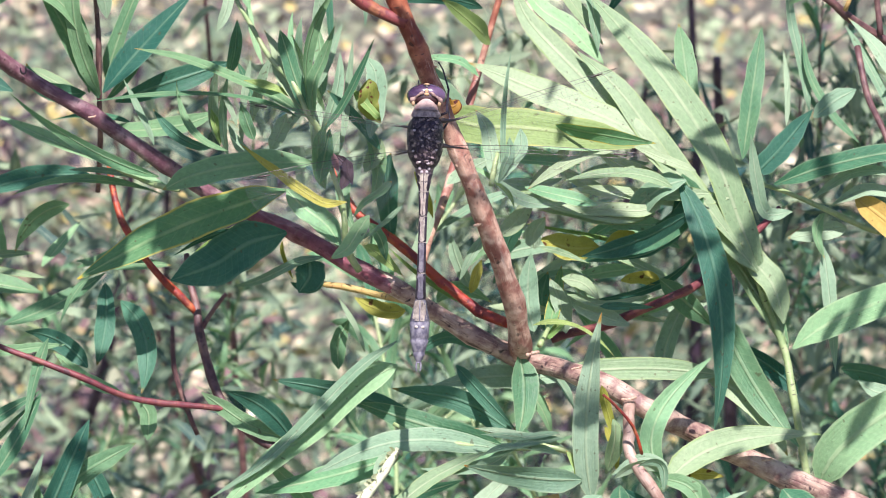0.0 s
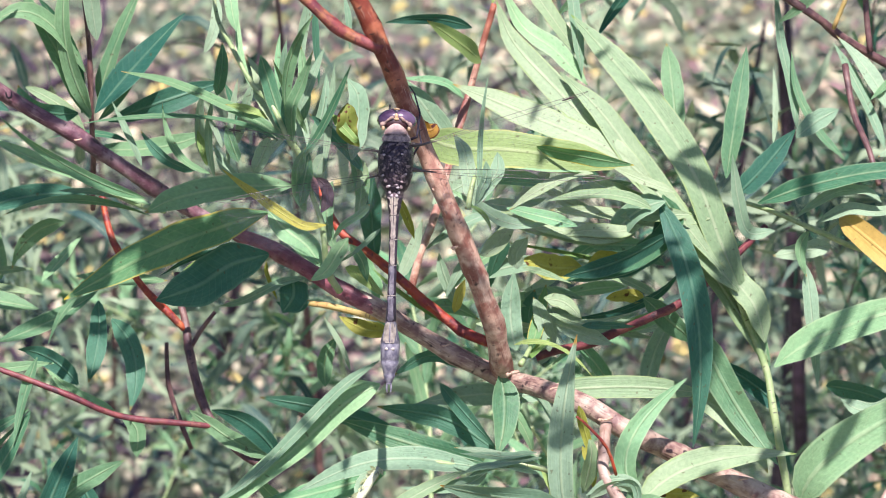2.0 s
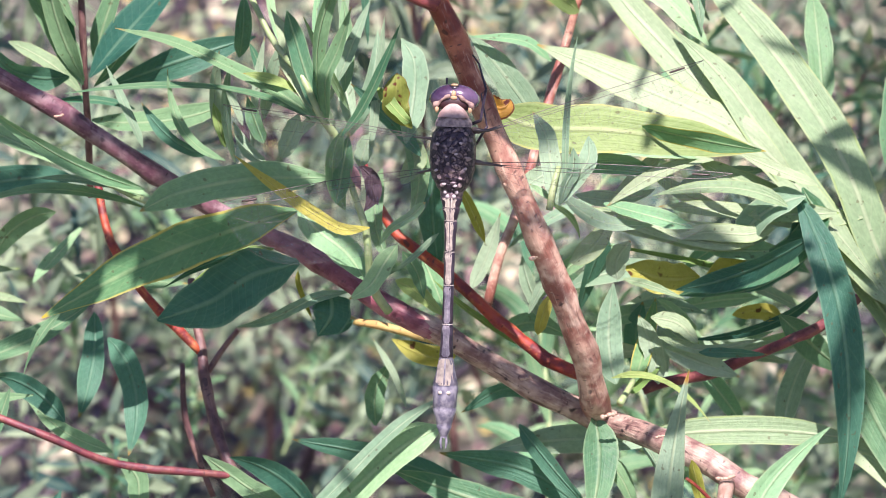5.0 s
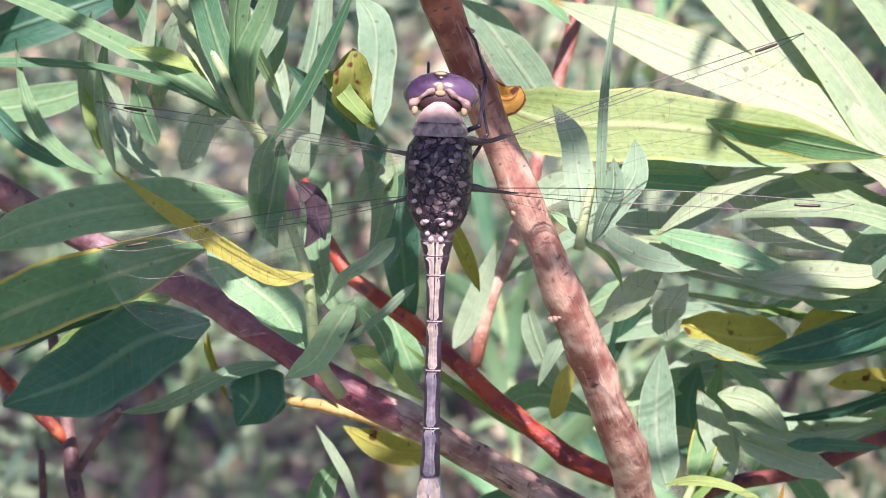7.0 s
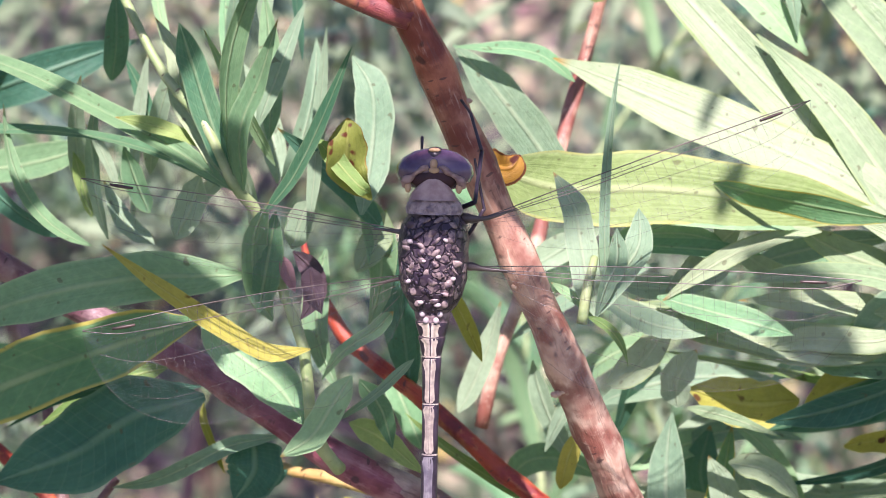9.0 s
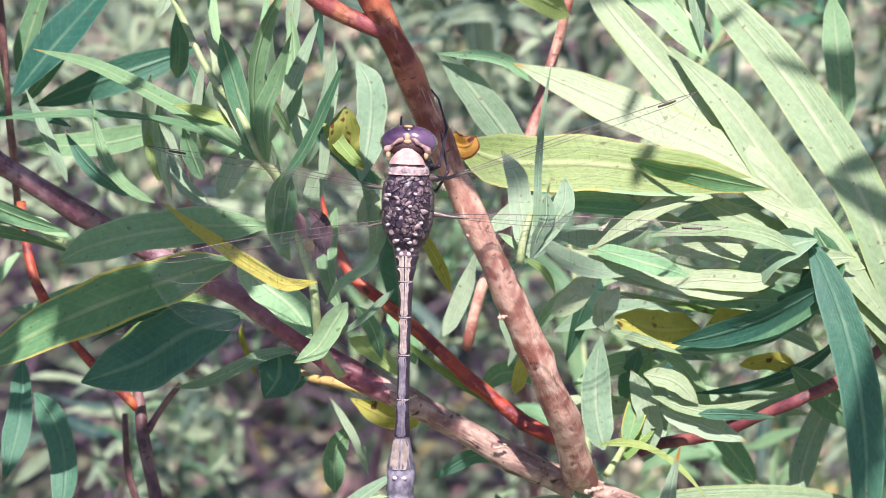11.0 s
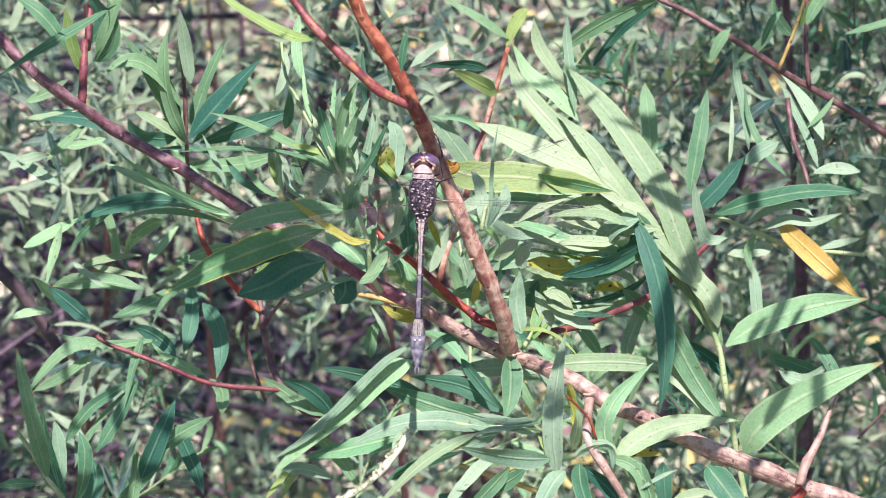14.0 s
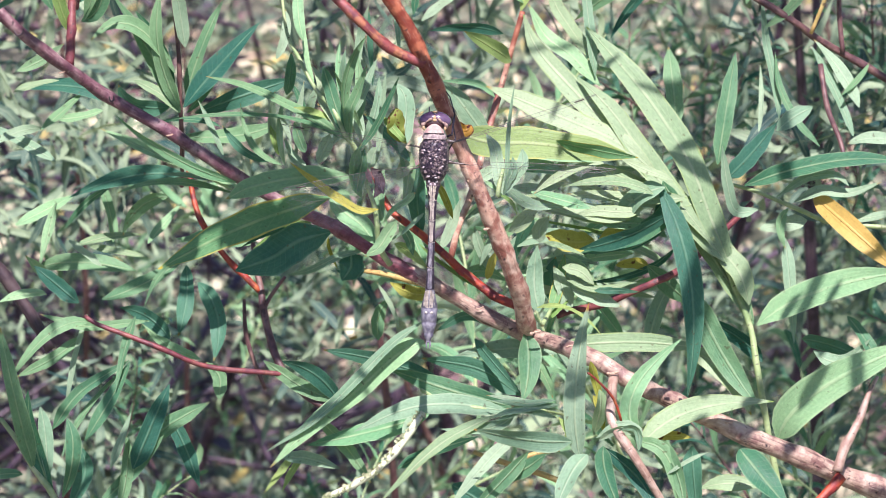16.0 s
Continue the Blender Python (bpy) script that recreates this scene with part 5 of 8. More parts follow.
leaf(cn, GREEN, (-0.0853, 0.0168, 0.8297), (-0.0903, 0.0182, 0.8538), (-0.0016, 0.0001, 0.0006), 0.0037, 20)
leaf(cn, PALE, (-0.0865, 0.0175, 0.8334), (-0.0884, 0.0222, 0.8488), (0.0003, 0.0003, 0.0018), 0.0032, -20)
leaf(cn, GREEN, (-0.0836, 0.0187, 0.8291), (-0.0825, 0.0217, 0.8463), (0.0020, 0.0002, 0.0012), 0.0037, 24)
leaf(cn, DARK, (-0.0830, 0.0229, 0.8251), (-0.0804, 0.0253, 0.8388), (0.0025, 0.0001, 0.0006), 0.0042, -20)
leaf(cn, GREEN, (-0.0923, 0.0196, 0.8340), (-0.1036, 0.0193, 0.8327), (0.0006, 0.0001, 0.0006), 0.0024, -30)
leaf(cn, GREEN, (-0.0767, 0.0229, 0.8252), (-0.0616, 0.0257, 0.8413), (0.0013, 0.0001, 0.0006), 0.0032, -24)
leaf(cn, GREEN, (-0.0717, 0.0229, 0.8252), (-0.0701, 0.0257, 0.8413), (0.0011, 0.0001, 0.0006), 0.0030, 24)

# tangle of leaves behind the fork and right of it
middle = thing("willow_branch", "thin red willow twig with mixed green and yellowing leaves", "branch")
md = limb("stem", middle, BARK_MAROON, ((0.0244, 0.0443, 0.8635), (0.0276, 0.0445, 0.8647), (0.0339, 0.0428, 0.8665), (0.0401, 0.0414, 0.8695), (0.0470, 0.0410, 0.8726), (0.0538, 0.0463, 0.8753), (0.0626, 0.0571, 0.8809), (0.0677, 0.0626, 0.8847)), (0.00075, 0.00081, 0.00081, 0.00081, 0.00074, 0.00075, 0.00069, 0.00063), (0.3, 0.55, 0.8), 291, "dull red stem")
blade(md, YELLOW, ((0.0330, 0.0400, 0.8820), (0.0280, 0.0390, 0.8820), (0.0220, 0.0380, 0.8840)), 0.0050, -14, fold=0.2, roll=6, widest=0.5)
blade(md, YELLOW, ((0.0400, 0.0410, 0.8840), (0.0370, 0.0410, 0.8830), (0.0330, 0.0410, 0.8790)), 0.0041, -16, fold=0.2, roll=4)
blade(md, FRESH, ((0.0430, 0.0360, 0.8890), (0.0340, 0.0360, 0.8890), (0.0240, 0.0370, 0.8910), (0.0150, 0.0400, 0.8920)), 0.0045, -16, fold=0.15)
blade(md, LIME, ((0.0390, 0.0460, 0.8810), (0.0310, 0.0460, 0.8830), (0.0190, 0.0470, 0.8850)), 0.0010, -30, fold=0.5)
blade(md, PALE, ((0.0210, 0.0380, 0.8820), (0.0210, 0.0380, 0.8850), (0.0230, 0.0380, 0.8880)), 0.0033, -18, fold=0.2)
blade(md, DARK, ((0.0260, 0.0550, 0.8610), (0.0230, 0.0560, 0.8680), (0.0240, 0.0560, 0.8740)), 0.0039, 10, fold=0.2)
blade(md, FRESH, ((0.0440, 0.0340, 0.8910), (0.0400, 0.0340, 0.8900), (0.0340, 0.0350, 0.8900), (0.0290, 0.0350, 0.8890)), 0.0028, -20, fold=0.3, roll=4)
blade(md, FRESH, ((0.0220, 0.0350, 0.8830), (0.0260, 0.0350, 0.8820), (0.0310, 0.0350, 0.8800)), 0.0013, -24, fold=0.3)
blade(md, FRESH, ((0.0260, 0.0360, 0.8770), (0.0300, 0.0360, 0.8760), (0.0330, 0.0360, 0.8730)), 0.0027, -20, fold=0.2, roll=4)
blade(md, FRESH, ((0.0270, 0.0360, 0.8740), (0.0340, 0.0360, 0.8720), (0.0420, 0.0350, 0.8740)), 0.0017, -24, fold=0.3)
blade(md, PALE, ((0.0280, 0.0370, 0.8720), (0.0330, 0.0370, 0.8700), (0.0390, 0.0360, 0.8680)), 0.0033, -18, fold=0.2)
blade(md, DARK, ((0.0330, 0.0350, 0.8720), (0.0370, 0.0350, 0.8720), (0.0430, 0.0340, 0.8720)), 0.0015, 10, fold=0.3)
blade(md, PALE, ((0.0270, 0.0390, 0.8660), (0.0260, 0.0400, 0.8710), (0.0240, 0.0410, 0.8760)), 0.0033, -16, fold=0.2)
leaf(md, DARK, (0.0495, 0.0316, 0.8904), (0.0296, 0.0364, 0.8810), (0.0003, -0.0002, -0.0012), 0.0038, 24)
leaf(md, PALE, (0.0485, 0.0330, 0.8959), (0.0379, 0.0370, 0.8867), (-0.0010, 0.0003, 0.0014), 0.0048, -30)
leaf(md, YELLOW, (0.0375, 0.0509, 0.8734), (0.0450, 0.0508, 0.8728), (0.0006, 0.0002, 0.0009), 0.0028, 20)
leaf(md, FRESH, (0.0410, 0.0341, 0.8885), (0.0159, 0.0379, 0.8934), (0.0004, -0.0003, -0.0016), 0.0028, -36)
leaf(md, PALE, (0.0369, 0.0489, 0.8901), (0.0243, 0.0548, 0.8957), (-0.0006, -0.0002, -0.0009), 0.0025, 30)
leaf(md, FRESH, (0.0199, 0.0401, 0.8933), (0.0273, 0.0360, 0.9011), (0.0019, 0.0003, 0.0016), 0.0025, -30)
leaf(md, DARK, (0.0139, 0.0602, 0.8708), (0.0191, 0.0575, 0.8833), (0.0006, 0.0006, 0.0031), 0.0030, 20)
leaf(md, DARK, (0.0513, 0.0490, 0.8792), (0.0312, 0.0502, 0.8697), (0.0025, -0.0003, -0.0018), 0.0020, 34)
leaf(md, PALE, (0.0272, 0.0600, 0.8696), (0.0450, 0.0549, 0.8684), (-0.0025, -0.0004, -0.0025), 0.0038, -24)
leaf(md, PALE, (0.0500, 0.0549, 0.8684), (0.0451, 0.0476, 0.8548), (-0.0013, -0.0000, -0.0000), 0.0038, -20)
leaf(md, GREEN, (0.0445, 0.0462, 0.8747), (0.0545, 0.0447, 0.8661), (0.0006, -0.0001, -0.0006), 0.0042, 24)
leaf(md, PALE, (0.0075, 0.0462, 0.8746), (0.0126, 0.0477, 0.8833), (0.0000, 0.0001, 0.0006), 0.0020, -30)
leaf(md, PALE, (0.0097, 0.0553, 0.8708), (0.0059, 0.0571, 0.8808), (-0.0006, 0.0000, 0.0000), 0.0025, 20)
leaf(md, BRIGHT, (0.0297, 0.0639, 0.8646), (0.0386, 0.0619, 0.8533), (0.0019, -0.0003, -0.0019), 0.0033, -20)
leaf(md, PALE, (0.0129, 0.0309, 0.8975), (0.0277, 0.0351, 0.8914), (-0.0013, -0.0004, -0.0023), 0.0025, -34)
leaf(md, FRESH, (0.0459, 0.0316, 0.8948), (0.0264, 0.0364, 0.8951), (0.0013, 0.0003, 0.0019), 0.0025, -34)
leaf(md, GREEN, (0.0488, 0.0585, 0.8779), (0.0336, 0.0618, 0.8803), (0.0013, 0.0002, 0.0009), 0.0030, -24)
leaf(md, PALE, (0.0210, 0.0574, 0.8716), (0.0336, 0.0602, 0.8709), (-0.0000, 0.0002, 0.0013), 0.0025, -30)
leaf(md, BRIGHT, (0.0412, 0.0616, 0.8732), (0.0259, 0.0630, 0.8701), (0.0000, 0.0001, 0.0006), 0.0028, -30)
leaf(md, PALE, (0.0051, 0.0493, 0.8919), (0.0138, 0.0501, 0.8969), (-0.0006, -0.0000, -0.0000), 0.0030, -24)
leaf(md, FRESH, (0.0142, 0.0356, 0.8853), (0.0216, 0.0364, 0.8941), (0.0000, -0.0003, -0.0019), 0.0033, -24)
leaf(md, PALE, (-0.0015, 0.0515, 0.8770), (0.0030, 0.0535, 0.8882), (0.0003, -0.0001, -0.0006), 0.0025, -20)
leaf(md, BRIGHT, (-0.0053, 0.0509, 0.8733), (-0.0090, 0.0524, 0.8820), (0.0000, 0.0001, 0.0006), 0.0033, -20)
leaf(md, GREEN, (0.0033, 0.0549, 0.8683), (0.0135, 0.0549, 0.8683), (-0.0013, 0.0004, 0.0025), 0.0030, -20)
leaf(md, BRIGHT, (0.0151, 0.0369, 0.8992), (0.0294, 0.0372, 0.8979), (0.0006, 0.0000, 0.0000), 0.0021, -33.0829)
leaf(md, BRIGHT, (0.0137, 0.0373, 0.8989), (0.0265, 0.0387, 0.8981), (0.0006, 0.0002, 0.0013), 0.0023, -21.7026)
leaf(md, BRIGHT, (0.0502, 0.0538, 0.8701), (0.0384, 0.0632, 0.8644), (-0.0004, -0.0001, -0.0004), 0.0030, -18.9884)
leaf(md, PALE, (0.0186, 0.0736, 0.8860), (0.0027, 0.0711, 0.8782), (-0.0006, 0.0001, 0.0008), 0.0022, -34.1694)
leaf(md, BRIGHT, (0.0268, 0.0629, 0.8702), (0.0153, 0.0527, 0.8698), (0.0004, 0.0003, 0.0014), 0.0028, -17.1617)
leaf(md, BRIGHT, (0.0419, 0.0700, 0.8798), (0.0291, 0.0769, 0.8744), (0.0003, 0.0002, 0.0013), 0.0023, -22.2959)
leaf(md, PALE, (0.0122, 0.0617, 0.8744), (0.0312, 0.0574, 0.8782), (-0.0003, 0.0003, 0.0016), 0.0032, -23.1197)
leaf(md, BRIGHT, (0.0192, 0.0365, 0.8939), (0.0324, 0.0315, 0.8915), (0.0008, -0.0000, -0.0002), 0.0028, -24.5568)
leaf(md, FRESH, (0.0402, 0.0346, 0.8927), (0.0533, 0.0354, 0.8929), (-0.0003, -0.0000, -0.0001), 0.0033, -29.0168)
leaf(md, FRESH, (0.0130, 0.0505, 0.8686), (0.0253, 0.0514, 0.8677), (0.0002, -0.0001, -0.0004), 0.0027, -25.4334)
leaf(md, BRIGHT, (0.0349, 0.0375, 0.9003), (0.0168, 0.0345, 0.9022), (-0.0006, 0.0001, 0.0008), 0.0025, -28.9124)
leaf(md, BRIGHT, (0.0304, 0.0519, 0.8802), (0.0423, 0.0511, 0.8864), (-0.0005, 0.0001, 0.0006), 0.0029, -33.4578)
leaf(md, PALE, (0.0168, 0.0715, 0.8665), (0.0295, 0.0788, 0.8580), (-0.0000, 0.0003, 0.0016), 0.0021, -17.506)
leaf(md, FRESH, (0.0567, 0.0389, 0.8914), (0.0401, 0.0371, 0.8912), (-0.0006, -0.0000, -0.0001), 0.0030, -30.1955)
leaf(md, BRIGHT, (0.0263, 0.0534, 0.8750), (0.0345, 0.0545, 0.8633), (0.0003, 0.0003, 0.0016), 0.0020, -25.7699)
leaf(md, FRESH, (0.0337, 0.0544, 0.8687), (0.0465, 0.0607, 0.8633), (-0.0010, -0.0000, -0.0002), 0.0019, -20.4258)
leaf(md, BRIGHT, (0.0200, 0.0725, 0.8783), (0.0071, 0.0796, 0.8679), (-0.0008, 0.0003, 0.0015), 0.0027, -27.1881)
leaf(md, FRESH, (0.0352, 0.0361, 0.9005), (0.0196, 0.0360, 0.8935), (0.0004, 0.0003, 0.0017), 0.0022, -27.8373)
leaf(md, BRIGHT, (0.0343, 0.0363, 0.8870), (0.0461, 0.0377, 0.8865), (-0.0003, 0.0000, 0.0000), 0.0033, -23.0817)
leaf(md, FRESH, (0.0458, 0.0399, 0.8906), (0.0271, 0.0361, 0.8936), (0.0006, 0.0001, 0.0004), 0.0025, -20.7239)
leaf(md, PALE, (0.0195, 0.0645, 0.8689), (0.0301, 0.0674, 0.8753), (-0.0007, -0.0001, -0.0003), 0.0023, -31.239)
leaf(md, PALE, (0.0280, 0.0574, 0.8906), (0.0426, 0.0487, 0.8960), (0.0002, 0.0001, 0.0006), 0.0029, -31.0245)
leaf(md, FRESH, (0.0502, 0.0330, 0.8976), (0.0386, 0.0351, 0.9019), (0.0005, -0.0001, -0.0004), 0.0020, -23.1151)
leaf(md, FRESH, (0.0486, 0.0713, 0.8682), (0.0313, 0.0666, 0.8772), (0.0008, 0.0000, 0.0002), 0.0023, -31.8346)
leaf(md, BRIGHT, (0.0436, 0.0618, 0.8680), (0.0272, 0.0529, 0.8599), (-0.0005, 0.0001, 0.0008), 0.0018, -26.4951)
leaf(md, PALE, (0.0381, 0.0712, 0.8616), (0.0562, 0.0783, 0.8632), (-0.0004, -0.0001, -0.0004), 0.0020, -22.9826)
leaf(green_twig, PALE, (-0.0193, 0.0282, 0.9020), (-0.0214, 0.0248, 0.9137), (0.0011, 0.0000, 0.0000), 0.0013, 17.1166)
leaf(green_twig, GREEN, (-0.0178, 0.0317, 0.9113), (-0.0188, 0.0427, 0.9232), (0.0004, -0.0000, -0.0000), 0.0024, 6.76317)
leaf(green_twig, BRIGHT, (-0.0171, 0.0308, 0.9090), (-0.0229, 0.0257, 0.9239), (-0.0001, 0.0000, 0.0000), 0.0013, 16.8609)
leaf(green_twig, BRIGHT, (-0.0289, 0.0497, 0.9144), (-0.0319, 0.0631, 0.9263), (-0.0008, -0.0000, -0.0000), 0.0013, -21.891)
leaf(green_twig, PALE, (-0.0191, 0.0440, 0.9183), (-0.0164, 0.0461, 0.9335), (-0.0007, 0.0000, 0.0000), 0.0019, 6.70529)
leaf(green_twig, PALE, (-0.0327, 0.0432, 0.8995), (-0.0309, 0.0469, 0.9164), (-0.0004, 0.0000, 0.0000), 0.0015, -27.783)
leaf(green_twig, PALE, (-0.0268, 0.0363, 0.9027), (-0.0195, 0.0397, 0.9113), (0.0008, -0.0000, -0.0000), 0.0015, 12.1481)
leaf(green_twig, PALE, (-0.0186, 0.0469, 0.9026), (-0.0232, 0.0577, 0.9127), (0.0010, -0.0000, -0.0000), 0.0024, 2.79196)
leaf(green_twig, PALE, (-0.0187, 0.0297, 0.9129), (-0.0140, 0.0340, 0.9244), (-0.0000, -0.0000, -0.0000), 0.0019, -23.7581)
leaf(green_twig, BRIGHT, (-0.0314, 0.0526, 0.9242), (-0.0323, 0.0627, 0.9380), (-0.0010, -0.0000, -0.0000), 0.0025, -6.89545)
leaf(green_twig, PALE, (-0.0366, 0.0440, 0.9003), (-0.0368, 0.0400, 0.9157), (-0.0012, 0.0000, 0.0000), 0.0021, -23.8012)
leaf(green_twig, DARK, (-0.0160, 0.0497, 0.9146), (-0.0168, 0.0525, 0.9316), (-0.0002, 0.0000, 0.0000), 0.0015, -35.8452)
leaf(green_twig, BRIGHT, (-0.0222, 0.0453, 0.9119), (-0.0235, 0.0563, 0.9232), (-0.0008, -0.0000, -0.0000), 0.0013, 20.5691)
leaf(green_twig, PALE, (-0.0307, 0.0421, 0.9050), (-0.0270, 0.0387, 0.9179), (-0.0004, 0.0000, 0.0000), 0.0020, -6.7772)
leaf(green_twig, PALE, (-0.0372, 0.0483, 0.9209), (-0.0353, 0.0529, 0.9312), (0.0011, -0.0000, -0.0000), 0.0022, 5.56639)
leaf(green_twig, PALE, (-0.0100, 0.0455, 0.9221), (-0.0112, 0.0489, 0.9321), (0.0004, -0.0000, -0.0000), 0.0012, -26.7572)
leaf(green_twig, DARK, (-0.0351, 0.0496, 0.9126), (-0.0333, 0.0417, 0.9241), (0.0004, 0.0000, 0.0000), 0.0024, 15.0413)
leaf(green_twig, GREEN, (-0.0306, 0.0460, 0.9071), (-0.0336, 0.0496, 0.9149), (0.0004, -0.0000, -0.0000), 0.0016, 1.03927)
leaf(green_twig, PALE, (-0.0183, 0.0448, 0.9019), (-0.0147, 0.0517, 0.9163), (0.0011, -0.0000, -0.0000), 0.0024, 23.6112)
leaf(green_twig, PALE, (-0.0351, 0.0420, 0.8984), (-0.0347, 0.0364, 0.9149), (-0.0010, 0.0000, 0.0000), 0.0015, -8.8797)
leaf(green_twig, PALE, (-0.0215, 0.0466, 0.9113), (-0.0215, 0.0441, 0.9241), (-0.0008, 0.0000, 0.0000), 0.0017, -16.3604)
leaf(green_twig, DARK, (-0.0072, 0.0353, 0.9011), (-0.0167, 0.0301, 0.9130), (0.0005, 0.0000, 0.0000), 0.0024, -17.3648)
bt = limb("brown_twig", middle, BARK_WARM, ((-0.0000, 0.0650, 0.8708), (0.0019, 0.0664, 0.8784), (0.0048, 0.0696, 0.8854), (0.0081, 0.0755, 0.8971), (0.0109, 0.0810, 0.9063), (0.0134, 0.0826, 0.9151), (0.0160, 0.0842, 0.9239)), (0.00076, 0.00076, 0.00076, 0.00076, 0.00070, 0.00064, 0.00064), (0.3, 0.6), 372, "")
leaf(bt, LIME, (0.0135, 0.0803, 0.9133), (0.0041, 0.0552, 0.9257), (0.0008, -0.0001, -0.0003), 0.0038, -20)
leaf(bt, DARK, (0.0119, 0.0739, 0.9210), (-0.0041, 0.0646, 0.9237), (0.0006, 0.0002, 0.0012), 0.0025, 30)
leaf(bt, LIME, (0.0156, 0.0842, 0.9240), (0.0209, 0.0857, 0.9329), (-0.0000, 0.0003, 0.0018), 0.0032, -20)
leaf(bt, GREEN, (0.0162, 0.0845, 0.9257), (0.0003, 0.0862, 0.9354), (0.0013, -0.0001, -0.0003), 0.0024, -30)

# curled pale leaves and upright blades, right
right = thing("willow_shoot", "willow shoot with curled pale leaves", "shoot")
rt = limb("stem", right, STEM_GREEN, ((0.1016, 0.0588, 0.8799), (0.0928, 0.0590, 0.8805), (0.0853, 0.0591, 0.8811), (0.0764, 0.0578, 0.8853), (0.0688, 0.0565, 0.8889), (0.0625, 0.0541, 0.8914)), (0.00050, 0.00050, 0.00050, 0.00050, 0.00044, 0.00038), (0.3, 0.6), 379, "")
blade(rt, DARK, ((0.0620, 0.0520, 0.8930), (0.0670, 0.0530, 0.8980), (0.0730, 0.0550, 0.9050)), 0.0043, -4, fold=0.3)
blade(rt, PALE, ((0.0730, 0.0520, 0.9040), (0.0770, 0.0530, 0.9070), (0.0810, 0.0540, 0.9090)), 0.0038, -20, fold=0.3)
blade(rt, GREEN, ((0.0600, 0.0530, 0.8960), (0.0620, 0.0580, 0.9080), (0.0640, 0.0640, 0.9190)), 0.0038, -4, fold=0.6)
blade(rt, GREEN, ((0.0510, 0.0620, 0.9020), (0.0500, 0.0680, 0.9110), (0.0490, 0.0740, 0.9180)), 0.0041, -10, fold=0.5)
blade(rt, GREEN, ((0.0660, 0.0540, 0.8910), (0.0760, 0.0520, 0.8950), (0.0890, 0.0500, 0.8980), (0.1010, 0.0490, 0.8980)), 0.0040, -20, fold=0.5)
blade(rt, PALE, ((0.0730, 0.0550, 0.8880), (0.0800, 0.0530, 0.8930), (0.0860, 0.0510, 0.8940), (0.0890, 0.0500, 0.8920)), 0.0023, -34, fold=0.5)
blade(rt, PALE, ((0.0770, 0.0550, 0.8870), (0.0830, 0.0530, 0.8900), (0.0890, 0.0510, 0.8900), (0.0960, 0.0490, 0.8930)), 0.0028, -36, fold=0.5)
blade(rt, PALE, ((0.0830, 0.0560, 0.8830), (0.0880, 0.0550, 0.8830), (0.0940, 0.0530, 0.8840), (0.1010, 0.0520, 0.8860)), 0.0028, -36, fold=0.5)
blade(rt, PALE, ((0.0800, 0.0580, 0.8820), (0.0750, 0.0580, 0.8810), (0.0690, 0.0580, 0.8800)), 0.0038, -26, fold=0.25)
blade(rt, PALE, ((0.0690, 0.0480, 0.8870), (0.0640, 0.0470, 0.8870), (0.0620, 0.0460, 0.8940), (0.0610, 0.0460, 0.9020)), 0.0028, -20, fold=0.4)
blade(rt, PALE, ((0.0750, 0.0500, 0.8800), (0.0760, 0.0460, 0.8710), (0.0770, 0.0420, 0.8580)), 0.0030, -20, fold=0.3)
blade(rt, GREEN, ((0.0830, 0.0700, 0.8960), (0.0780, 0.0730, 0.9010), (0.0740, 0.0780, 0.9080), (0.0730, 0.0820, 0.9150)), 0.0018, -20, fold=0.6)
blade(rt, PALE, ((0.0740, 0.0750, 0.9010), (0.0730, 0.0800, 0.9080), (0.0710, 0.0840, 0.9170), (0.0700, 0.0880, 0.9270)), 0.0021, -20, fold=0.5)
leaf(rt, PALE, (0.0693, 0.0700, 0.8992), (0.0697, 0.0878, 0.9114), (0.0004, -0.0002, -0.0010), 0.0011, -20)
leaf(rt, ORANGE, (0.0814, 0.0564, 0.8879), (0.1010, 0.0412, 0.8736), (-0.0024, 0.0004, 0.0023), 0.0050, 10, label="dry orange leaf")
leaf(rt, GREEN, (0.0758, 0.0577, 0.8847), (0.0750, 0.0469, 0.8785), (-0.0016, 0.0001, 0.0006), 0.0023, 24)
leaf(rt, PALE, (0.0813, 0.0430, 0.8562), (0.0936, 0.0388, 0.8601), (0.0000, -0.0007, -0.0037), 0.0032, -34)
leaf(rt, DARK, (0.0790, 0.0527, 0.8560), (0.0938, 0.0425, 0.8538), (-0.0012, 0.0002, 0.0012), 0.0038, 24)
leaf(rt, GREEN, (0.0888, 0.0443, 0.8637), (0.0961, 0.0377, 0.8539), (0.0000, 0.0001, 0.0006), 0.0032, -24)
leaf(rt, PALE, (0.1005, 0.0697, 0.8973), (0.0892, 0.0696, 0.8967), (-0.0006, 0.0002, 0.0009), 0.0033, -34)

# far branch, upper right
far = thing("willow_branch", "brown willow branch deeper in the shrub", "branch")
fr = limb("stem", far, BARK_BROWN, ((0.1077, 0.0899, 0.9010), (0.0984, 0.0909, 0.9067), (0.0896, 0.0899, 0.9122), (0.0818, 0.0869, 0.9175), (0.0766, 0.0838, 0.9221), (0.0599, 0.0856, 0.9319), (0.0519, 0.0862, 0.9357), (0.0466, 0.0869, 0.9396)), (0.00090, 0.00084, 0.00084, 0.00077, 0.00077, 0.00070, 0.00064, 0.00058), (0.2, 0.4, 0.6), 403, "brown stem")
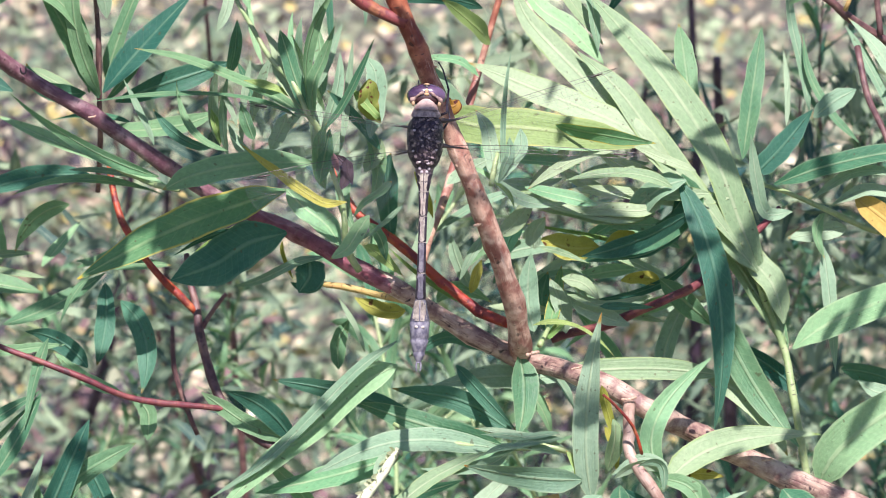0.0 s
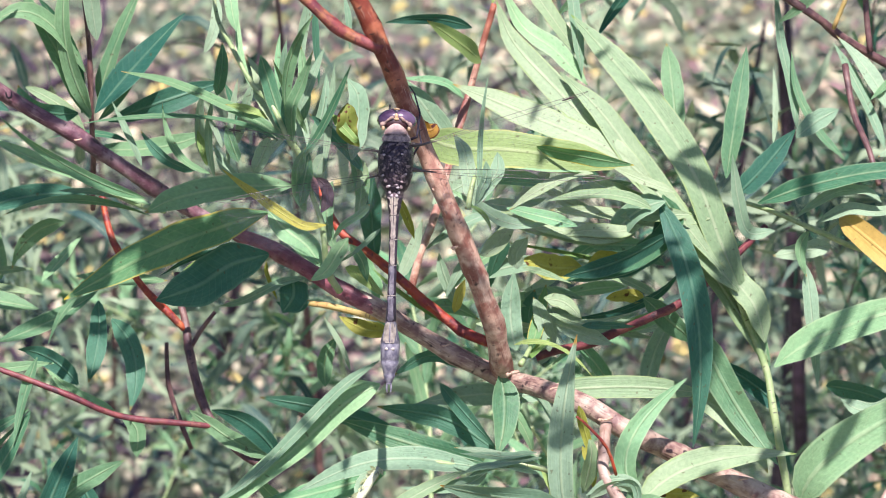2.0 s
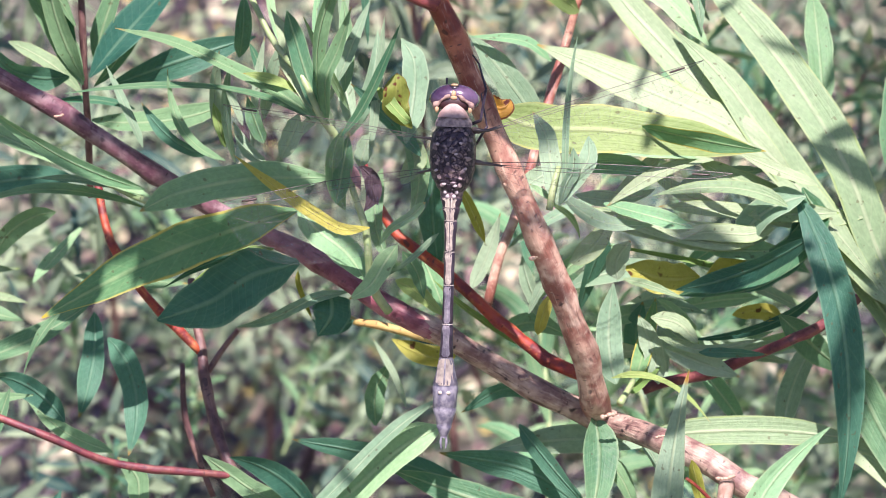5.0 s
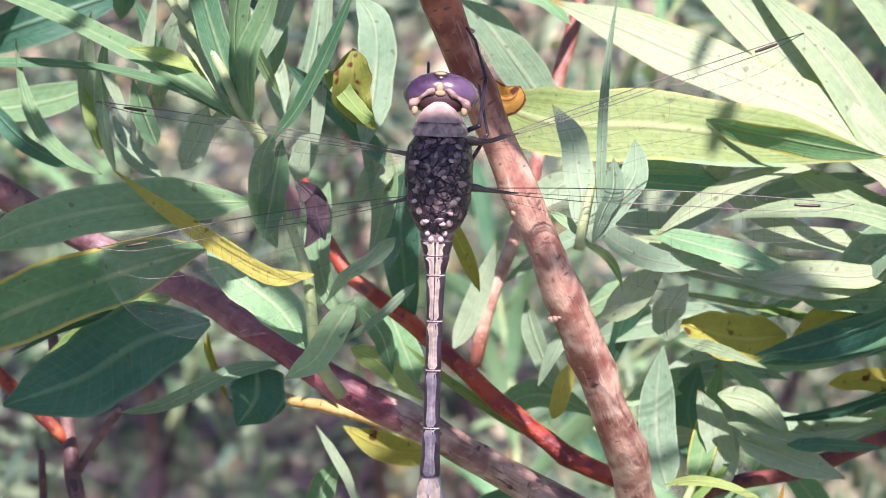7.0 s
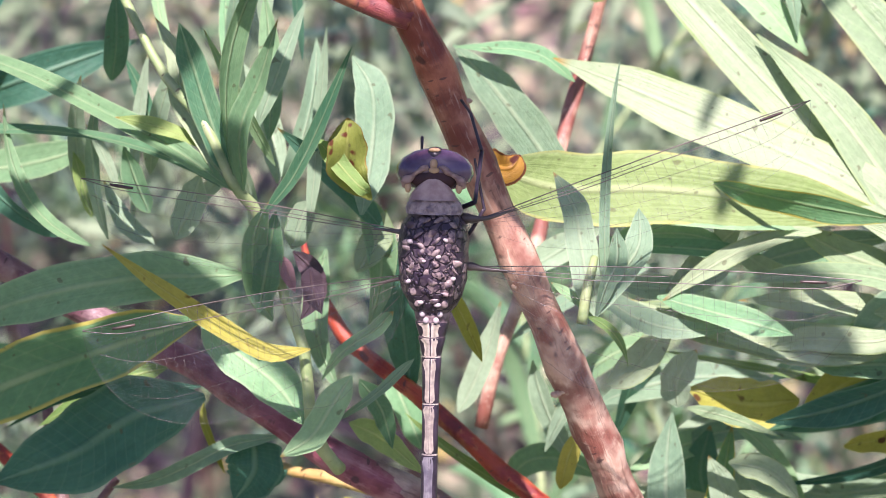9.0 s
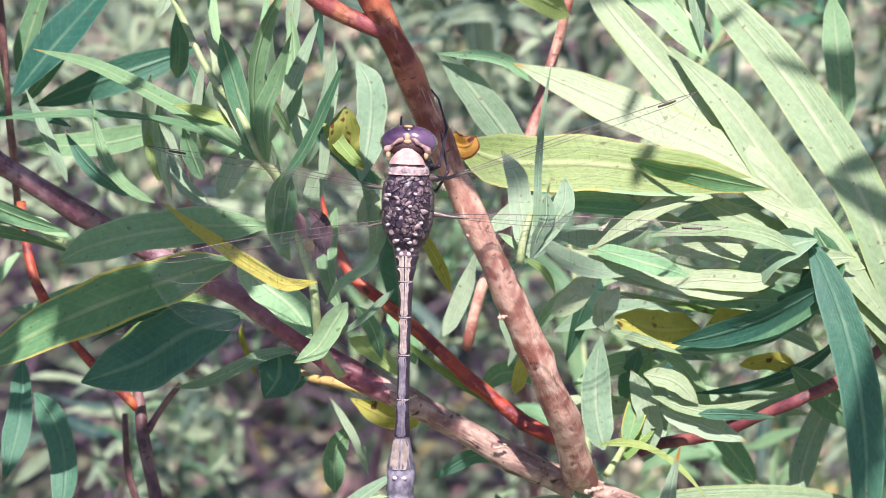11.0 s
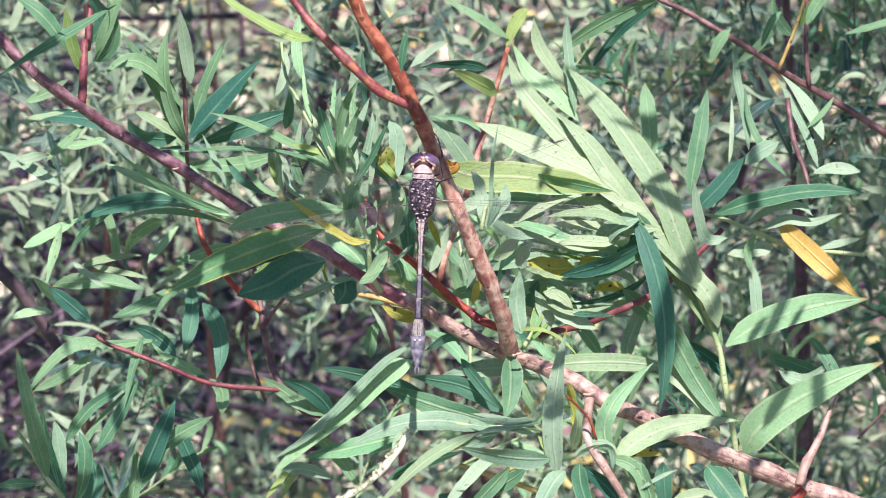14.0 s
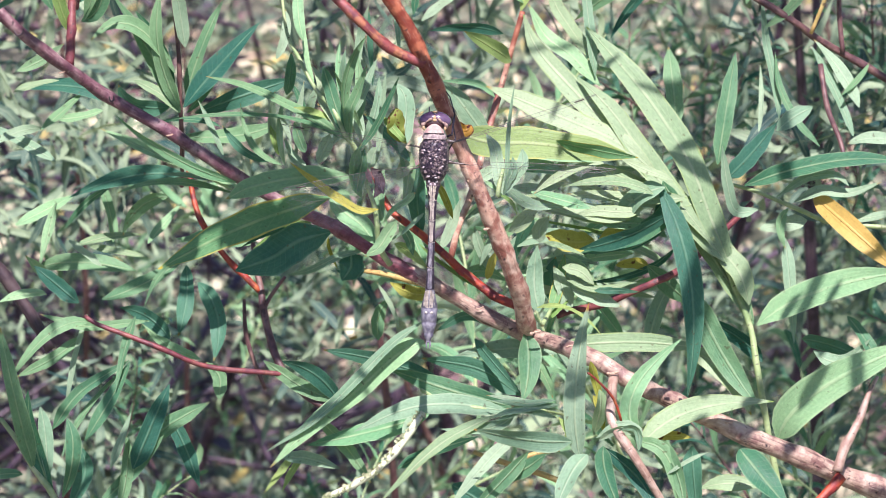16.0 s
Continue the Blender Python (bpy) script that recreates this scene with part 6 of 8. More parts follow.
limb("brown_twig", far, BARK_BROWN, ((0.0832, 0.0783, 0.9129), (0.0846, 0.0710, 0.9048), (0.0872, 0.0642, 0.8992), (0.0889, 0.0593, 0.8934)), (0.00064, 0.00063, 0.00057, 0.00050), (), 404, "")
fy = limb("yellow_twig", far, TWIG_YELLOW, ((0.0811, 0.0833, 0.9190), (0.0843, 0.0828, 0.9274), (0.0868, 0.0823, 0.9357), (0.0881, 0.0823, 0.9411)), (0.00045, 0.00045, 0.00038, 0.00032), (), 405, "")
limb("brown_twig", far, BARK_BROWN, ((0.0885, 0.0882, 0.9135), (0.0876, 0.0898, 0.9227), (0.0878, 0.0914, 0.9319), (0.0875, 0.0926, 0.9384)), (0.00058, 0.00058, 0.00051, 0.00045), (), 406, "")
leaf(fr, PALE, (0.0917, 0.0710, 0.9048), (0.0817, 0.0831, 0.9177), (0.0013, -0.0000, -0.0000), 0.0031, -20)
leaf(fr, GREEN, (0.0531, 0.0910, 0.9352), (0.0277, 0.0932, 0.9199), (-0.0020, 0.0001, 0.0003), 0.0037, 20)
leaf(fr, DARK, (0.0517, 0.0954, 0.9326), (0.0356, 0.0971, 0.9147), (-0.0013, 0.0002, 0.0010), 0.0027, 20)
leaf(fr, GREEN, (0.0705, 0.0835, 0.9202), (0.0796, 0.0858, 0.9333), (0.0033, 0.0000, 0.0000), 0.0024, -20)
leaf(fr, PALE, (0.0905, 0.0699, 0.8983), (0.0811, 0.0828, 0.9164), (0.0007, -0.0000, -0.0000), 0.0024, -20)
leaf(fr, GREEN, (0.0878, 0.0715, 0.9074), (0.0943, 0.0821, 0.9125), (0.0006, -0.0000, -0.0000), 0.0014, -20)
leaf(fy, LIME, (0.0862, 0.0833, 0.9300), (0.0914, 0.0849, 0.9391), (0.0000, -0.0001, -0.0006), 0.0026, -20)
leaf(fy, GREEN, (0.0843, 0.0828, 0.9274), (0.0796, 0.0844, 0.9364), (-0.0010, -0.0001, -0.0007), 0.0029, 20)

# dark old limb at the left
limb_dark = thing("old_limb", "dark shaded limb of the shrub", "branch")
limb("stem", limb_dark, BARK_DARK, ((-0.1112, 0.0752, 0.8731), (-0.1035, 0.0738, 0.8655), (-0.0996, 0.0729, 0.8604), (-0.0952, 0.0717, 0.8534), (-0.0920, 0.0707, 0.8476)), (0.00179, 0.00166, 0.00153, 0.00141, 0.00115), (), 417, "", gnarl=0.08)

# an unseen bough added overhead so that its leaves throw bands of shade on the branch
bough = thing("willow_bough", "unseen leafy bough added above the branch to cast bands of shade", "bough")
leaf(bough, GREEN, (-0.0461, -0.0425, 0.9900), (-0.0424, -0.0408, 1.0002), (0, 0, 0.001), 0.0022, 0, toward=SUN_TUPLE, rows=6)
leaf(bough, GREEN, (-0.0378, -0.0502, 1.0033), (-0.0349, -0.0484, 1.0137), (0, 0, 0.001), 0.0018, 0, toward=SUN_TUPLE, rows=6)
leaf(bough, GREEN, (-0.0296, -0.0572, 1.0151), (-0.0277, -0.0554, 1.0257), (0, 0, 0.001), 0.0020, 0, toward=SUN_TUPLE, rows=6)
leaf(bough, GREEN, (-0.0227, -0.0639, 1.0286), (-0.0178, -0.0625, 1.0369), (0, 0, 0.001), 0.0018, 0, toward=SUN_TUPLE, rows=6)
leaf(bough, GREEN, (-0.0249, -0.0754, 1.0481), (-0.0237, -0.0742, 1.0551), (0, 0, 0.001), 0.0014, 0, toward=SUN_TUPLE, rows=6)
leaf(bough, GREEN, (-0.0180, -0.0509, 1.0086), (-0.0155, -0.0498, 1.0153), (0, 0, 0.001), 0.0013, 0, toward=SUN_TUPLE, rows=6)
leaf(bough, GREEN, (0.0603, -0.0308, 1.0194), (0.0719, -0.0301, 1.0235), (0, 0, 0.001), 0.0023, 0, toward=SUN_TUPLE, rows=6)
leaf(bough, GREEN, (0.0688, -0.0404, 1.0109), (0.0789, -0.0396, 1.0156), (0, 0, 0.001), 0.0020, 0, toward=SUN_TUPLE, rows=6)
leaf(bough, GREEN, (0.0372, -0.0509, 1.0415), (0.0406, -0.0493, 1.0506), (0, 0, 0.001), 0.0020, 0, toward=SUN_TUPLE, rows=6)
leaf(bough, GREEN, (0.0362, -0.0468, 1.0554), (0.0392, -0.0454, 1.0634), (0, 0, 0.001), 0.0014, 0, toward=SUN_TUPLE, rows=6)
leaf(bough, GREEN, (0.0588, -0.0425, 0.9737), (0.0669, -0.0420, 0.9766), (0, 0, 0.001), 0.0025, 0, toward=SUN_TUPLE, rows=6)
leaf(bough, GREEN, (0.0842, -0.0381, 0.9838), (0.0891, -0.0366, 0.9922), (0, 0, 0.001), 0.0021, 0, toward=SUN_TUPLE, rows=6)
leaf(bough, GREEN, (0.0946, -0.0459, 0.9964), (0.0988, -0.0444, 1.0052), (0, 0, 0.001), 0.0017, 0, toward=SUN_TUPLE, rows=6)
leaf(bough, GREEN, (0.0779, -0.0747, 0.9894), (0.0812, -0.0732, 0.9984), (0, 0, 0.001), 0.0036, 0, toward=SUN_TUPLE, rows=6)
leaf(bough, GREEN, (0.0670, -0.0879, 0.9991), (0.0719, -0.0865, 1.0073), (0, 0, 0.001), 0.0017, 0, toward=SUN_TUPLE, rows=6)
leaf(bough, GREEN, (0.0363, -0.0620, 0.9795), (0.0447, -0.0620, 0.9795), (0, 0, 0.001), 0.0036, 0, toward=SUN_TUPLE, rows=6)
leaf(bough, GREEN, (0.0369, -0.0709, 0.9746), (0.0440, -0.0707, 0.9759), (0, 0, 0.001), 0.0025, 0, toward=SUN_TUPLE, rows=6)
leaf(bough, GREEN, (-0.0781, -0.0595, 1.0573), (-0.0734, -0.0586, 1.0628), (0, 0, 0.001), 0.0036, 0, toward=SUN_TUPLE, rows=6)
leaf(bough, GREEN, (-0.0584, -0.0534, 1.0495), (-0.0535, -0.0522, 1.0563), (0, 0, 0.001), 0.0031, 0, toward=SUN_TUPLE, rows=6)
leaf(bough, GREEN, (-0.0444, -0.0591, 1.0519), (-0.0389, -0.0580, 1.0583), (0, 0, 0.001), 0.0051, 0, toward=SUN_TUPLE, rows=6)
leaf(bough, GREEN, (-0.0154, -0.0352, 0.9929), (-0.0111, -0.0339, 1.0002), (0, 0, 0.001), 0.0057, 0, toward=SUN_TUPLE, rows=6)
leaf(bough, GREEN, (0.0012, -0.0514, 0.9965), (0.0048, -0.0504, 1.0027), (0, 0, 0.001), 0.0021, 0, toward=SUN_TUPLE, rows=6)
leaf(bough, GREEN, (0.0117, -0.0549, 1.0008), (0.0154, -0.0538, 1.0070), (0, 0, 0.001), 0.0023, 0, toward=SUN_TUPLE, rows=6)
leaf(bough, GREEN, (0.0370, -0.0660, 1.0004), (0.0413, -0.0647, 1.0076), (0, 0, 0.001), 0.0020, 0, toward=SUN_TUPLE, rows=6)
leaf(bough, GREEN, (0.0563, -0.0785, 1.0025), (0.0606, -0.0773, 1.0097), (0, 0, 0.001), 0.0015, 0, toward=SUN_TUPLE, rows=6)
leaf(bough, GREEN, (0.0650, -0.0507, 0.9549), (0.0693, -0.0494, 0.9621), (0, 0, 0.001), 0.0025, 0, toward=SUN_TUPLE, rows=6)
leaf(bough, GREEN, (0.0758, -0.0559, 0.9600), (0.0800, -0.0547, 0.9673), (0, 0, 0.001), 0.0018, 0, toward=SUN_TUPLE, rows=6)
leaf(bough, GREEN, (0.0853, -0.0610, 0.9660), (0.0896, -0.0597, 0.9733), (0, 0, 0.001), 0.0024, 0, toward=SUN_TUPLE, rows=6)
leaf(bough, GREEN, (-0.0183, -0.0624, 0.9873), (-0.0128, -0.0636, 0.9808), (0, 0, 0.001), 0.0016, 0, toward=SUN_TUPLE, rows=6)
leaf(bough, GREEN, (-0.0067, -0.0690, 1.0070), (-0.0024, -0.0703, 0.9998), (0, 0, 0.001), 0.0016, 0, toward=SUN_TUPLE, rows=6)
leaf(bough, GREEN, (-0.0014, -0.0473, 0.9518), (0.0001, -0.0459, 0.9600), (0, 0, 0.001), 0.0018, 0, toward=SUN_TUPLE, rows=6)
leaf(bough, GREEN, (0.0880, -0.0470, 0.9665), (0.0951, -0.0455, 0.9748), (0, 0, 0.001), 0.0025, 0, toward=SUN_TUPLE, rows=6)
leaf(bough, GREEN, (0.1147, -0.0660, 1.0381), (0.1170, -0.0502, 1.0634), (0, 0, 0.001), 0.0033, 0, toward=SUN_TUPLE, rows=6)
leaf(bough, GREEN, (-0.0577, -0.0647, 1.0909), (-0.0383, -0.0594, 1.0995), (0, 0, 0.001), 0.0027, 0, toward=SUN_TUPLE, rows=6)
leaf(bough, GREEN, (-0.0697, -0.0429, 1.0322), (-0.0389, -0.0482, 1.0237), (0, 0, 0.001), 0.0031, 0, toward=SUN_TUPLE, rows=6)
leaf(bough, GREEN, (0.0917, -0.0657, 1.0676), (0.0893, -0.0519, 1.0897), (0, 0, 0.001), 0.0034, 0, toward=SUN_TUPLE, rows=6)
leaf(bough, GREEN, (-0.0559, -0.0576, 1.0602), (-0.0383, -0.0445, 1.0812), (0, 0, 0.001), 0.0022, 0, toward=SUN_TUPLE, rows=6)
leaf(bough, GREEN, (-0.0686, -0.0619, 0.9738), (-0.0441, -0.0617, 0.9742), (0, 0, 0.001), 0.0027, 0, toward=SUN_TUPLE, rows=6)
leaf(bough, GREEN, (0.0789, -0.0734, 0.9984), (0.0905, -0.0602, 1.0194), (0, 0, 0.001), 0.0034, 0, toward=SUN_TUPLE, rows=6)
leaf(bough, GREEN, (-0.0187, -0.0647, 1.0529), (-0.0017, -0.0550, 1.0685), (0, 0, 0.001), 0.0032, 0, toward=SUN_TUPLE, rows=6)
leaf(bough, GREEN, (-0.0836, -0.0895, 1.0434), (-0.0634, -0.0747, 1.0670), (0, 0, 0.001), 0.0024, 0, toward=SUN_TUPLE, rows=6)
leaf(bough, GREEN, (0.1063, -0.0901, 1.0300), (0.1055, -0.0795, 1.0470), (0, 0, 0.001), 0.0033, 0, toward=SUN_TUPLE, rows=6)
leaf(bough, GREEN, (-0.0389, -0.0497, 1.0074), (-0.0123, -0.0533, 1.0015), (0, 0, 0.001), 0.0032, 0, toward=SUN_TUPLE, rows=6)
leaf(bough, GREEN, (-0.0700, -0.0791, 1.0306), (-0.0780, -0.0625, 1.0572), (0, 0, 0.001), 0.0025, 0, toward=SUN_TUPLE, rows=6)
leaf(bough, GREEN, (0.0916, -0.0634, 1.0965), (0.0921, -0.0529, 1.1134), (0, 0, 0.001), 0.0027, 0, toward=SUN_TUPLE, rows=6)
leaf(bough, GREEN, (-0.0907, -0.0452, 1.0093), (-0.0898, -0.0276, 1.0375), (0, 0, 0.001), 0.0032, 0, toward=SUN_TUPLE, rows=6)
leaf(bough, GREEN, (-0.0859, -0.0671, 1.0037), (-0.0672, -0.0708, 0.9979), (0, 0, 0.001), 0.0025, 0, toward=SUN_TUPLE, rows=6)
leaf(bough, GREEN, (0.0893, -0.0812, 1.0380), (0.1020, -0.0675, 1.0598), (0, 0, 0.001), 0.0028, 0, toward=SUN_TUPLE, rows=6)
leaf(bough, GREEN, (-0.0551, -0.0738, 1.0084), (-0.0335, -0.0748, 1.0069), (0, 0, 0.001), 0.0031, 0, toward=SUN_TUPLE, rows=6)
leaf(bough, GREEN, (-0.0791, -0.0640, 1.0557), (-0.0491, -0.0659, 1.0526), (0, 0, 0.001), 0.0023, 0, toward=SUN_TUPLE, rows=6)
leaf(bough, GREEN, (0.1068, -0.0472, 1.0642), (0.1277, -0.0404, 1.0751), (0, 0, 0.001), 0.0026, 0, toward=SUN_TUPLE, rows=6)
leaf(bough, GREEN, (-0.0337, -0.0545, 1.0053), (-0.0221, -0.0447, 1.0209), (0, 0, 0.001), 0.0028, 0, toward=SUN_TUPLE, rows=6)
leaf(bough, GREEN, (-0.0539, -0.0591, 1.0262), (-0.0186, -0.0583, 1.0275), (0, 0, 0.001), 0.0030, 0, toward=SUN_TUPLE, rows=6)
leaf(bough, GREEN, (0.0932, -0.0657, 0.9652), (0.1171, -0.0620, 0.9712), (0, 0, 0.001), 0.0026, 0, toward=SUN_TUPLE, rows=6)
leaf(bough, GREEN, (-0.0806, -0.0495, 1.0474), (-0.0530, -0.0429, 1.0580), (0, 0, 0.001), 0.0026, 0, toward=SUN_TUPLE, rows=6)
leaf(bough, GREEN, (-0.0263, -0.0805, 1.0129), (-0.0048, -0.0804, 1.0130), (0, 0, 0.001), 0.0034, 0, toward=SUN_TUPLE, rows=6)
leaf(bough, GREEN, (0.0629, -0.0268, 1.0487), (0.0758, -0.0139, 1.0693), (0, 0, 0.001), 0.0025, 0, toward=SUN_TUPLE, rows=6)
leaf(bough, GREEN, (-0.0867, -0.0678, 0.9546), (-0.0608, -0.0587, 0.9692), (0, 0, 0.001), 0.0025, 0, toward=SUN_TUPLE, rows=6)
leaf(bough, GREEN, (-0.1036, -0.0600, 0.9815), (-0.0704, -0.0668, 0.9706), (0, 0, 0.001), 0.0027, 0, toward=SUN_TUPLE, rows=6)
leaf(bough, GREEN, (0.0919, -0.0420, 1.0057), (0.1203, -0.0359, 1.0154), (0, 0, 0.001), 0.0022, 0, toward=SUN_TUPLE, rows=6)
leaf(bough, GREEN, (-0.0601, -0.0676, 0.9868), (-0.0650, -0.0543, 1.0079), (0, 0, 0.001), 0.0031, 0, toward=SUN_TUPLE, rows=6)
leaf(bough, GREEN, (-0.0715, -0.0423, 1.0668), (-0.0483, -0.0463, 1.0603), (0, 0, 0.001), 0.0024, 0, toward=SUN_TUPLE, rows=6)
leaf(bough, GREEN, (0.0800, -0.0693, 1.0147), (0.1090, -0.0643, 1.0227), (0, 0, 0.001), 0.0033, 0, toward=SUN_TUPLE, rows=6)
leaf(bough, GREEN, (-0.0551, -0.1018, 0.9915), (-0.0571, -0.0840, 1.0200), (0, 0, 0.001), 0.0032, 0, toward=SUN_TUPLE, rows=6)
leaf(bough, GREEN, (-0.0389, -0.0677, 1.0446), (-0.0209, -0.0557, 1.0638), (0, 0, 0.001), 0.0033, 0, toward=SUN_TUPLE, rows=6)
leaf(bough, GREEN, (0.0777, -0.0885, 1.0609), (0.0931, -0.0752, 1.0823), (0, 0, 0.001), 0.0025, 0, toward=SUN_TUPLE, rows=6)
leaf(bough, GREEN, (-0.0915, -0.0445, 1.0152), (-0.0691, -0.0373, 1.0267), (0, 0, 0.001), 0.0032, 0, toward=SUN_TUPLE, rows=6)
leaf(bough, GREEN, (-0.0837, -0.0946, 0.9902), (-0.0778, -0.0812, 1.0117), (0, 0, 0.001), 0.0031, 0, toward=SUN_TUPLE, rows=6)


def shade_blade(base, tip, reach, width, stretch=(0.0, 1.0)):
    """A leaf of the added bough, set towards the sun to shade a strip of the branch below."""
    a, b = Vector(base), Vector(tip)
    a, b = a.lerp(b, stretch[0]) + SUN_WAY * reach, a.lerp(b, stretch[1]) + SUN_WAY * reach
    leaf(bough, GREEN, a, b, (0, 0, 0.0006), width, 0, toward=SUN_TUPLE, roll=8, arch=0.0, widest=0.5)


shade_blade((-0.0232, 0.0233, 0.8939), (-0.0642, 0.0265, 0.8790), 0.14, 0.0080, (0.06, 0.34))
shade_blade((-0.0232, 0.0233, 0.8939), (-0.0642, 0.0265, 0.8790), 0.14, 0.0070, (0.42, 0.60))
shade_blade((-0.0232, 0.0233, 0.8939), (-0.0642, 0.0265, 0.8790), 0.15, 0.0070, (0.72, 0.92))
shade_blade((-0.0220, 0.0243, 0.8896), (-0.0456, 0.0255, 0.8776), 0.13, 0.0100)
shade_blade((-0.0205, 0.0178, 0.9012), (-0.0480, 0.0180, 0.8966), 0.15, 0.0050, (0.35, 0.80))
shade_blade((-0.0340, 0.0389, 0.8892), (-0.0085, 0.0239, 0.8800), 0.17, 0.0044)
shade_blade((0.0060, 0.0328, 0.8755), (-0.0082, 0.0385, 0.8862), 0.13, 0.0056)
shade_blade((0.0128, 0.0310, 0.8705), (0.0172, 0.0298, 0.8690), 0.14, 0.0040)
shade_blade((-0.0720, 0.0339, 0.9153), (-0.0610, 0.0345, 0.9085), 0.16, 0.0036)
shade_blade((-0.0560, 0.0355, 0.9050), (-0.0393, 0.0397, 0.8935), 0.15, 0.0040)
shade_blade((0.0480, 0.0420, 0.9000), (0.0630, 0.0420, 0.8920), 0.14, 0.0032)
shade_blade((0.0320, 0.0500, 0.9120), (0.0390, 0.0500, 0.9240), 0.15, 0.0012)
shade_blade((0.0410, 0.0470, 0.9180), (0.0540, 0.0470, 0.9090), 0.16, 0.0011)
limb("old_wood", branch, BARK, ((0.1156, 0.0318, 0.8203), (0.1836, 0.0598, 0.7883), (0.3461, 0.1880, 0.6563), (0.4435, 0.4986, 0.3541), (0.6200, 0.7500, -0.0200)), (0.00273, 0.00328, 0.00464, 0.00710, 0.00928), (0.2, 0.5, 0.8), 7)
limb("old_wood", fan, STEM_GREEN, ((0.0764, 0.0282, 0.8167), (0.1004, 0.0482, 0.7447), (0.1896, 0.1588, 0.5530), (0.3647, 0.4649, 0.3528), (0.5200, 0.7000, -0.0200)), (0.00093, 0.00111, 0.00158, 0.00241, 0.00316), (0.2, 0.5, 0.8), 7)
limb("old_wood", corner, STEM_GREEN, ((-0.0835, 0.0152, 0.8201), (-0.1075, 0.0232, 0.7441), (-0.1935, 0.1053, 0.5461), (-0.3542, 0.3953, 0.3540), (-0.5000, 0.6000, -0.0200)), (0.00073, 0.00088, 0.00125, 0.00191, 0.00249), (0.2, 0.5, 0.8), 7)
limb("old_wood", limb_dark, BARK_DARK, ((-0.1112, 0.0752, 0.8731), (-0.1752, 0.0992, 0.8491), (-0.3239, 0.2162, 0.7238), (-0.3964, 0.5138, 0.3726), (-0.5500, 0.7500, -0.0200)), (0.00281, 0.00338, 0.00478, 0.00731, 0.00956), (0.2, 0.5, 0.8), 7)
limb("old_wood", far, BARK_BROWN, ((0.1074, 0.0899, 0.9011), (0.1754, 0.1139, 0.8771), (0.3437, 0.2531, 0.7490), (0.4666, 0.6490, 0.3824), (0.6600, 0.9500, -0.0200)), (0.00129, 0.00155, 0.00219, 0.00335, 0.00438), (0.2, 0.5, 0.8), 7)
limb("stem", bough, BARK, ((-0.1006, -0.1937, 1.0697), (-0.0447, -0.1937, 1.0698), (0.0170, -0.1937, 1.0699), (0.0783, -0.1937, 1.0700), (0.1333, -0.1937, 1.0701)), (0.0032, 0.003, 0.0028, 0.0024, 0.002))

# ---- the dragonfly ----
RF = (0.0041, 0.0020, 0.9139), (0.0339, 0.0173, 0.9206)
RH = (0.0038, 0.0021, 0.9094), (0.0384, 0.0014, 0.9081)
LF = (-0.0025, 0.0018, 0.9128), (-0.0330, 0.0096, 0.9158)
LH = (-0.0025, 0.0020, 0.9087), (-0.0322, 0.0004, 0.9040)
LEG1 = ((-0.0016, 0.0060, 0.9145), (-0.0018, 0.0051, 0.9180), (-0.0019, 0.0084, 0.9200))
LEG2 = ((-0.0009, 0.0060, 0.9145), (-0.0012, 0.0047, 0.9182), (-0.0013, 0.0074, 0.9201))
LEG3 = ((0.0010, 0.0043, 0.9138), (0.0036, 0.0036, 0.9150), (0.0040, 0.0090, 0.9182), (0.0030, 0.0100, 0.9216), (0.0022, 0.0094, 0.9230))
LEG4 = ((0.0011, 0.0049, 0.9114), (0.0031, 0.0064, 0.9088), (0.0051, 0.0045, 0.9087), (0.0052, 0.0076, 0.9101), (0.0059, 0.0106, 0.9106))
LEG5 = ((0.0009, 0.0051, 0.9124), (0.0027, 0.0068, 0.9109), (0.0042, 0.0072, 0.9133), (0.0034, 0.0080, 0.9178))
HEAD, TAIL = Vector((0.0001, 0.0027, 0.9183)), Vector((-0.0014, -0.0077, 0.8704))

CHITIN = plain("dragonfly_black", (0.016, 0.012, 0.02), 0.34, (0.05, 0.035, 0.055), 900.0)
CREAM = plain("dragonfly_cream", (0.62, 0.56, 0.46), 0.5, (0.40, 0.34, 0.30), 1500.0)
FUZZ = plain("dragonfly_fuzz", (0.42, 0.34, 0.31), 0.8, (0.22, 0.17, 0.18), 1500.0, relief=2.0)
SCUTE = plain("dragonfly_scute", (0.29, 0.225, 0.21), 0.45, (0.05, 0.033, 0.05), 1300.0, relief=1.0)
PLATE = plain("dragonfly_plate", (0.30, 0.22, 0.22), 0.42, (0.10, 0.065, 0.085), 1100.0, relief=0.8)
TAUPE = plain("dragonfly_taupe", (0.19, 0.137, 0.145), 0.42, (0.035, 0.022, 0.04), 900.0, relief=1.0)
LILAC = plain("dragonfly_lilac", (0.34, 0.32, 0.35), 0.45, (0.17, 0.155, 0.20), 900.0)
HOLLOW = plain("dragonfly_hollow", (0.04, 0.010, 0.012), 0.6, (0.012, 0.004, 0.008), 900.0)
NAPE = plain("dragonfly_nape", (0.46, 0.34, 0.29), 0.6, (0.32, 0.21, 0.19), 900.0)
EYE = plain("dragonfly_eye", (0.05, 0.024, 0.055), 0.2, (0.12, 0.075, 0.135), 420.0, coat=0.7, relief=0.05)
RIDGE = plain("dragonfly_ridge", (0.36, 0.25, 0.20), 0.6, (0.20, 0.12, 0.11), 1500.0)
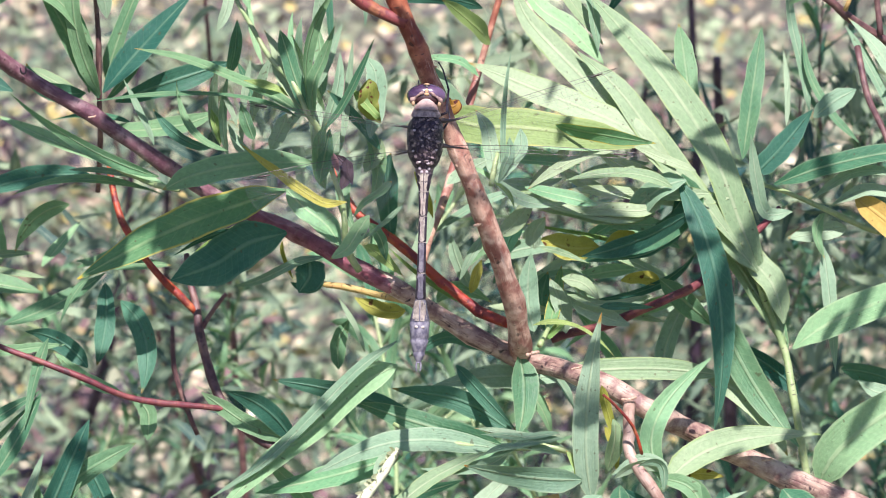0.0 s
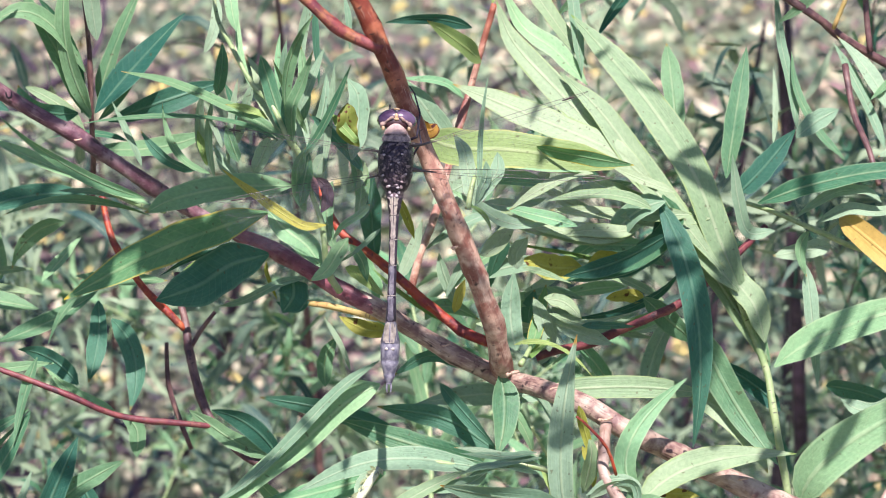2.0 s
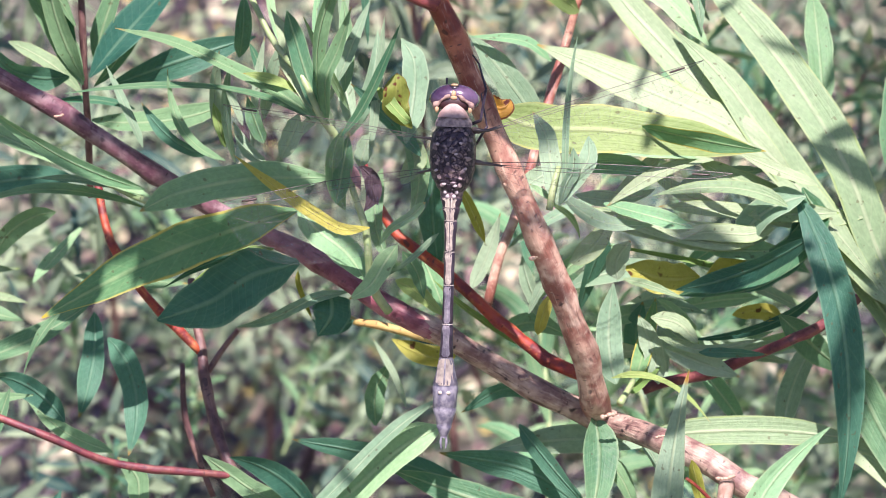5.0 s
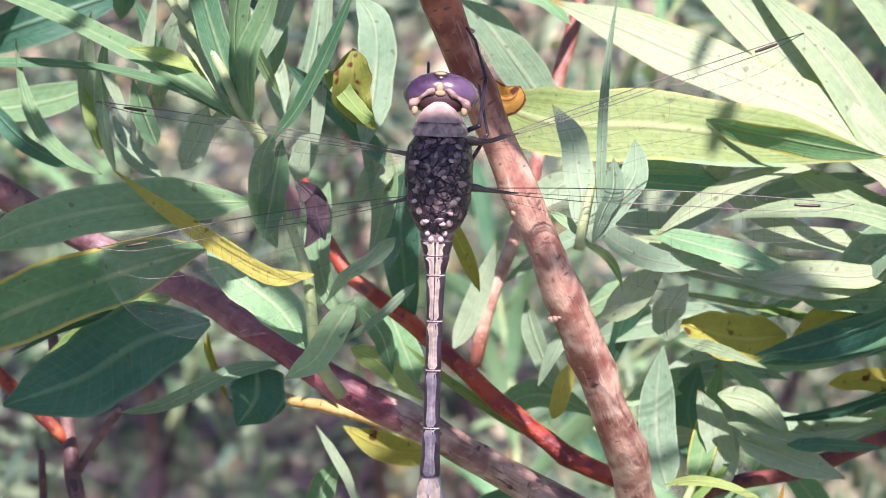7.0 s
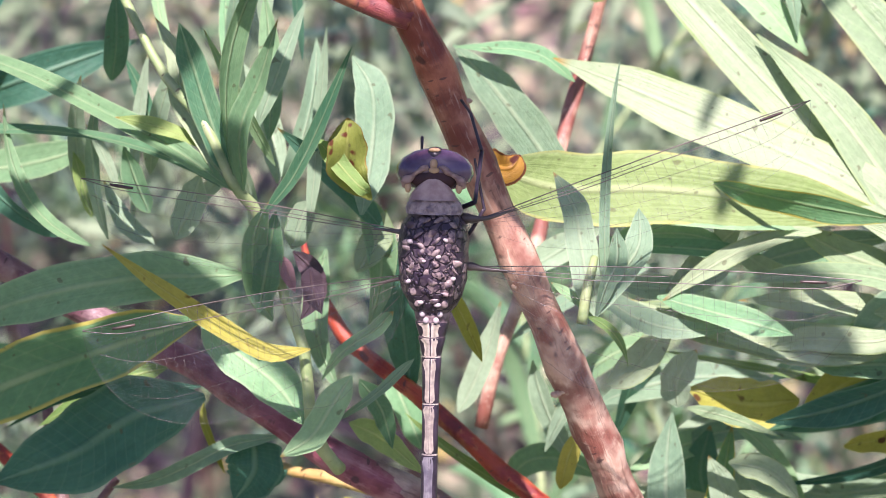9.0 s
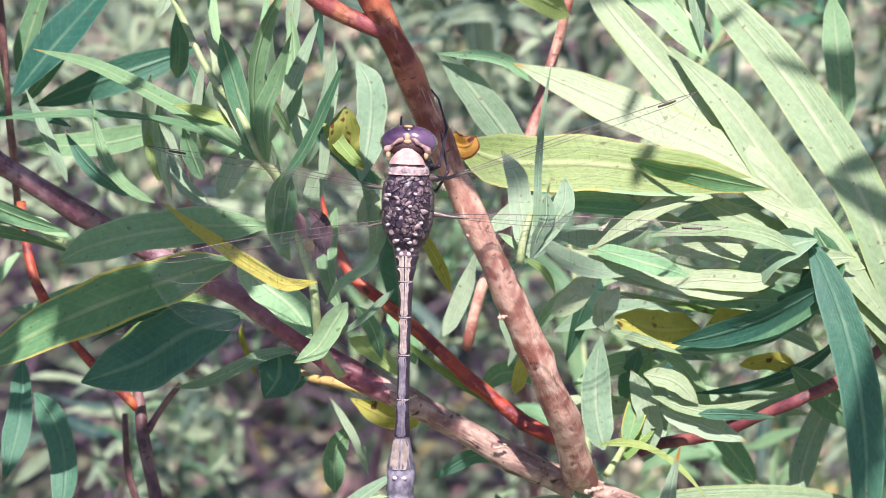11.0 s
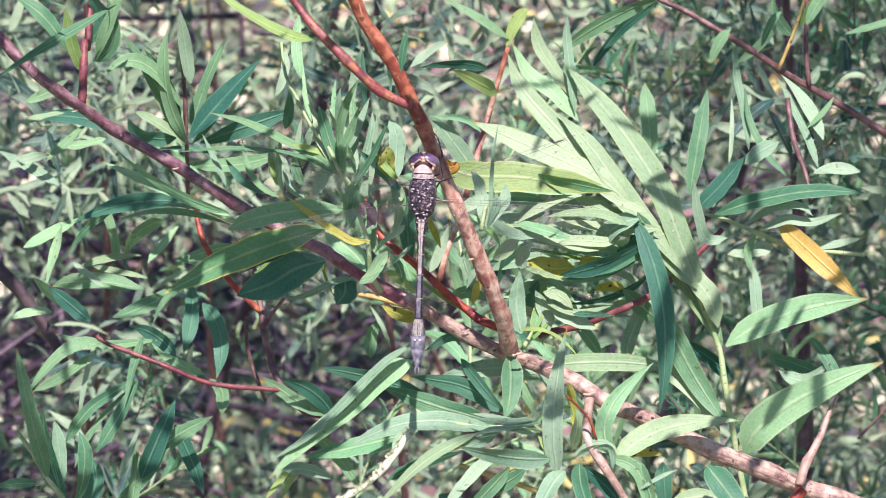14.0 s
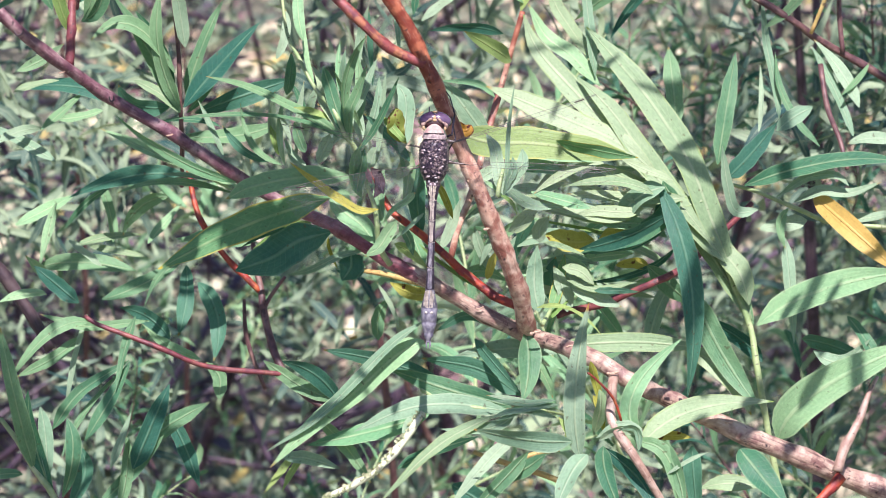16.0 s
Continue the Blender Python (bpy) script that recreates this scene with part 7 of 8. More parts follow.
KNOB = plain("dragonfly_pale_knob", (0.48, 0.42, 0.42), 0.5, (0.42, 0.36, 0.38), 1500.0)
CLUB = plain("dragonfly_grey_tail", (0.10, 0.095, 0.135), 0.5, (0.25, 0.24, 0.265), 1100.0)
AMBER = plain("dragonfly_amber", (0.50, 0.34, 0.20), 0.45, (0.42, 0.27, 0.12), 900.0)
VEIN = plain("dragonfly_vein", (0.07, 0.055, 0.05), 0.35, (0.16, 0.13, 0.11), 300.0)
STIGMA = plain("dragonfly_stigma", (0.03, 0.02, 0.018), 0.4, (0.09, 0.06, 0.05), 900.0)


def thorax_material():
    """Dark hide broken into pale, uneven scutes with black seams between them."""
    m, nodes, links, shader = material("dragonfly_thorax")
    place = nodes.new("ShaderNodeTexCoord").outputs["Object"]
    wobble = nodes.new("ShaderNodeTexNoise")
    wobble.inputs["Scale"].default_value = 900.0
    links.new(place, wobble.inputs["Vector"])
    shift = nodes.new("ShaderNodeVectorMath")
    shift.operation = "MULTIPLY_ADD"
    links.new(wobble.outputs["Color"], shift.inputs[0])
    shift.inputs[1].default_value = (0.0013, 0.0013, 0.0013)
    links.new(place, shift.inputs[2])
    cells, seams = nodes.new("ShaderNodeTexVoronoi"), nodes.new("ShaderNodeTexVoronoi")
    seams.feature = "DISTANCE_TO_EDGE"
    for n in (cells, seams):
        n.inputs["Scale"].default_value = 1050.0
        links.new(shift.outputs[0], n.inputs["Vector"])
    tone = nodes.new("ShaderNodeSeparateColor")
    links.new(cells.outputs["Color"], tone.inputs[0])
    colour = mix(nodes, links, span(nodes, links, tone.outputs[0], 0.2, 0.9), (0.030, 0.022, 0.036), (0.26, 0.195, 0.19))
    fine = noise_of(nodes, links, 2600.0, 3.0, place)
    colour = mix(nodes, links, span(nodes, links, fine, 0.39, 0.58, 0.05, 0.9), colour, (0.03, 0.018, 0.035))
    seam = span(nodes, links, seams.outputs["Distance"], 0.0, 0.10)
    links.new(mix(nodes, links, seam, (0.012, 0.008, 0.02), colour), shader.inputs["Base Color"])
    shader.inputs["Roughness"].default_value = 0.4
    bump_to(nodes, links, shader, calc(nodes, links, "MULTIPLY_ADD", fine, 0.25, seam), 0.9, 0.0002)
    return m


THORAX = thorax_material()


def wing_material():
    m, nodes, links, shader = material("dragonfly_membrane")
    clear = nodes.new("ShaderNodeBsdfTransparent")
    gloss = nodes.new("ShaderNodeBsdfGlossy")
    gloss.inputs["Roughness"].default_value = 0.45
    gloss.inputs["Color"].default_value = (0.85, 0.92, 1.0, 1)
    bump = nodes.new("ShaderNodeBump")
    bump.inputs["Strength"].default_value, bump.inputs["Distance"].default_value = 0.3, 0.0003
    links.new(noise_of(nodes, links, 700.0, 2.0), bump.inputs["Height"])
    links.new(bump.outputs["Normal"], gloss.inputs["Normal"])
    both = nodes.new("ShaderNodeMixShader")
    links.new(span(nodes, links, noise_of(nodes, links, 240.0, 2.0), 0.3, 0.8, 0.008, 0.035), both.inputs[0])
    links.new(clear.outputs[0], both.inputs[1])
    links.new(gloss.outputs[0], both.inputs[2])
    links.new(both.outputs[0], nodes["Material Output"].inputs["Surface"])
    return m


MEMBRANE = wing_material()


def lathe(bm, profile, squash=1.0, sides=16, shift=(0, 0)):
    """Rings (z, radius) about the body's line, in millimetres; squash: depth over width."""
    rings = []
    for z, r in profile:
        rings.append([bm.verts.new(((shift[0] + r * math.cos(a)) / 1000, (shift[1] + r * squash * math.sin(a)) / 1000, z / 1000)) for a in (2 * math.pi * j / sides for j in range(sides))])
    for a, b in zip(rings, rings[1:]):
        for j in range(sides):
            bm.faces.new((a[j], a[(j + 1) % sides], b[(j + 1) % sides], b[j]))
    bm.faces.new(rings[0])
    bm.faces.new(reversed(rings[-1]))


def mm_ball(bm, x, y, z, sx, sy, sz, turn=None):
    add_ball(bm, Vector((x, y, z)) / 1000, (sx / 1000, sy / 1000, sz / 1000), turn, 12, 8)


def make_wing(body, inverse, root, tip, chord, lead, sag):
    """A wing with membrane, a net of veins and a dark stigma; lead: +1 where the stiff edge is on the head side."""
    root, tip = inverse @ Vector(root), inverse @ Vector(tip)
    way = tip - root
    length = way.length
    way.normalize()
    up = Vector((0, 0, 1))
    up = (up - way * up.dot(way)).normalized()
    out = way.cross(up)

    def front(s):
        return 0.05 * chord * math.sin(math.pi * s)

    def back(s):
        return -chord * (0.16 + 0.84 * min(1, s / 0.28) ** 0.7) * math.sqrt(max(0.0004, 1 - max(0, (s - 0.5) / 0.5) ** 3.2))

    def at(s, u):
        """s along the wing, u from the leading edge (0) to the trailing edge (1)."""
        y = front(s) * (1 - u) + back(s) * u
        return root + way * (length * s) + up * y * lead + out * (sag * math.sin(math.pi * s) + 0.0001 * math.sin(9 * u + 20 * s))

    wing = bmesh.new()
    grid = [[wing.verts.new(at(math.sin(math.pi / 2 * i / 24), j / 6)) for j in range(7)] for i in range(25)]
    for i in range(24):
        for j in range(6):
            wing.faces.new((grid[i][j], grid[i + 1][j], grid[i + 1][j + 1], grid[i][j + 1]))
    wing = part("wing", wing, MEMBRANE, body, "clear membranous wing")
    veins = bmesh.new()

    def vein(points, thick):
        add_tube(veins, points, [thick * 0.78] * len(points), 4, (), 3, 0.0)

    vein([at(math.sin(math.pi / 2 * k / 14), 0.0) for k in range(15)], 0.00008)
    vein([at(k / 10 * 0.5, 0.07) for k in range(11)], 0.00005)
    vein([at(k / 10, 0.11 + 0.02 * k / 10) for k in range(11)], 0.000065)
    vein([at(0.04 + k / 10 * 0.92, 0.22 + 0.25 * k / 10) for k in range(11)], 0.00003)
    vein([at(0.04 + k / 10 * 0.85, 0.34 + 0.5 * k / 10) for k in range(11)], 0.00002)
    vein([at(0.03 + k / 10 * 0.6, 0.48 + 0.5 * k / 10) for k in range(11)], 0.00002)
    vein([at(math.sin(math.pi / 2 * k / 16), 1.0) for k in range(17)], 0.000016)
    chance = random.Random(int(length * 1e6))
    for k in range(1, 34):
        s = k / 34
        vein([at(s, 0.01), at(s + 0.004, 0.12)], 0.000022)
    for k in range(1, 30):
        s = 0.05 + 0.85 * k / 30
        vein([at(s, 0.12), at(s + 0.006, 0.22 + 0.25 * s)], 0.000018)
        vein([at(s + 0.012, 0.23 + 0.25 * s), at(s + chance.uniform(0.0, 0.02), min(1, 0.36 + 0.45 * s))], 0.000013)
    for k in range(60):
        s, u = chance.uniform(0.08, 0.88), chance.uniform(0.4, 0.85)
        vein([at(s, u), at(s + chance.uniform(-0.01, 0.02), min(1, u + chance.uniform(0.08, 0.14)))], 0.000011)
    near = Vector((root.x * 0.62, root.y * 0.5 + 0.0006, root.z))
    add_tube(veins, [near, near.lerp(root, 0.6), at(0.02, 0.08), at(0.1, 0.08)], [0.0005, 0.0004, 0.00025, 0.00006], 6, (), 1, 0.1)
    part("venation", veins, VEIN, wing, "dark wing veins")
    stigma = bmesh.new()
    add_tube(stigma, [at(0.84, 0.06), at(0.875, 0.06), at(0.91, 0.06)], [0.00013, 0.00017, 0.00013], 6, (), 1, 0.0)
    part("stigma", stigma, STIGMA, wing, "dark wing spot")


def make_dragonfly():
    up = (HEAD - TAIL).normalized()
    back = Vector((0.02, 1, 0))
    back = (back - up * back.dot(up)).normalized()
    turn = Matrix((back.cross(up), back, up)).transposed().to_4x4()
    m = Matrix.Translation(HEAD) @ turn
    inverse = m.inverted()
    body = thing("dragonfly", "slender black and cream dragonfly clinging to the upright stem", "dragonfly")
    body.matrix_world = m
    # head: two large eyes that meet on top and arch over the hollow back of the head
    head = bmesh.new()
    mm_ball(head, 0, 0.7, 0.0, 2.9, 1.8, 1.7)
    mm_ball(head, 0, 0.1, 1.35, 1.1, 1.3, 0.75)
    head = part("head", head, CHITIN, body)
    hollow = bmesh.new()
    mm_ball(hollow, 0, -0.95, -0.65, 2.35, 0.72, 1.15)
    part("hollow", hollow, HOLLOW, head, "dark hollow behind the eyes")
    for side in (-1, 1):
        eye = bmesh.new()
        mm_ball(eye, 0.62 * side, 0.1, 0.12, 2.95, 1.7, 1.85, Matrix.Rotation(radians(9 * side), 3, "Y"))
        part("eye", eye, EYE, head, "glossy purple compound eye")
        ridge = bmesh.new()
        line = [Vector((x * side, y, z)) / 1000 for x, y, z in ((0.45, -1.66, 0.42), (1.0, -1.66, 0.18), (1.75, -1.5, -0.35), (2.4, -1.25, -0.95), (2.7, -1.0, -1.5))]
        add_tube(ridge, line, [0.00014, 0.00024, 0.00030, 0.00036, 0.00024], 8, (), 4, 0.3)
        part("ridge", ridge, RIDGE, head, "brown-cream ridge behind the eye")
        cheek = bmesh.new()
        mm_ball(cheek, 2.3 * side, -1.25, -1.5, 0.3, 0.3, 0.5)
        part("cheek", cheek, AMBER, head, "orange-cream patch below the eye")
    crown = bmesh.new()
    mm_ball(crown, 0, -1.5, 0.62, 0.36, 0.26, 0.5)
    mm_ball(crown, 0.05, -1.58, 0.1, 0.5, 0.24, 0.3)
    mm_ball(crown, 0, -0.7, 1.85, 0.55, 0.5, 0.22)
    part("crown", crown, AMBER, head, "yellow-cream boss between the eyes")
    nape = bmesh.new()
    lathe(nape, ((-0.35, 0.45), (-0.8, 0.95), (-1.4, 1.45), (-2.0, 1.95), (-2.6, 2.2)), 0.5, 14, (0, -1.25))
    part("nape", nape, NAPE, head, "pale pink nape")
    # thorax
    collar = bmesh.new()
    lathe(collar, ((-2.0, 1.5), (-2.5, 2.1), (-3.0, 2.45), (-3.5, 2.6), (-3.9, 2.5)), 0.9)
    part("collar", collar, FUZZ, body, "furry pale collar")
    thorax = bmesh.new()
    girths = ((-3.9, 2.3), (-4.9, 2.9), (-6.4, 3.2), (-8.2, 3.15), (-9.8, 3.05), (-11.2, 2.7), (-12.3, 2.1), (-13.1, 1.4))
    lathe(thorax, girths, 1.08, 24, (0, 0.5))
    bmesh.ops.subdivide_edges(thorax, edges=thorax.edges[:], cuts=1, use_grid_fill=True)
    for v in thorax.verts:
        v.co += Vector((0.00012, 0.00012, 0.00006)) * noise.noise(v.co * 900)
    thorax = part("thorax", thorax, THORAX, body, "dark thorax with pale uneven scutes")
    chance = random.Random(5)

    def on_back(x, z, lift):
        girth = float(np.interp(-z, [-q[0] for q in girths], [q[1] for q in girths]))
        return 0.5 - 1.08 * girth * math.sqrt(max(0.05, 1 - (x / girth) ** 2)) + lift

    # the raised, overlapping plates of the back, smaller towards the waist
    for z in (-4.6, -5.5, -6.4, -7.3, -8.2, -9.1, -10.0, -10.9, -11.7):
        count = chance.choice((3, 4))
        for k in range(count):
            x = (k - (count - 1) / 2) * 1.25 + chance.uniform(-0.35, 0.35)
            wide, high = chance.uniform(0.3, 0.72), chance.uniform(0.2, 0.42)
            plate = bmesh.new()
            spin = Matrix.Rotation(radians(chance.uniform(-45, 45)), 3, "Y") @ Matrix.Rotation(radians(chance.uniform(5, 25)), 3, "X")
            mm_ball(plate, x, on_back(x, z, 0.06), z + chance.uniform(-0.3, 0.3), wide, 0.2, high, spin)
            for v in plate.verts:
                v.co += Vector((0.00026, 0.00004, 0.00026)) * noise.noise(v.co * 1300)
            part("plate", plate, chance.choice((SCUTE, SCUTE, THORAX)), thorax)
    # small pale knobs where the wings begin
    for z, x, r in ((-6.3, -1.9, 0.22), (-6.1, 1.3, 0.2), (-7.6, 0.7, 0.2), (-8.0, -0.6, 0.16), (-9.6, 2.0, 0.2), (-9.9, -2.0, 0.24), (-12.0, 0.6, 0.26), (-11.8, -0.9, 0.22)):
        knob = bmesh.new()
        mm_ball(knob, x, on_back(x, z, -0.08), z, r * 1.3, 0.18, r * chance.uniform(0.7, 1.0), Matrix.Rotation(radians(chance.uniform(-30, 30)), 3, "Y"))
        part("knob", knob, KNOB, thorax, "pale knob")
    # abdomen: ten rings, black with cream bands, a pale saddle and a grey club
    rings = ((-12.3, 1.7, PLATE), (-13.7, 1.5, CHITIN), (-15.1, 1.2, CHITIN), (-16.9, 0.88, CHITIN), (-21.2, 0.74, CHITIN), (-25.8, 0.72, CHITIN), (-31.2, 0.76, CHITIN), (-35.8, 0.95, CLUB), (-39.7, 1.72, CLUB), (-42.8, 1.6, CLUB), (-45.2, 1.05, CLUB), (-46.9, 0.45, CLUB))
    for k, (z, r, mat) in enumerate(rings[:-1]):
        end, r2 = rings[k + 1][:2]
        ring = bmesh.new()
        lathe(ring, ((z + 0.25, r * 0.86), (z - 0.1, r * 1.04), ((z + end) / 2, (r + r2) / 2), (end + 0.25, r2 * 1.03), (end, r2 * 0.9)), 0.92, 14, (0, 0.35))
        ring = part("segment", ring, mat, body, "grey ring under the cream saddle" if k == 7 else "")
        if mat is CHITIN or k == 7:
            stripe = bmesh.new()
            size = abs(end - z)
            rows = ((0.03, 0.4), (0.1, 0.7), (0.25, 0.8), (0.55, 0.62), (0.85, 0.62), (0.97, 0.3)) if k == 7 else ((0.03, 0.42), (0.12, 0.66), (0.3, 0.40), (0.6, 0.36), (0.9, 0.46), (0.97, 0.25))
            gap = 0.1 if k < 4 or k == 7 else 0.015
            lanes = []
            for s, wide in rows:
                rr = (r + (r2 - r) * s) * 1.045
                lanes.append([stripe.verts.new(Vector((rr * math.sin(a * wide * 1.25) - 0.05, 0.35 - rr * 0.94 * math.cos(a * wide * 1.25), z - size * s)) / 1000) for a in (-1.1, -0.6, -gap, gap, 0.6, 1.1)])
            for a, b in zip(lanes, lanes[1:]):
                for j in (0, 1, 3, 4):
                    stripe.faces.new((a[j], a[j + 1], b[j + 1], b[j]))
            bmesh.ops.solidify(stripe, geom=stripe.faces[:], thickness=0.00004)
            part("stripe", stripe, CREAM if k < 5 or k == 7 else LILAC, ring, "pale stripe along the back")
            joint = bmesh.new()
            lathe(joint, ((z + 0.12, r * 0.9), (z, r * 1.06), (z - 0.12, r * 0.9)), 0.92, 12, (0, 0.35))
            part("joint", joint, CREAM if 2 < k < 7 else TAUPE, ring)
        if k == 0:
            for x, zz in ((-0.8, -12.9), (0.8, -12.9), (-0.45, -13.5), (0.45, -13.5)):
                spot = bmesh.new()
                mm_ball(spot, x, -1.05, zz, 0.28, 0.22, 0.3)
                part("spot", spot, KNOB, ring)
        if k == 8:
            for side in (-1, 1):
                spot = bmesh.new()
                mm_ball(spot, 0.55 * side, -1.08, -40.6, 0.34, 0.2, 0.26)
                part("spot", spot, CREAM, ring)
    for side in (-1, 1):
        cercus = bmesh.new()
        add_tube(cercus, [Vector((0.25 * side, 0.3, -46.6)) / 1000, Vector((0.4 * side, 0.3, -47.5)) / 1000, Vector((0.3 * side, 0.2, -48.4)) / 1000], [0.0002, 0.0002, 0.0001], 6)
        part("cercus", cercus, CLUB, body)
    for line in (LEG1, LEG2, LEG3, LEG4, LEG5):
        leg = bmesh.new()
        pts = [inverse @ Vector(p) for p in line]
        dense = [pts[0]]
        for a, b in zip(pts, pts[1:]):
            dense += [a.lerp(b, 0.1), a.lerp(b, 0.9), b]
        add_tube(leg, dense, [0.00025 - 0.00012 * k / (len(dense) - 1) for k in range(len(dense))], 6, (), 2, 0.1)
        part("leg", leg, CHITIN, body, "thin black leg")
    make_wing(body, inverse, *RF, 0.0062, 1, 0.0008)
    make_wing(body, inverse, *RH, 0.0105, 1, 0.0008)
    make_wing(body, inverse, *LF, 0.0062, 1, 0.0008)
    make_wing(body, inverse, *LH, 0.0105, 1, 0.0008)
    return body


dragonfly = make_dragonfly()

# the lens has a small opening: sharp at the dragonfly
cam.data.dof.use_dof = True
cam.data.dof.focus_object = dragonfly
cam.data.dof.aperture_fstop = 112.0


# ---- the shrub behind ----
def make_shoot(seed, mats):
    """A free shoot about 12 cm long with narrow leaves all round it."""
    chance = random.Random(seed)
    ob = thing("willow_shoot", "narrow-leaved willow shoot in the shrub behind", "shoot", "shoots of the shrub behind")
    bend = Vector((chance.uniform(-0.02, 0.02), chance.uniform(-0.02, 0.02), 0))
    line = [Vector((0, 0, 0.10 * k / 5)) + bend * (k / 5) ** 2 for k in range(6)]
    limb("stem", ob, BARK_BROWN if seed % 2 else STEM_GREEN, line, [0.0009, 0.0008, 0.0007, 0.0007, 0.0006, 0.0004], (0.3, 0.6), seed, sides=6)
    for k in range(15):
        s = 0.12 + 0.88 * k / 14
        spot = line[min(4, int(s * 5))].lerp(line[min(5, int(s * 5) + 1)], s * 5 - int(s * 5))
        a = k * 2.4 + chance.uniform(-0.3, 0.3)
        size = chance.uniform(0.026, 0.044) * (1 - 0.35 * s)
        rise = chance.uniform(0.25, 1.1)
        way = Vector((math.cos(a) * math.cos(rise), math.sin(a) * math.cos(rise), math.sin(rise)))
        leaf(ob, chance.choice(mats), spot, spot + way * size, (0, 0, chance.uniform(0.001, 0.007)), chance.uniform(0.0034, 0.0056), chance.uniform(-35, 20), rows=7, toward=(0.2, -0.5, 0.9))
    return ob


def litter_material():
    """Fallen leaves: cream, tan, pink-brown and grey ones, a few still green or yellow."""
    m, nodes, links, shader = material("leaf_litter")
    chance = nodes.new("ShaderNodeNewGeometry").outputs["Random Per Island"]
    ramp = nodes.new("ShaderNodeValToRGB")
    ramp.color_ramp.interpolation = "CONSTANT"
    tones = ((0.0, (0.055, 0.05, 0.065)), (0.16, (0.22, 0.13, 0.13)), (0.28, (0.42, 0.33, 0.22)), (0.38, (0.54, 0.48, 0.31)), (0.50, (0.68, 0.63, 0.43)), (0.60, (0.30, 0.33, 0.21)), (0.72, (0.30, 0.40, 0.22)), (0.93, (0.56, 0.46, 0.14)))
    while len(ramp.color_ramp.elements) < len(tones):
        ramp.color_ramp.elements.new(0.5)
    for element, (spot, tone) in zip(ramp.color_ramp.elements, tones):
        element.position, element.color = spot, (*tone, 1)
    links.new(chance, ramp.inputs[0])
    fine = noise_of(nodes, links, 300.0, 3.0)
    links.new(mix(nodes, links, span(nodes, links, fine, 0.4, 0.75, 0.0, 0.5), ramp.outputs[0], (0.16, 0.11, 0.09)), shader.inputs["Base Color"])
    shader.inputs["Roughness"].default_value = 0.75
    return m


LITTER = litter_material()


def add_clump(bm, chance, spot, count, spread, size=1.0):
    """The leafy end of a shoot: leaves that fan out along one way."""
    line = Vector((chance.gauss(0, 0.7), chance.gauss(0, 0.7), chance.gauss(0.6, 0.6))).normalized()
    for k in range(count):
        base = spot + line * (spread * k / count) + Vector((chance.gauss(0, 1), chance.gauss(0, 1), chance.gauss(0, 1))) * spread * 0.12
        way = (line * chance.uniform(0.2, 1.0) + Vector((chance.gauss(0, 0.7), chance.gauss(0, 0.7), chance.gauss(0, 0.6)))).normalized()
        add_blade(bm, base, base + way * chance.uniform(0.024, 0.045) * size, (0, 0, chance.uniform(-0.003, 0.004)), chance.uniform(0.004, 0.007) * size, chance.uniform(-60, 40), seed=chance.randint(0, 99999), rows=4, toward=(0.2, -0.6, 0.8))


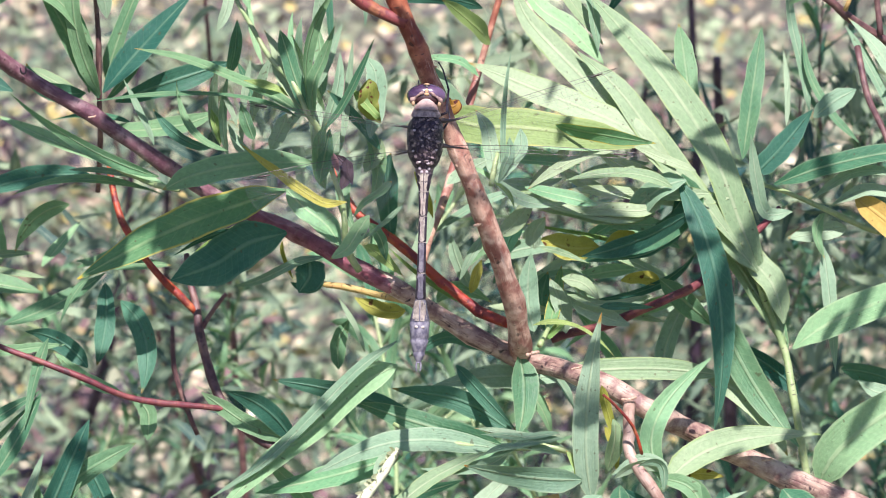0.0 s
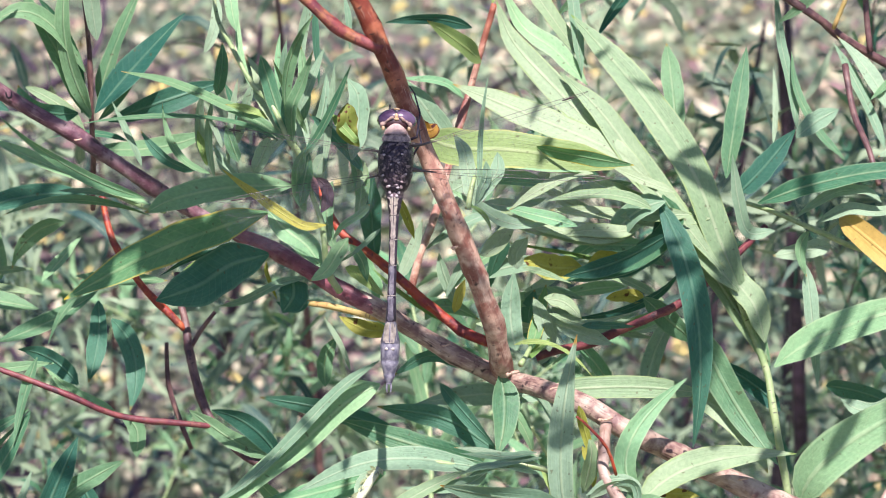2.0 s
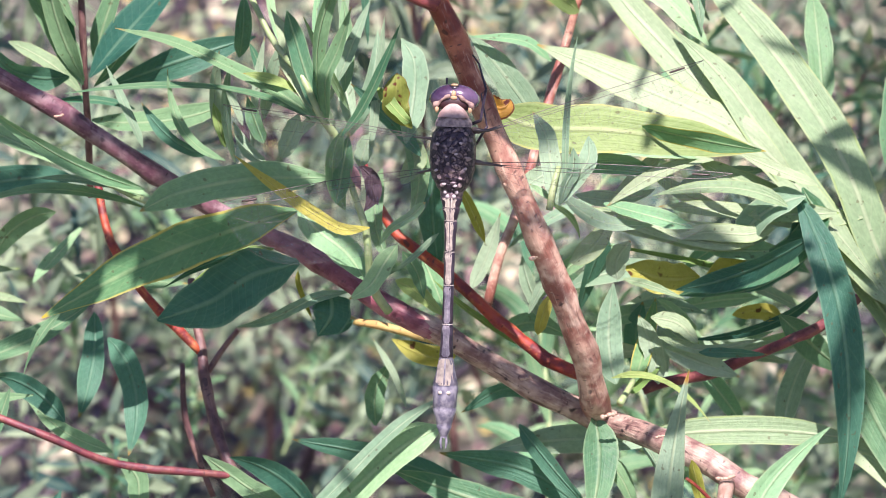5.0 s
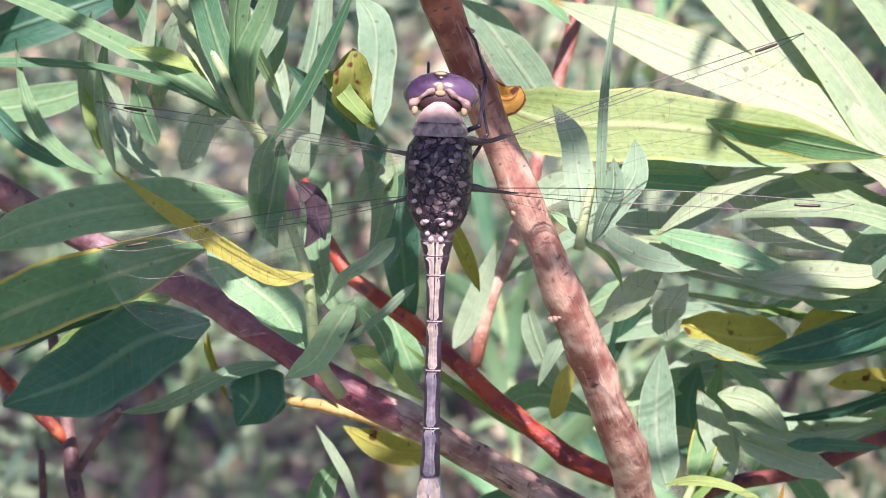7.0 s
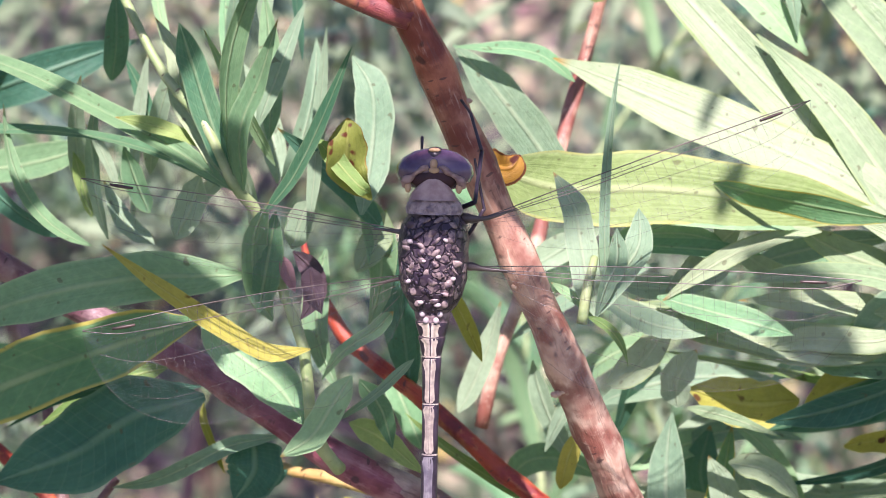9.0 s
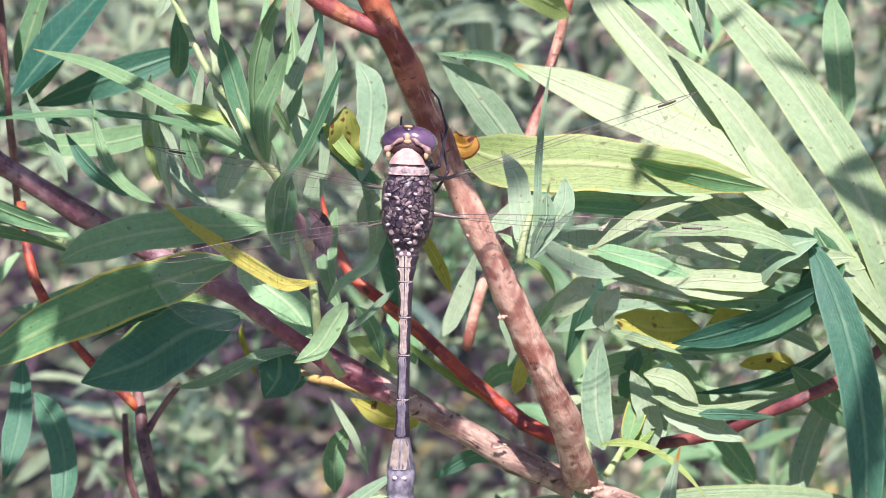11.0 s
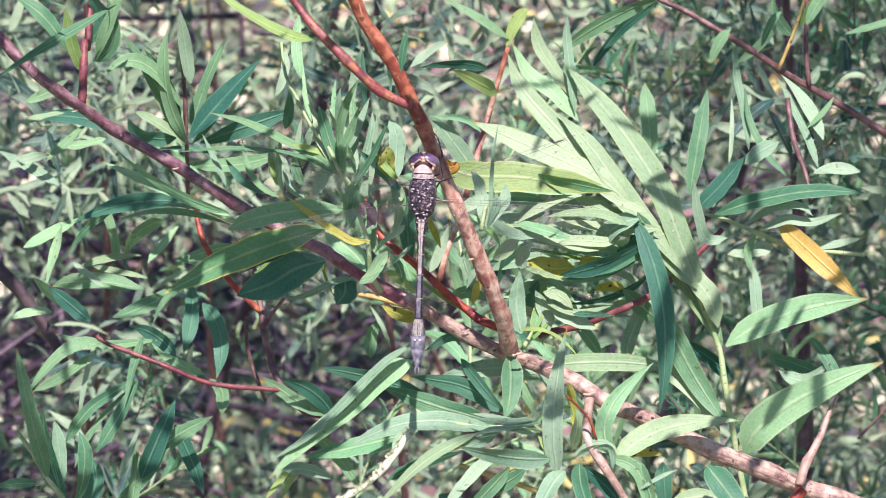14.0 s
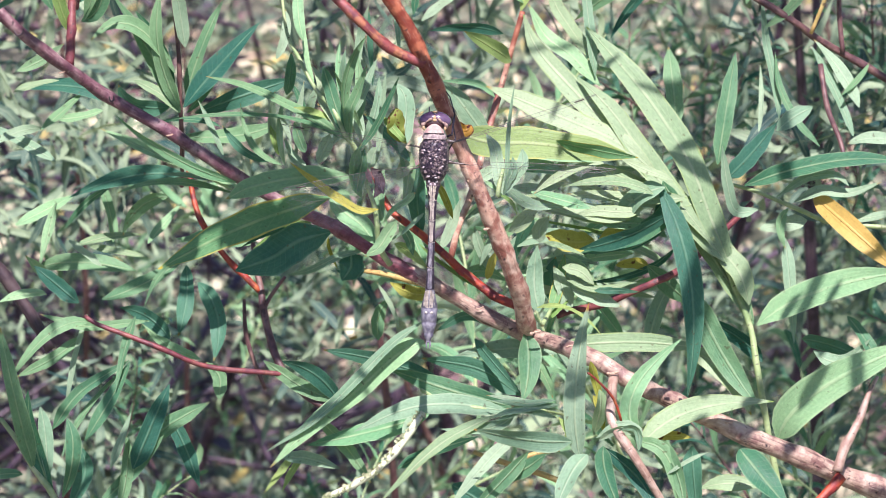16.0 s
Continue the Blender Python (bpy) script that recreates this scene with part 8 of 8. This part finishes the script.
def make_background():
    chance = random.Random(11)
    kinds = [make_shoot(k, mats) for k, mats in enumerate(((GREEN, BRIGHT, PALE), (DARK, GREEN, GREEN), (PALE, FRESH, GREEN, BRIGHT), (DARK, DARK, GREEN)))]
    placed = 0
    for k in range(SHOOTS):
        y = 0.30 + 1.25 * (k / SHOOTS) ** 1.05
        wide = 0.13 + 0.10 * y
        x = chance.uniform(-wide, wide) + 0.01
        rise = chance.uniform(-0.10, 0.035) * (1 + 0.5 * y) - 0.02
        if x < -0.02 and (rise < -0.035 and k % 2 or rise > 0.0 and k % 2):
            x = abs(x) * 0.8 + 0.03
        m = pose(x, y, 0.9 - 0.29 * y + rise, chance.uniform(-40, 60), chance.uniform(-60, 60), chance.uniform(0, 360)) @ Matrix.Scale(chance.uniform(0.5, 0.8), 4)
        kind = chance.choice((1, 3, 3, 0)) if x > 0.02 and rise > -0.03 else chance.choice((0, 2, 2, 1)) if x < 0 and rise > -0.03 else chance.choice((0, 1, 2, 3))
        if placed < 4:
            kinds[placed].matrix_basis = m
        else:
            copy_thing(kinds[kind], m)
        placed += 1
    for k in range(64):
        y = chance.uniform(0.45, 1.3)
        spot = (chance.uniform(0.03, 0.15 + 0.12 * y), y, 0.9 - 0.25 * y + chance.uniform(0.0, 0.05))
        copy_thing(kinds[3 if k % 3 else 1], pose(*spot, chance.uniform(-40, 60), chance.uniform(-60, 60), chance.uniform(0, 360)) @ Matrix.Scale(chance.uniform(0.5, 0.75), 4))
    # the leaves deeper in the shrub, and round the gap through which one looks
    mass = bmesh.new()
    for k in range(INNER_CLUMPS):
        y = 0.4 + 1.6 * k / INNER_CLUMPS
        wide = 0.2 + 0.14 * y
        spot = Vector((chance.uniform(-wide, wide), y, 0.9 - 0.27 * y + chance.uniform(-0.16, 0.05) * (1 + 0.4 * y)))
        if spot.x < 0.03 and spot.z < 0.885 - 0.29 * y and k % 4:
            continue
        add_clump(mass, chance, spot, 20, 0.045, 0.5)
    tagged(part("foliage", mass, FOLIAGE, None), "grey-green willow foliage deeper in the shrub", "foliage", kind="stuff")
    body = bmesh.new()
    for k in range(720):
        y = chance.uniform(0.15, 1.8)
        x = chance.choice((-1, 1)) * chance.uniform(0.26 + 0.1 * y, 1.15)
        top = 1.25 * math.sqrt(max(0.05, 1 - (x / 1.3) ** 2))
        add_clump(body, chance, Vector((x, y, chance.uniform(0.12, top))), 14, 0.07)
    tagged(part("foliage", body, FOLIAGE, None), "dense outer willow foliage of the shrub", "foliage", kind="stuff")
    # foliage out of view, added overhead to dapple and darken what lies below
    crown = bmesh.new()
    for k in range(SHADE_CLUMPS):
        y = chance.uniform(0.25, 2.2)
        add_clump(crown, chance, Vector((chance.uniform(-0.6, 0.6), y, 1.02 - 0.06 * y + chance.uniform(0.0, 0.3))), 18, 0.07)
    for k in range(230):
        add_clump(crown, chance, Vector((chance.gauss(-0.28, 0.17), chance.gauss(2.2, 0.2), chance.gauss(0.98, 0.08))), 18, 0.08)
    for k in range(170):
        add_clump(crown, chance, Vector((chance.uniform(0.08, 0.5), chance.uniform(0.22, 1.2), chance.uniform(1.03, 1.3))), 16, 0.06)
    for k in range(40):
        add_clump(crown, chance, Vector((chance.uniform(-0.55, -0.02), chance.uniform(0.5, 1.3), chance.uniform(0.98, 1.2))), 16, 0.06)
    for k in range(30):
        add_clump(crown, chance, Vector((chance.uniform(-0.42, 0.0), chance.uniform(0.24, 0.8), chance.uniform(1.0, 1.2))), 16, 0.06)

    def shade_leaf(spot, near, reach):
        spot = spot + SUN_WAY * chance.uniform(near, reach)
        way = Vector((chance.gauss(0, 1), chance.gauss(0, 1), chance.gauss(0, 0.6))).normalized()
        add_blade(crown, spot, spot + way * chance.uniform(0.03, 0.055), (0, 0, 0.004), chance.uniform(0.004, 0.008), chance.uniform(-60, 60), seed=chance.randint(0, 9999), rows=4, toward=(0.2, -0.3, 0.9))

    for k in range(SHADE_LEAVES):
        y = chance.uniform(-0.08, 0.3)
        shade_leaf(Vector((chance.uniform(-0.16, 0.17), y, 0.9 - 0.29 * y + chance.uniform(-0.08, 0.08))), 0.22, 0.5)
    for k in range(70):
        y = chance.uniform(-0.03, 0.05)
        shade_leaf(Vector((chance.uniform(-0.2, -0.085), y, 0.9 - 0.29 * y + chance.uniform(-0.1, -0.02))), 0.3, 0.5)
    for k in range(420):
        y = chance.uniform(0.08, 0.7)
        shade_leaf(Vector((chance.uniform(0.07, 0.22), y, 0.9 - 0.29 * y + chance.uniform(0.0, 0.09))), 0.3, 0.6)
    for k in range(420):
        add_clump(crown, chance, Vector((chance.uniform(0.1, 0.85), chance.uniform(2.1, 3.9), chance.uniform(0.75, 1.1))), 16, 0.09)
    for k in range(170):
        add_clump(crown, chance, Vector((chance.uniform(-0.95, -0.1), chance.uniform(3.4, 4.9), chance.uniform(0.75, 1.1))), 16, 0.09)
    tagged(part("foliage", crown, FOLIAGE, None), "unseen willow foliage added overhead to shade the shrub and the ground", "foliage", kind="stuff")
    # a heap of dry twigs under the shrub, coloured dark for the shade there
    twigs = bmesh.new()
    for k in range(300):
        spot = Vector((chance.gauss(-0.42, 0.22), chance.gauss(2.5, 0.6), chance.uniform(0.02, 0.34)))
        way = Vector((chance.gauss(0, 1), chance.gauss(0, 0.7), chance.gauss(0.25, 0.5))).normalized() * chance.uniform(0.08, 0.26)
        thick = chance.uniform(0.0015, 0.0045)
        add_tube(twigs, [spot - way * 0.5, spot + Vector((chance.gauss(0, 0.012), chance.gauss(0, 0.012), chance.gauss(0, 0.012))), spot + way * 0.5], [thick, thick * 0.8, thick * 0.4], 4, (), k)
    tagged(part("dry_twigs", twigs, TWIG_HEAP, None), "heap of dry twigs on the ground, shade included in its dark purple-brown", "twigs", kind="stuff")
    # thin stems from the ground, and the old wood of the shrub
    for k in range(15):
        y = 0.55 + 1.3 * k / 15
        wide = 0.18 + 0.11 * y
        low = Vector((chance.uniform(-wide, wide), y + 0.2, 0.0))
        lean = Vector((chance.uniform(-0.14, 0.14), chance.uniform(-0.25, 0.05), 0.95 - 0.2 * y))
        stem = bmesh.new()
        add_tube(stem, [low, low + lean * 0.4 + Vector((chance.uniform(-0.05, 0.05), 0.03, 0)), low + lean * 0.75, low + lean], [0.0050, 0.0042, 0.0030, 0.0012] if k % 2 else [0.0028, 0.0022, 0.0014, 0.0006], 6, (0.3, 0.7), k)
        tagged(part("bare_stem", stem, TWIG_HEAP if k % 2 else BARK_BROWN, None), "thin bare brown stem inside the shrub", "stem", "bare stems of the shrub")
    for k in range(14):
        side = 1 if k % 2 else -1
        foot = Vector((side * chance.uniform(0.5, 0.75), chance.uniform(0.55, 1.1), -0.02))
        head = Vector((side * chance.uniform(0.45, 1.0), chance.uniform(0.25, 1.6), chance.uniform(0.7, 1.15)))
        stem = bmesh.new()
        add_tube(stem, [foot, foot.lerp(head, 0.35) + Vector((side * 0.05, 0, 0.06)), foot.lerp(head, 0.7) + Vector((side * 0.03, 0, 0.04)), head], [0.016, 0.011, 0.007, 0.002], 9, (0.2, 0.45, 0.7), k, 0.08)
        tagged(part("shrub_trunk", stem, BARK_DARK, None), "dark old trunk of the willow shrub", "trunk", "trunks of the shrub")
    # fallen leaves on the ground
    litter = bmesh.new()
    for k in range(LITTER_COUNT):
        y = 1.9 + 5.2 * (k / LITTER_COUNT) ** 1.35
        spot = Vector((chance.uniform(-0.22 - 0.11 * y, 0.22 + 0.11 * y), y, 0))
        spot.z = 0.02 * math.sin(1.3 * spot.x) * math.sin(1.1 * y) + chance.uniform(0.002, 0.03)
        size, turn = chance.uniform(0.005, 0.014), chance.uniform(0, 6.3)
        way = Vector((math.cos(turn), math.sin(turn), chance.gauss(0, 0.55)))
        side = way.cross(Vector((chance.gauss(0, 0.6), chance.gauss(-0.5, 0.6), 1))).normalized() * chance.uniform(0.3, 0.6)
        curl = Vector((0, 0, chance.uniform(-0.3, 0.3)))
        a, b, c, d, e, f = (litter.verts.new(spot + q * size) for q in (way * -1, way * -0.3 + side, way * 0.4 + side * 0.8, way, way * 0.4 - side * 0.8 + curl, way * -0.3 - side + curl))
        litter.faces.new((a, b, c, d))
        litter.faces.new((a, d, e, f))
    for k in range(9000):
        spot = Vector((chance.gauss(0, 1.3), chance.gauss(1.6, 1.9), chance.uniform(0.004, 0.03)))
        size, turn = chance.uniform(0.012, 0.03), chance.uniform(0, 6.3)
        way, side = Vector((math.cos(turn), math.sin(turn), chance.gauss(0, 0.3))), Vector((-math.sin(turn), math.cos(turn), chance.gauss(0, 0.5))) * 0.35
        litter.faces.new([litter.verts.new(spot + q * size) for q in (way * -1, side - way * 0.2, way, -side - way * 0.2)])
    tagged(part("leaf_litter", litter, LITTER, None), "dry cream and brown fallen leaves on the ground", "leaf litter", kind="stuff")
    # low green plants between them
    herbs = bmesh.new()
    for k in range(HERBS):
        y = 2.0 + 3.6 * k / HERBS
        wide = 0.2 + 0.1 * y
        add_clump(herbs, chance, Vector((chance.uniform(-wide, wide), y, 0.02)), 10, 0.05, 0.7)
    tagged(part("low_plants", herbs, FOLIAGE, None), "low grey-green plants among the fallen leaves", "undergrowth", kind="stuff")


SHADE_LEAVES, SHOOTS, INNER_CLUMPS, SHADE_CLUMPS, LITTER_COUNT, HERBS = 14, 150, 620, 560, 19000, 950
make_background()


def make_ground():
    m, nodes, links, shader = material("dry_litter_ground")
    place = nodes.new("ShaderNodeTexCoord").outputs["Object"]
    big, small = noise_of(nodes, links, 3.0, 4.0, place), noise_of(nodes, links, 45.0, 5.0, place, 0.7)
    tone = mix(nodes, links, span(nodes, links, small, 0.35, 0.7), (0.05, 0.05, 0.05), (0.34, 0.33, 0.22))
    tone = mix(nodes, links, span(nodes, links, big, 0.45, 0.65), tone, (0.22, 0.24, 0.13))
    links.new(tone, shader.inputs["Base Color"])
    shader.inputs["Roughness"].default_value = 0.95
    bump_to(nodes, links, shader, small, 1.0, 0.02)
    bm = bmesh.new()
    steps = [-400, -60, -12, -4, -3, -2, -1, 0, 1, 2, 3, 4, 5, 6, 7, 8, 12, 20, 60, 400]
    grid = [[bm.verts.new((x, y, 0.02 * math.sin(1.3 * x) * math.sin(1.1 * y) if abs(x) + abs(y) < 30 else 0)) for y in steps] for x in steps]
    for i in range(len(steps) - 1):
        for j in range(len(steps) - 1):
            bm.faces.new((grid[i][j], grid[i + 1][j], grid[i + 1][j + 1], grid[i][j + 1]))
    tagged(part("ground", bm, m, None), "dry ground with leaf litter and short grass", "ground", kind="structure")


make_ground()


# ---- what sways ----
def make_shading_sprig():
    """An unseen sprig, added so that its leaves hang between the sun and the dragonfly's back and shade it."""
    ob = thing("willow_sprig", "unseen leafy sprig added above the dragonfly to shade its back", "sprig")
    thorax = HEAD - (HEAD - TAIL).normalized() * 0.0098
    limb("stem", ob, STEM_GREEN, ((0.05, 0, 0.03), (0.02, 0, 0.016), (0.0, 0, 0.004)), (0.0009, 0.0008, 0.0006), sides=6)
    for base, tip, wide in (((0.014, 0, 0.002), (-0.026, 0.001, -0.002), 0.0060), ((0.03, 0, 0.02), (0.055, 0.004, 0.016), 0.006), ((0.04, 0, 0.025), (0.03, -0.004, 0.05), 0.006)):
        leaf(ob, GREEN, base, tip, (0, 0, 0.0005), wide, 0, toward=tuple(SUN_WAY), roll=0, arch=0)
    return ob, thorax + SUN_WAY * 0.15


def motions():
    sprig, spot = make_shading_sprig()
    at = lambda dx, dz, turn: pose(spot.x + dx, spot.y, spot.z + dz, 0, turn, 0)
    rest = dragonfly.matrix_world.copy()
    crept = lambda dx, dz: Matrix.Translation((dx, 0, dz)) @ rest
    walk(dragonfly, ((0.0, crept(0.0011, -0.0014)), (1.5, crept(0.0006, -0.0012)), (3.2, crept(0.0003, -0.0011)), (6.0, crept(0.0003, -0.0015)), (8.7, crept(0.0, -0.0018)), (11.0, crept(0.0007, -0.0012)), (12.5, crept(0.0006, -0.0006)), (14.0, crept(0.0002, -0.0003)), (16.0, crept(0.0, -0.0002))))
    walk(side, ((0.0, pose(0, 0, 0)), (13.5, pose(0, 0, 0)), (15.0, pose(0.0012, 0, 0)), (16.0, pose(0.0022, 0, 0.0003))))
    # the added sprig lifts away after 8.7 s and lets the sun onto the back
    walk(sprig, ((0.0, at(0.004, -0.001, 0)), (2.0, at(0.005, -0.0008, 1)), (5.0, at(0.004, -0.0008, 0)), (8.7, at(0.003, -0.0012, -1)), (10.7, at(0.012, 0.09, 8)), (13.0, at(0.013, 0.091, 9)), (16.0, at(0.012, 0.09, 8))))


motions()
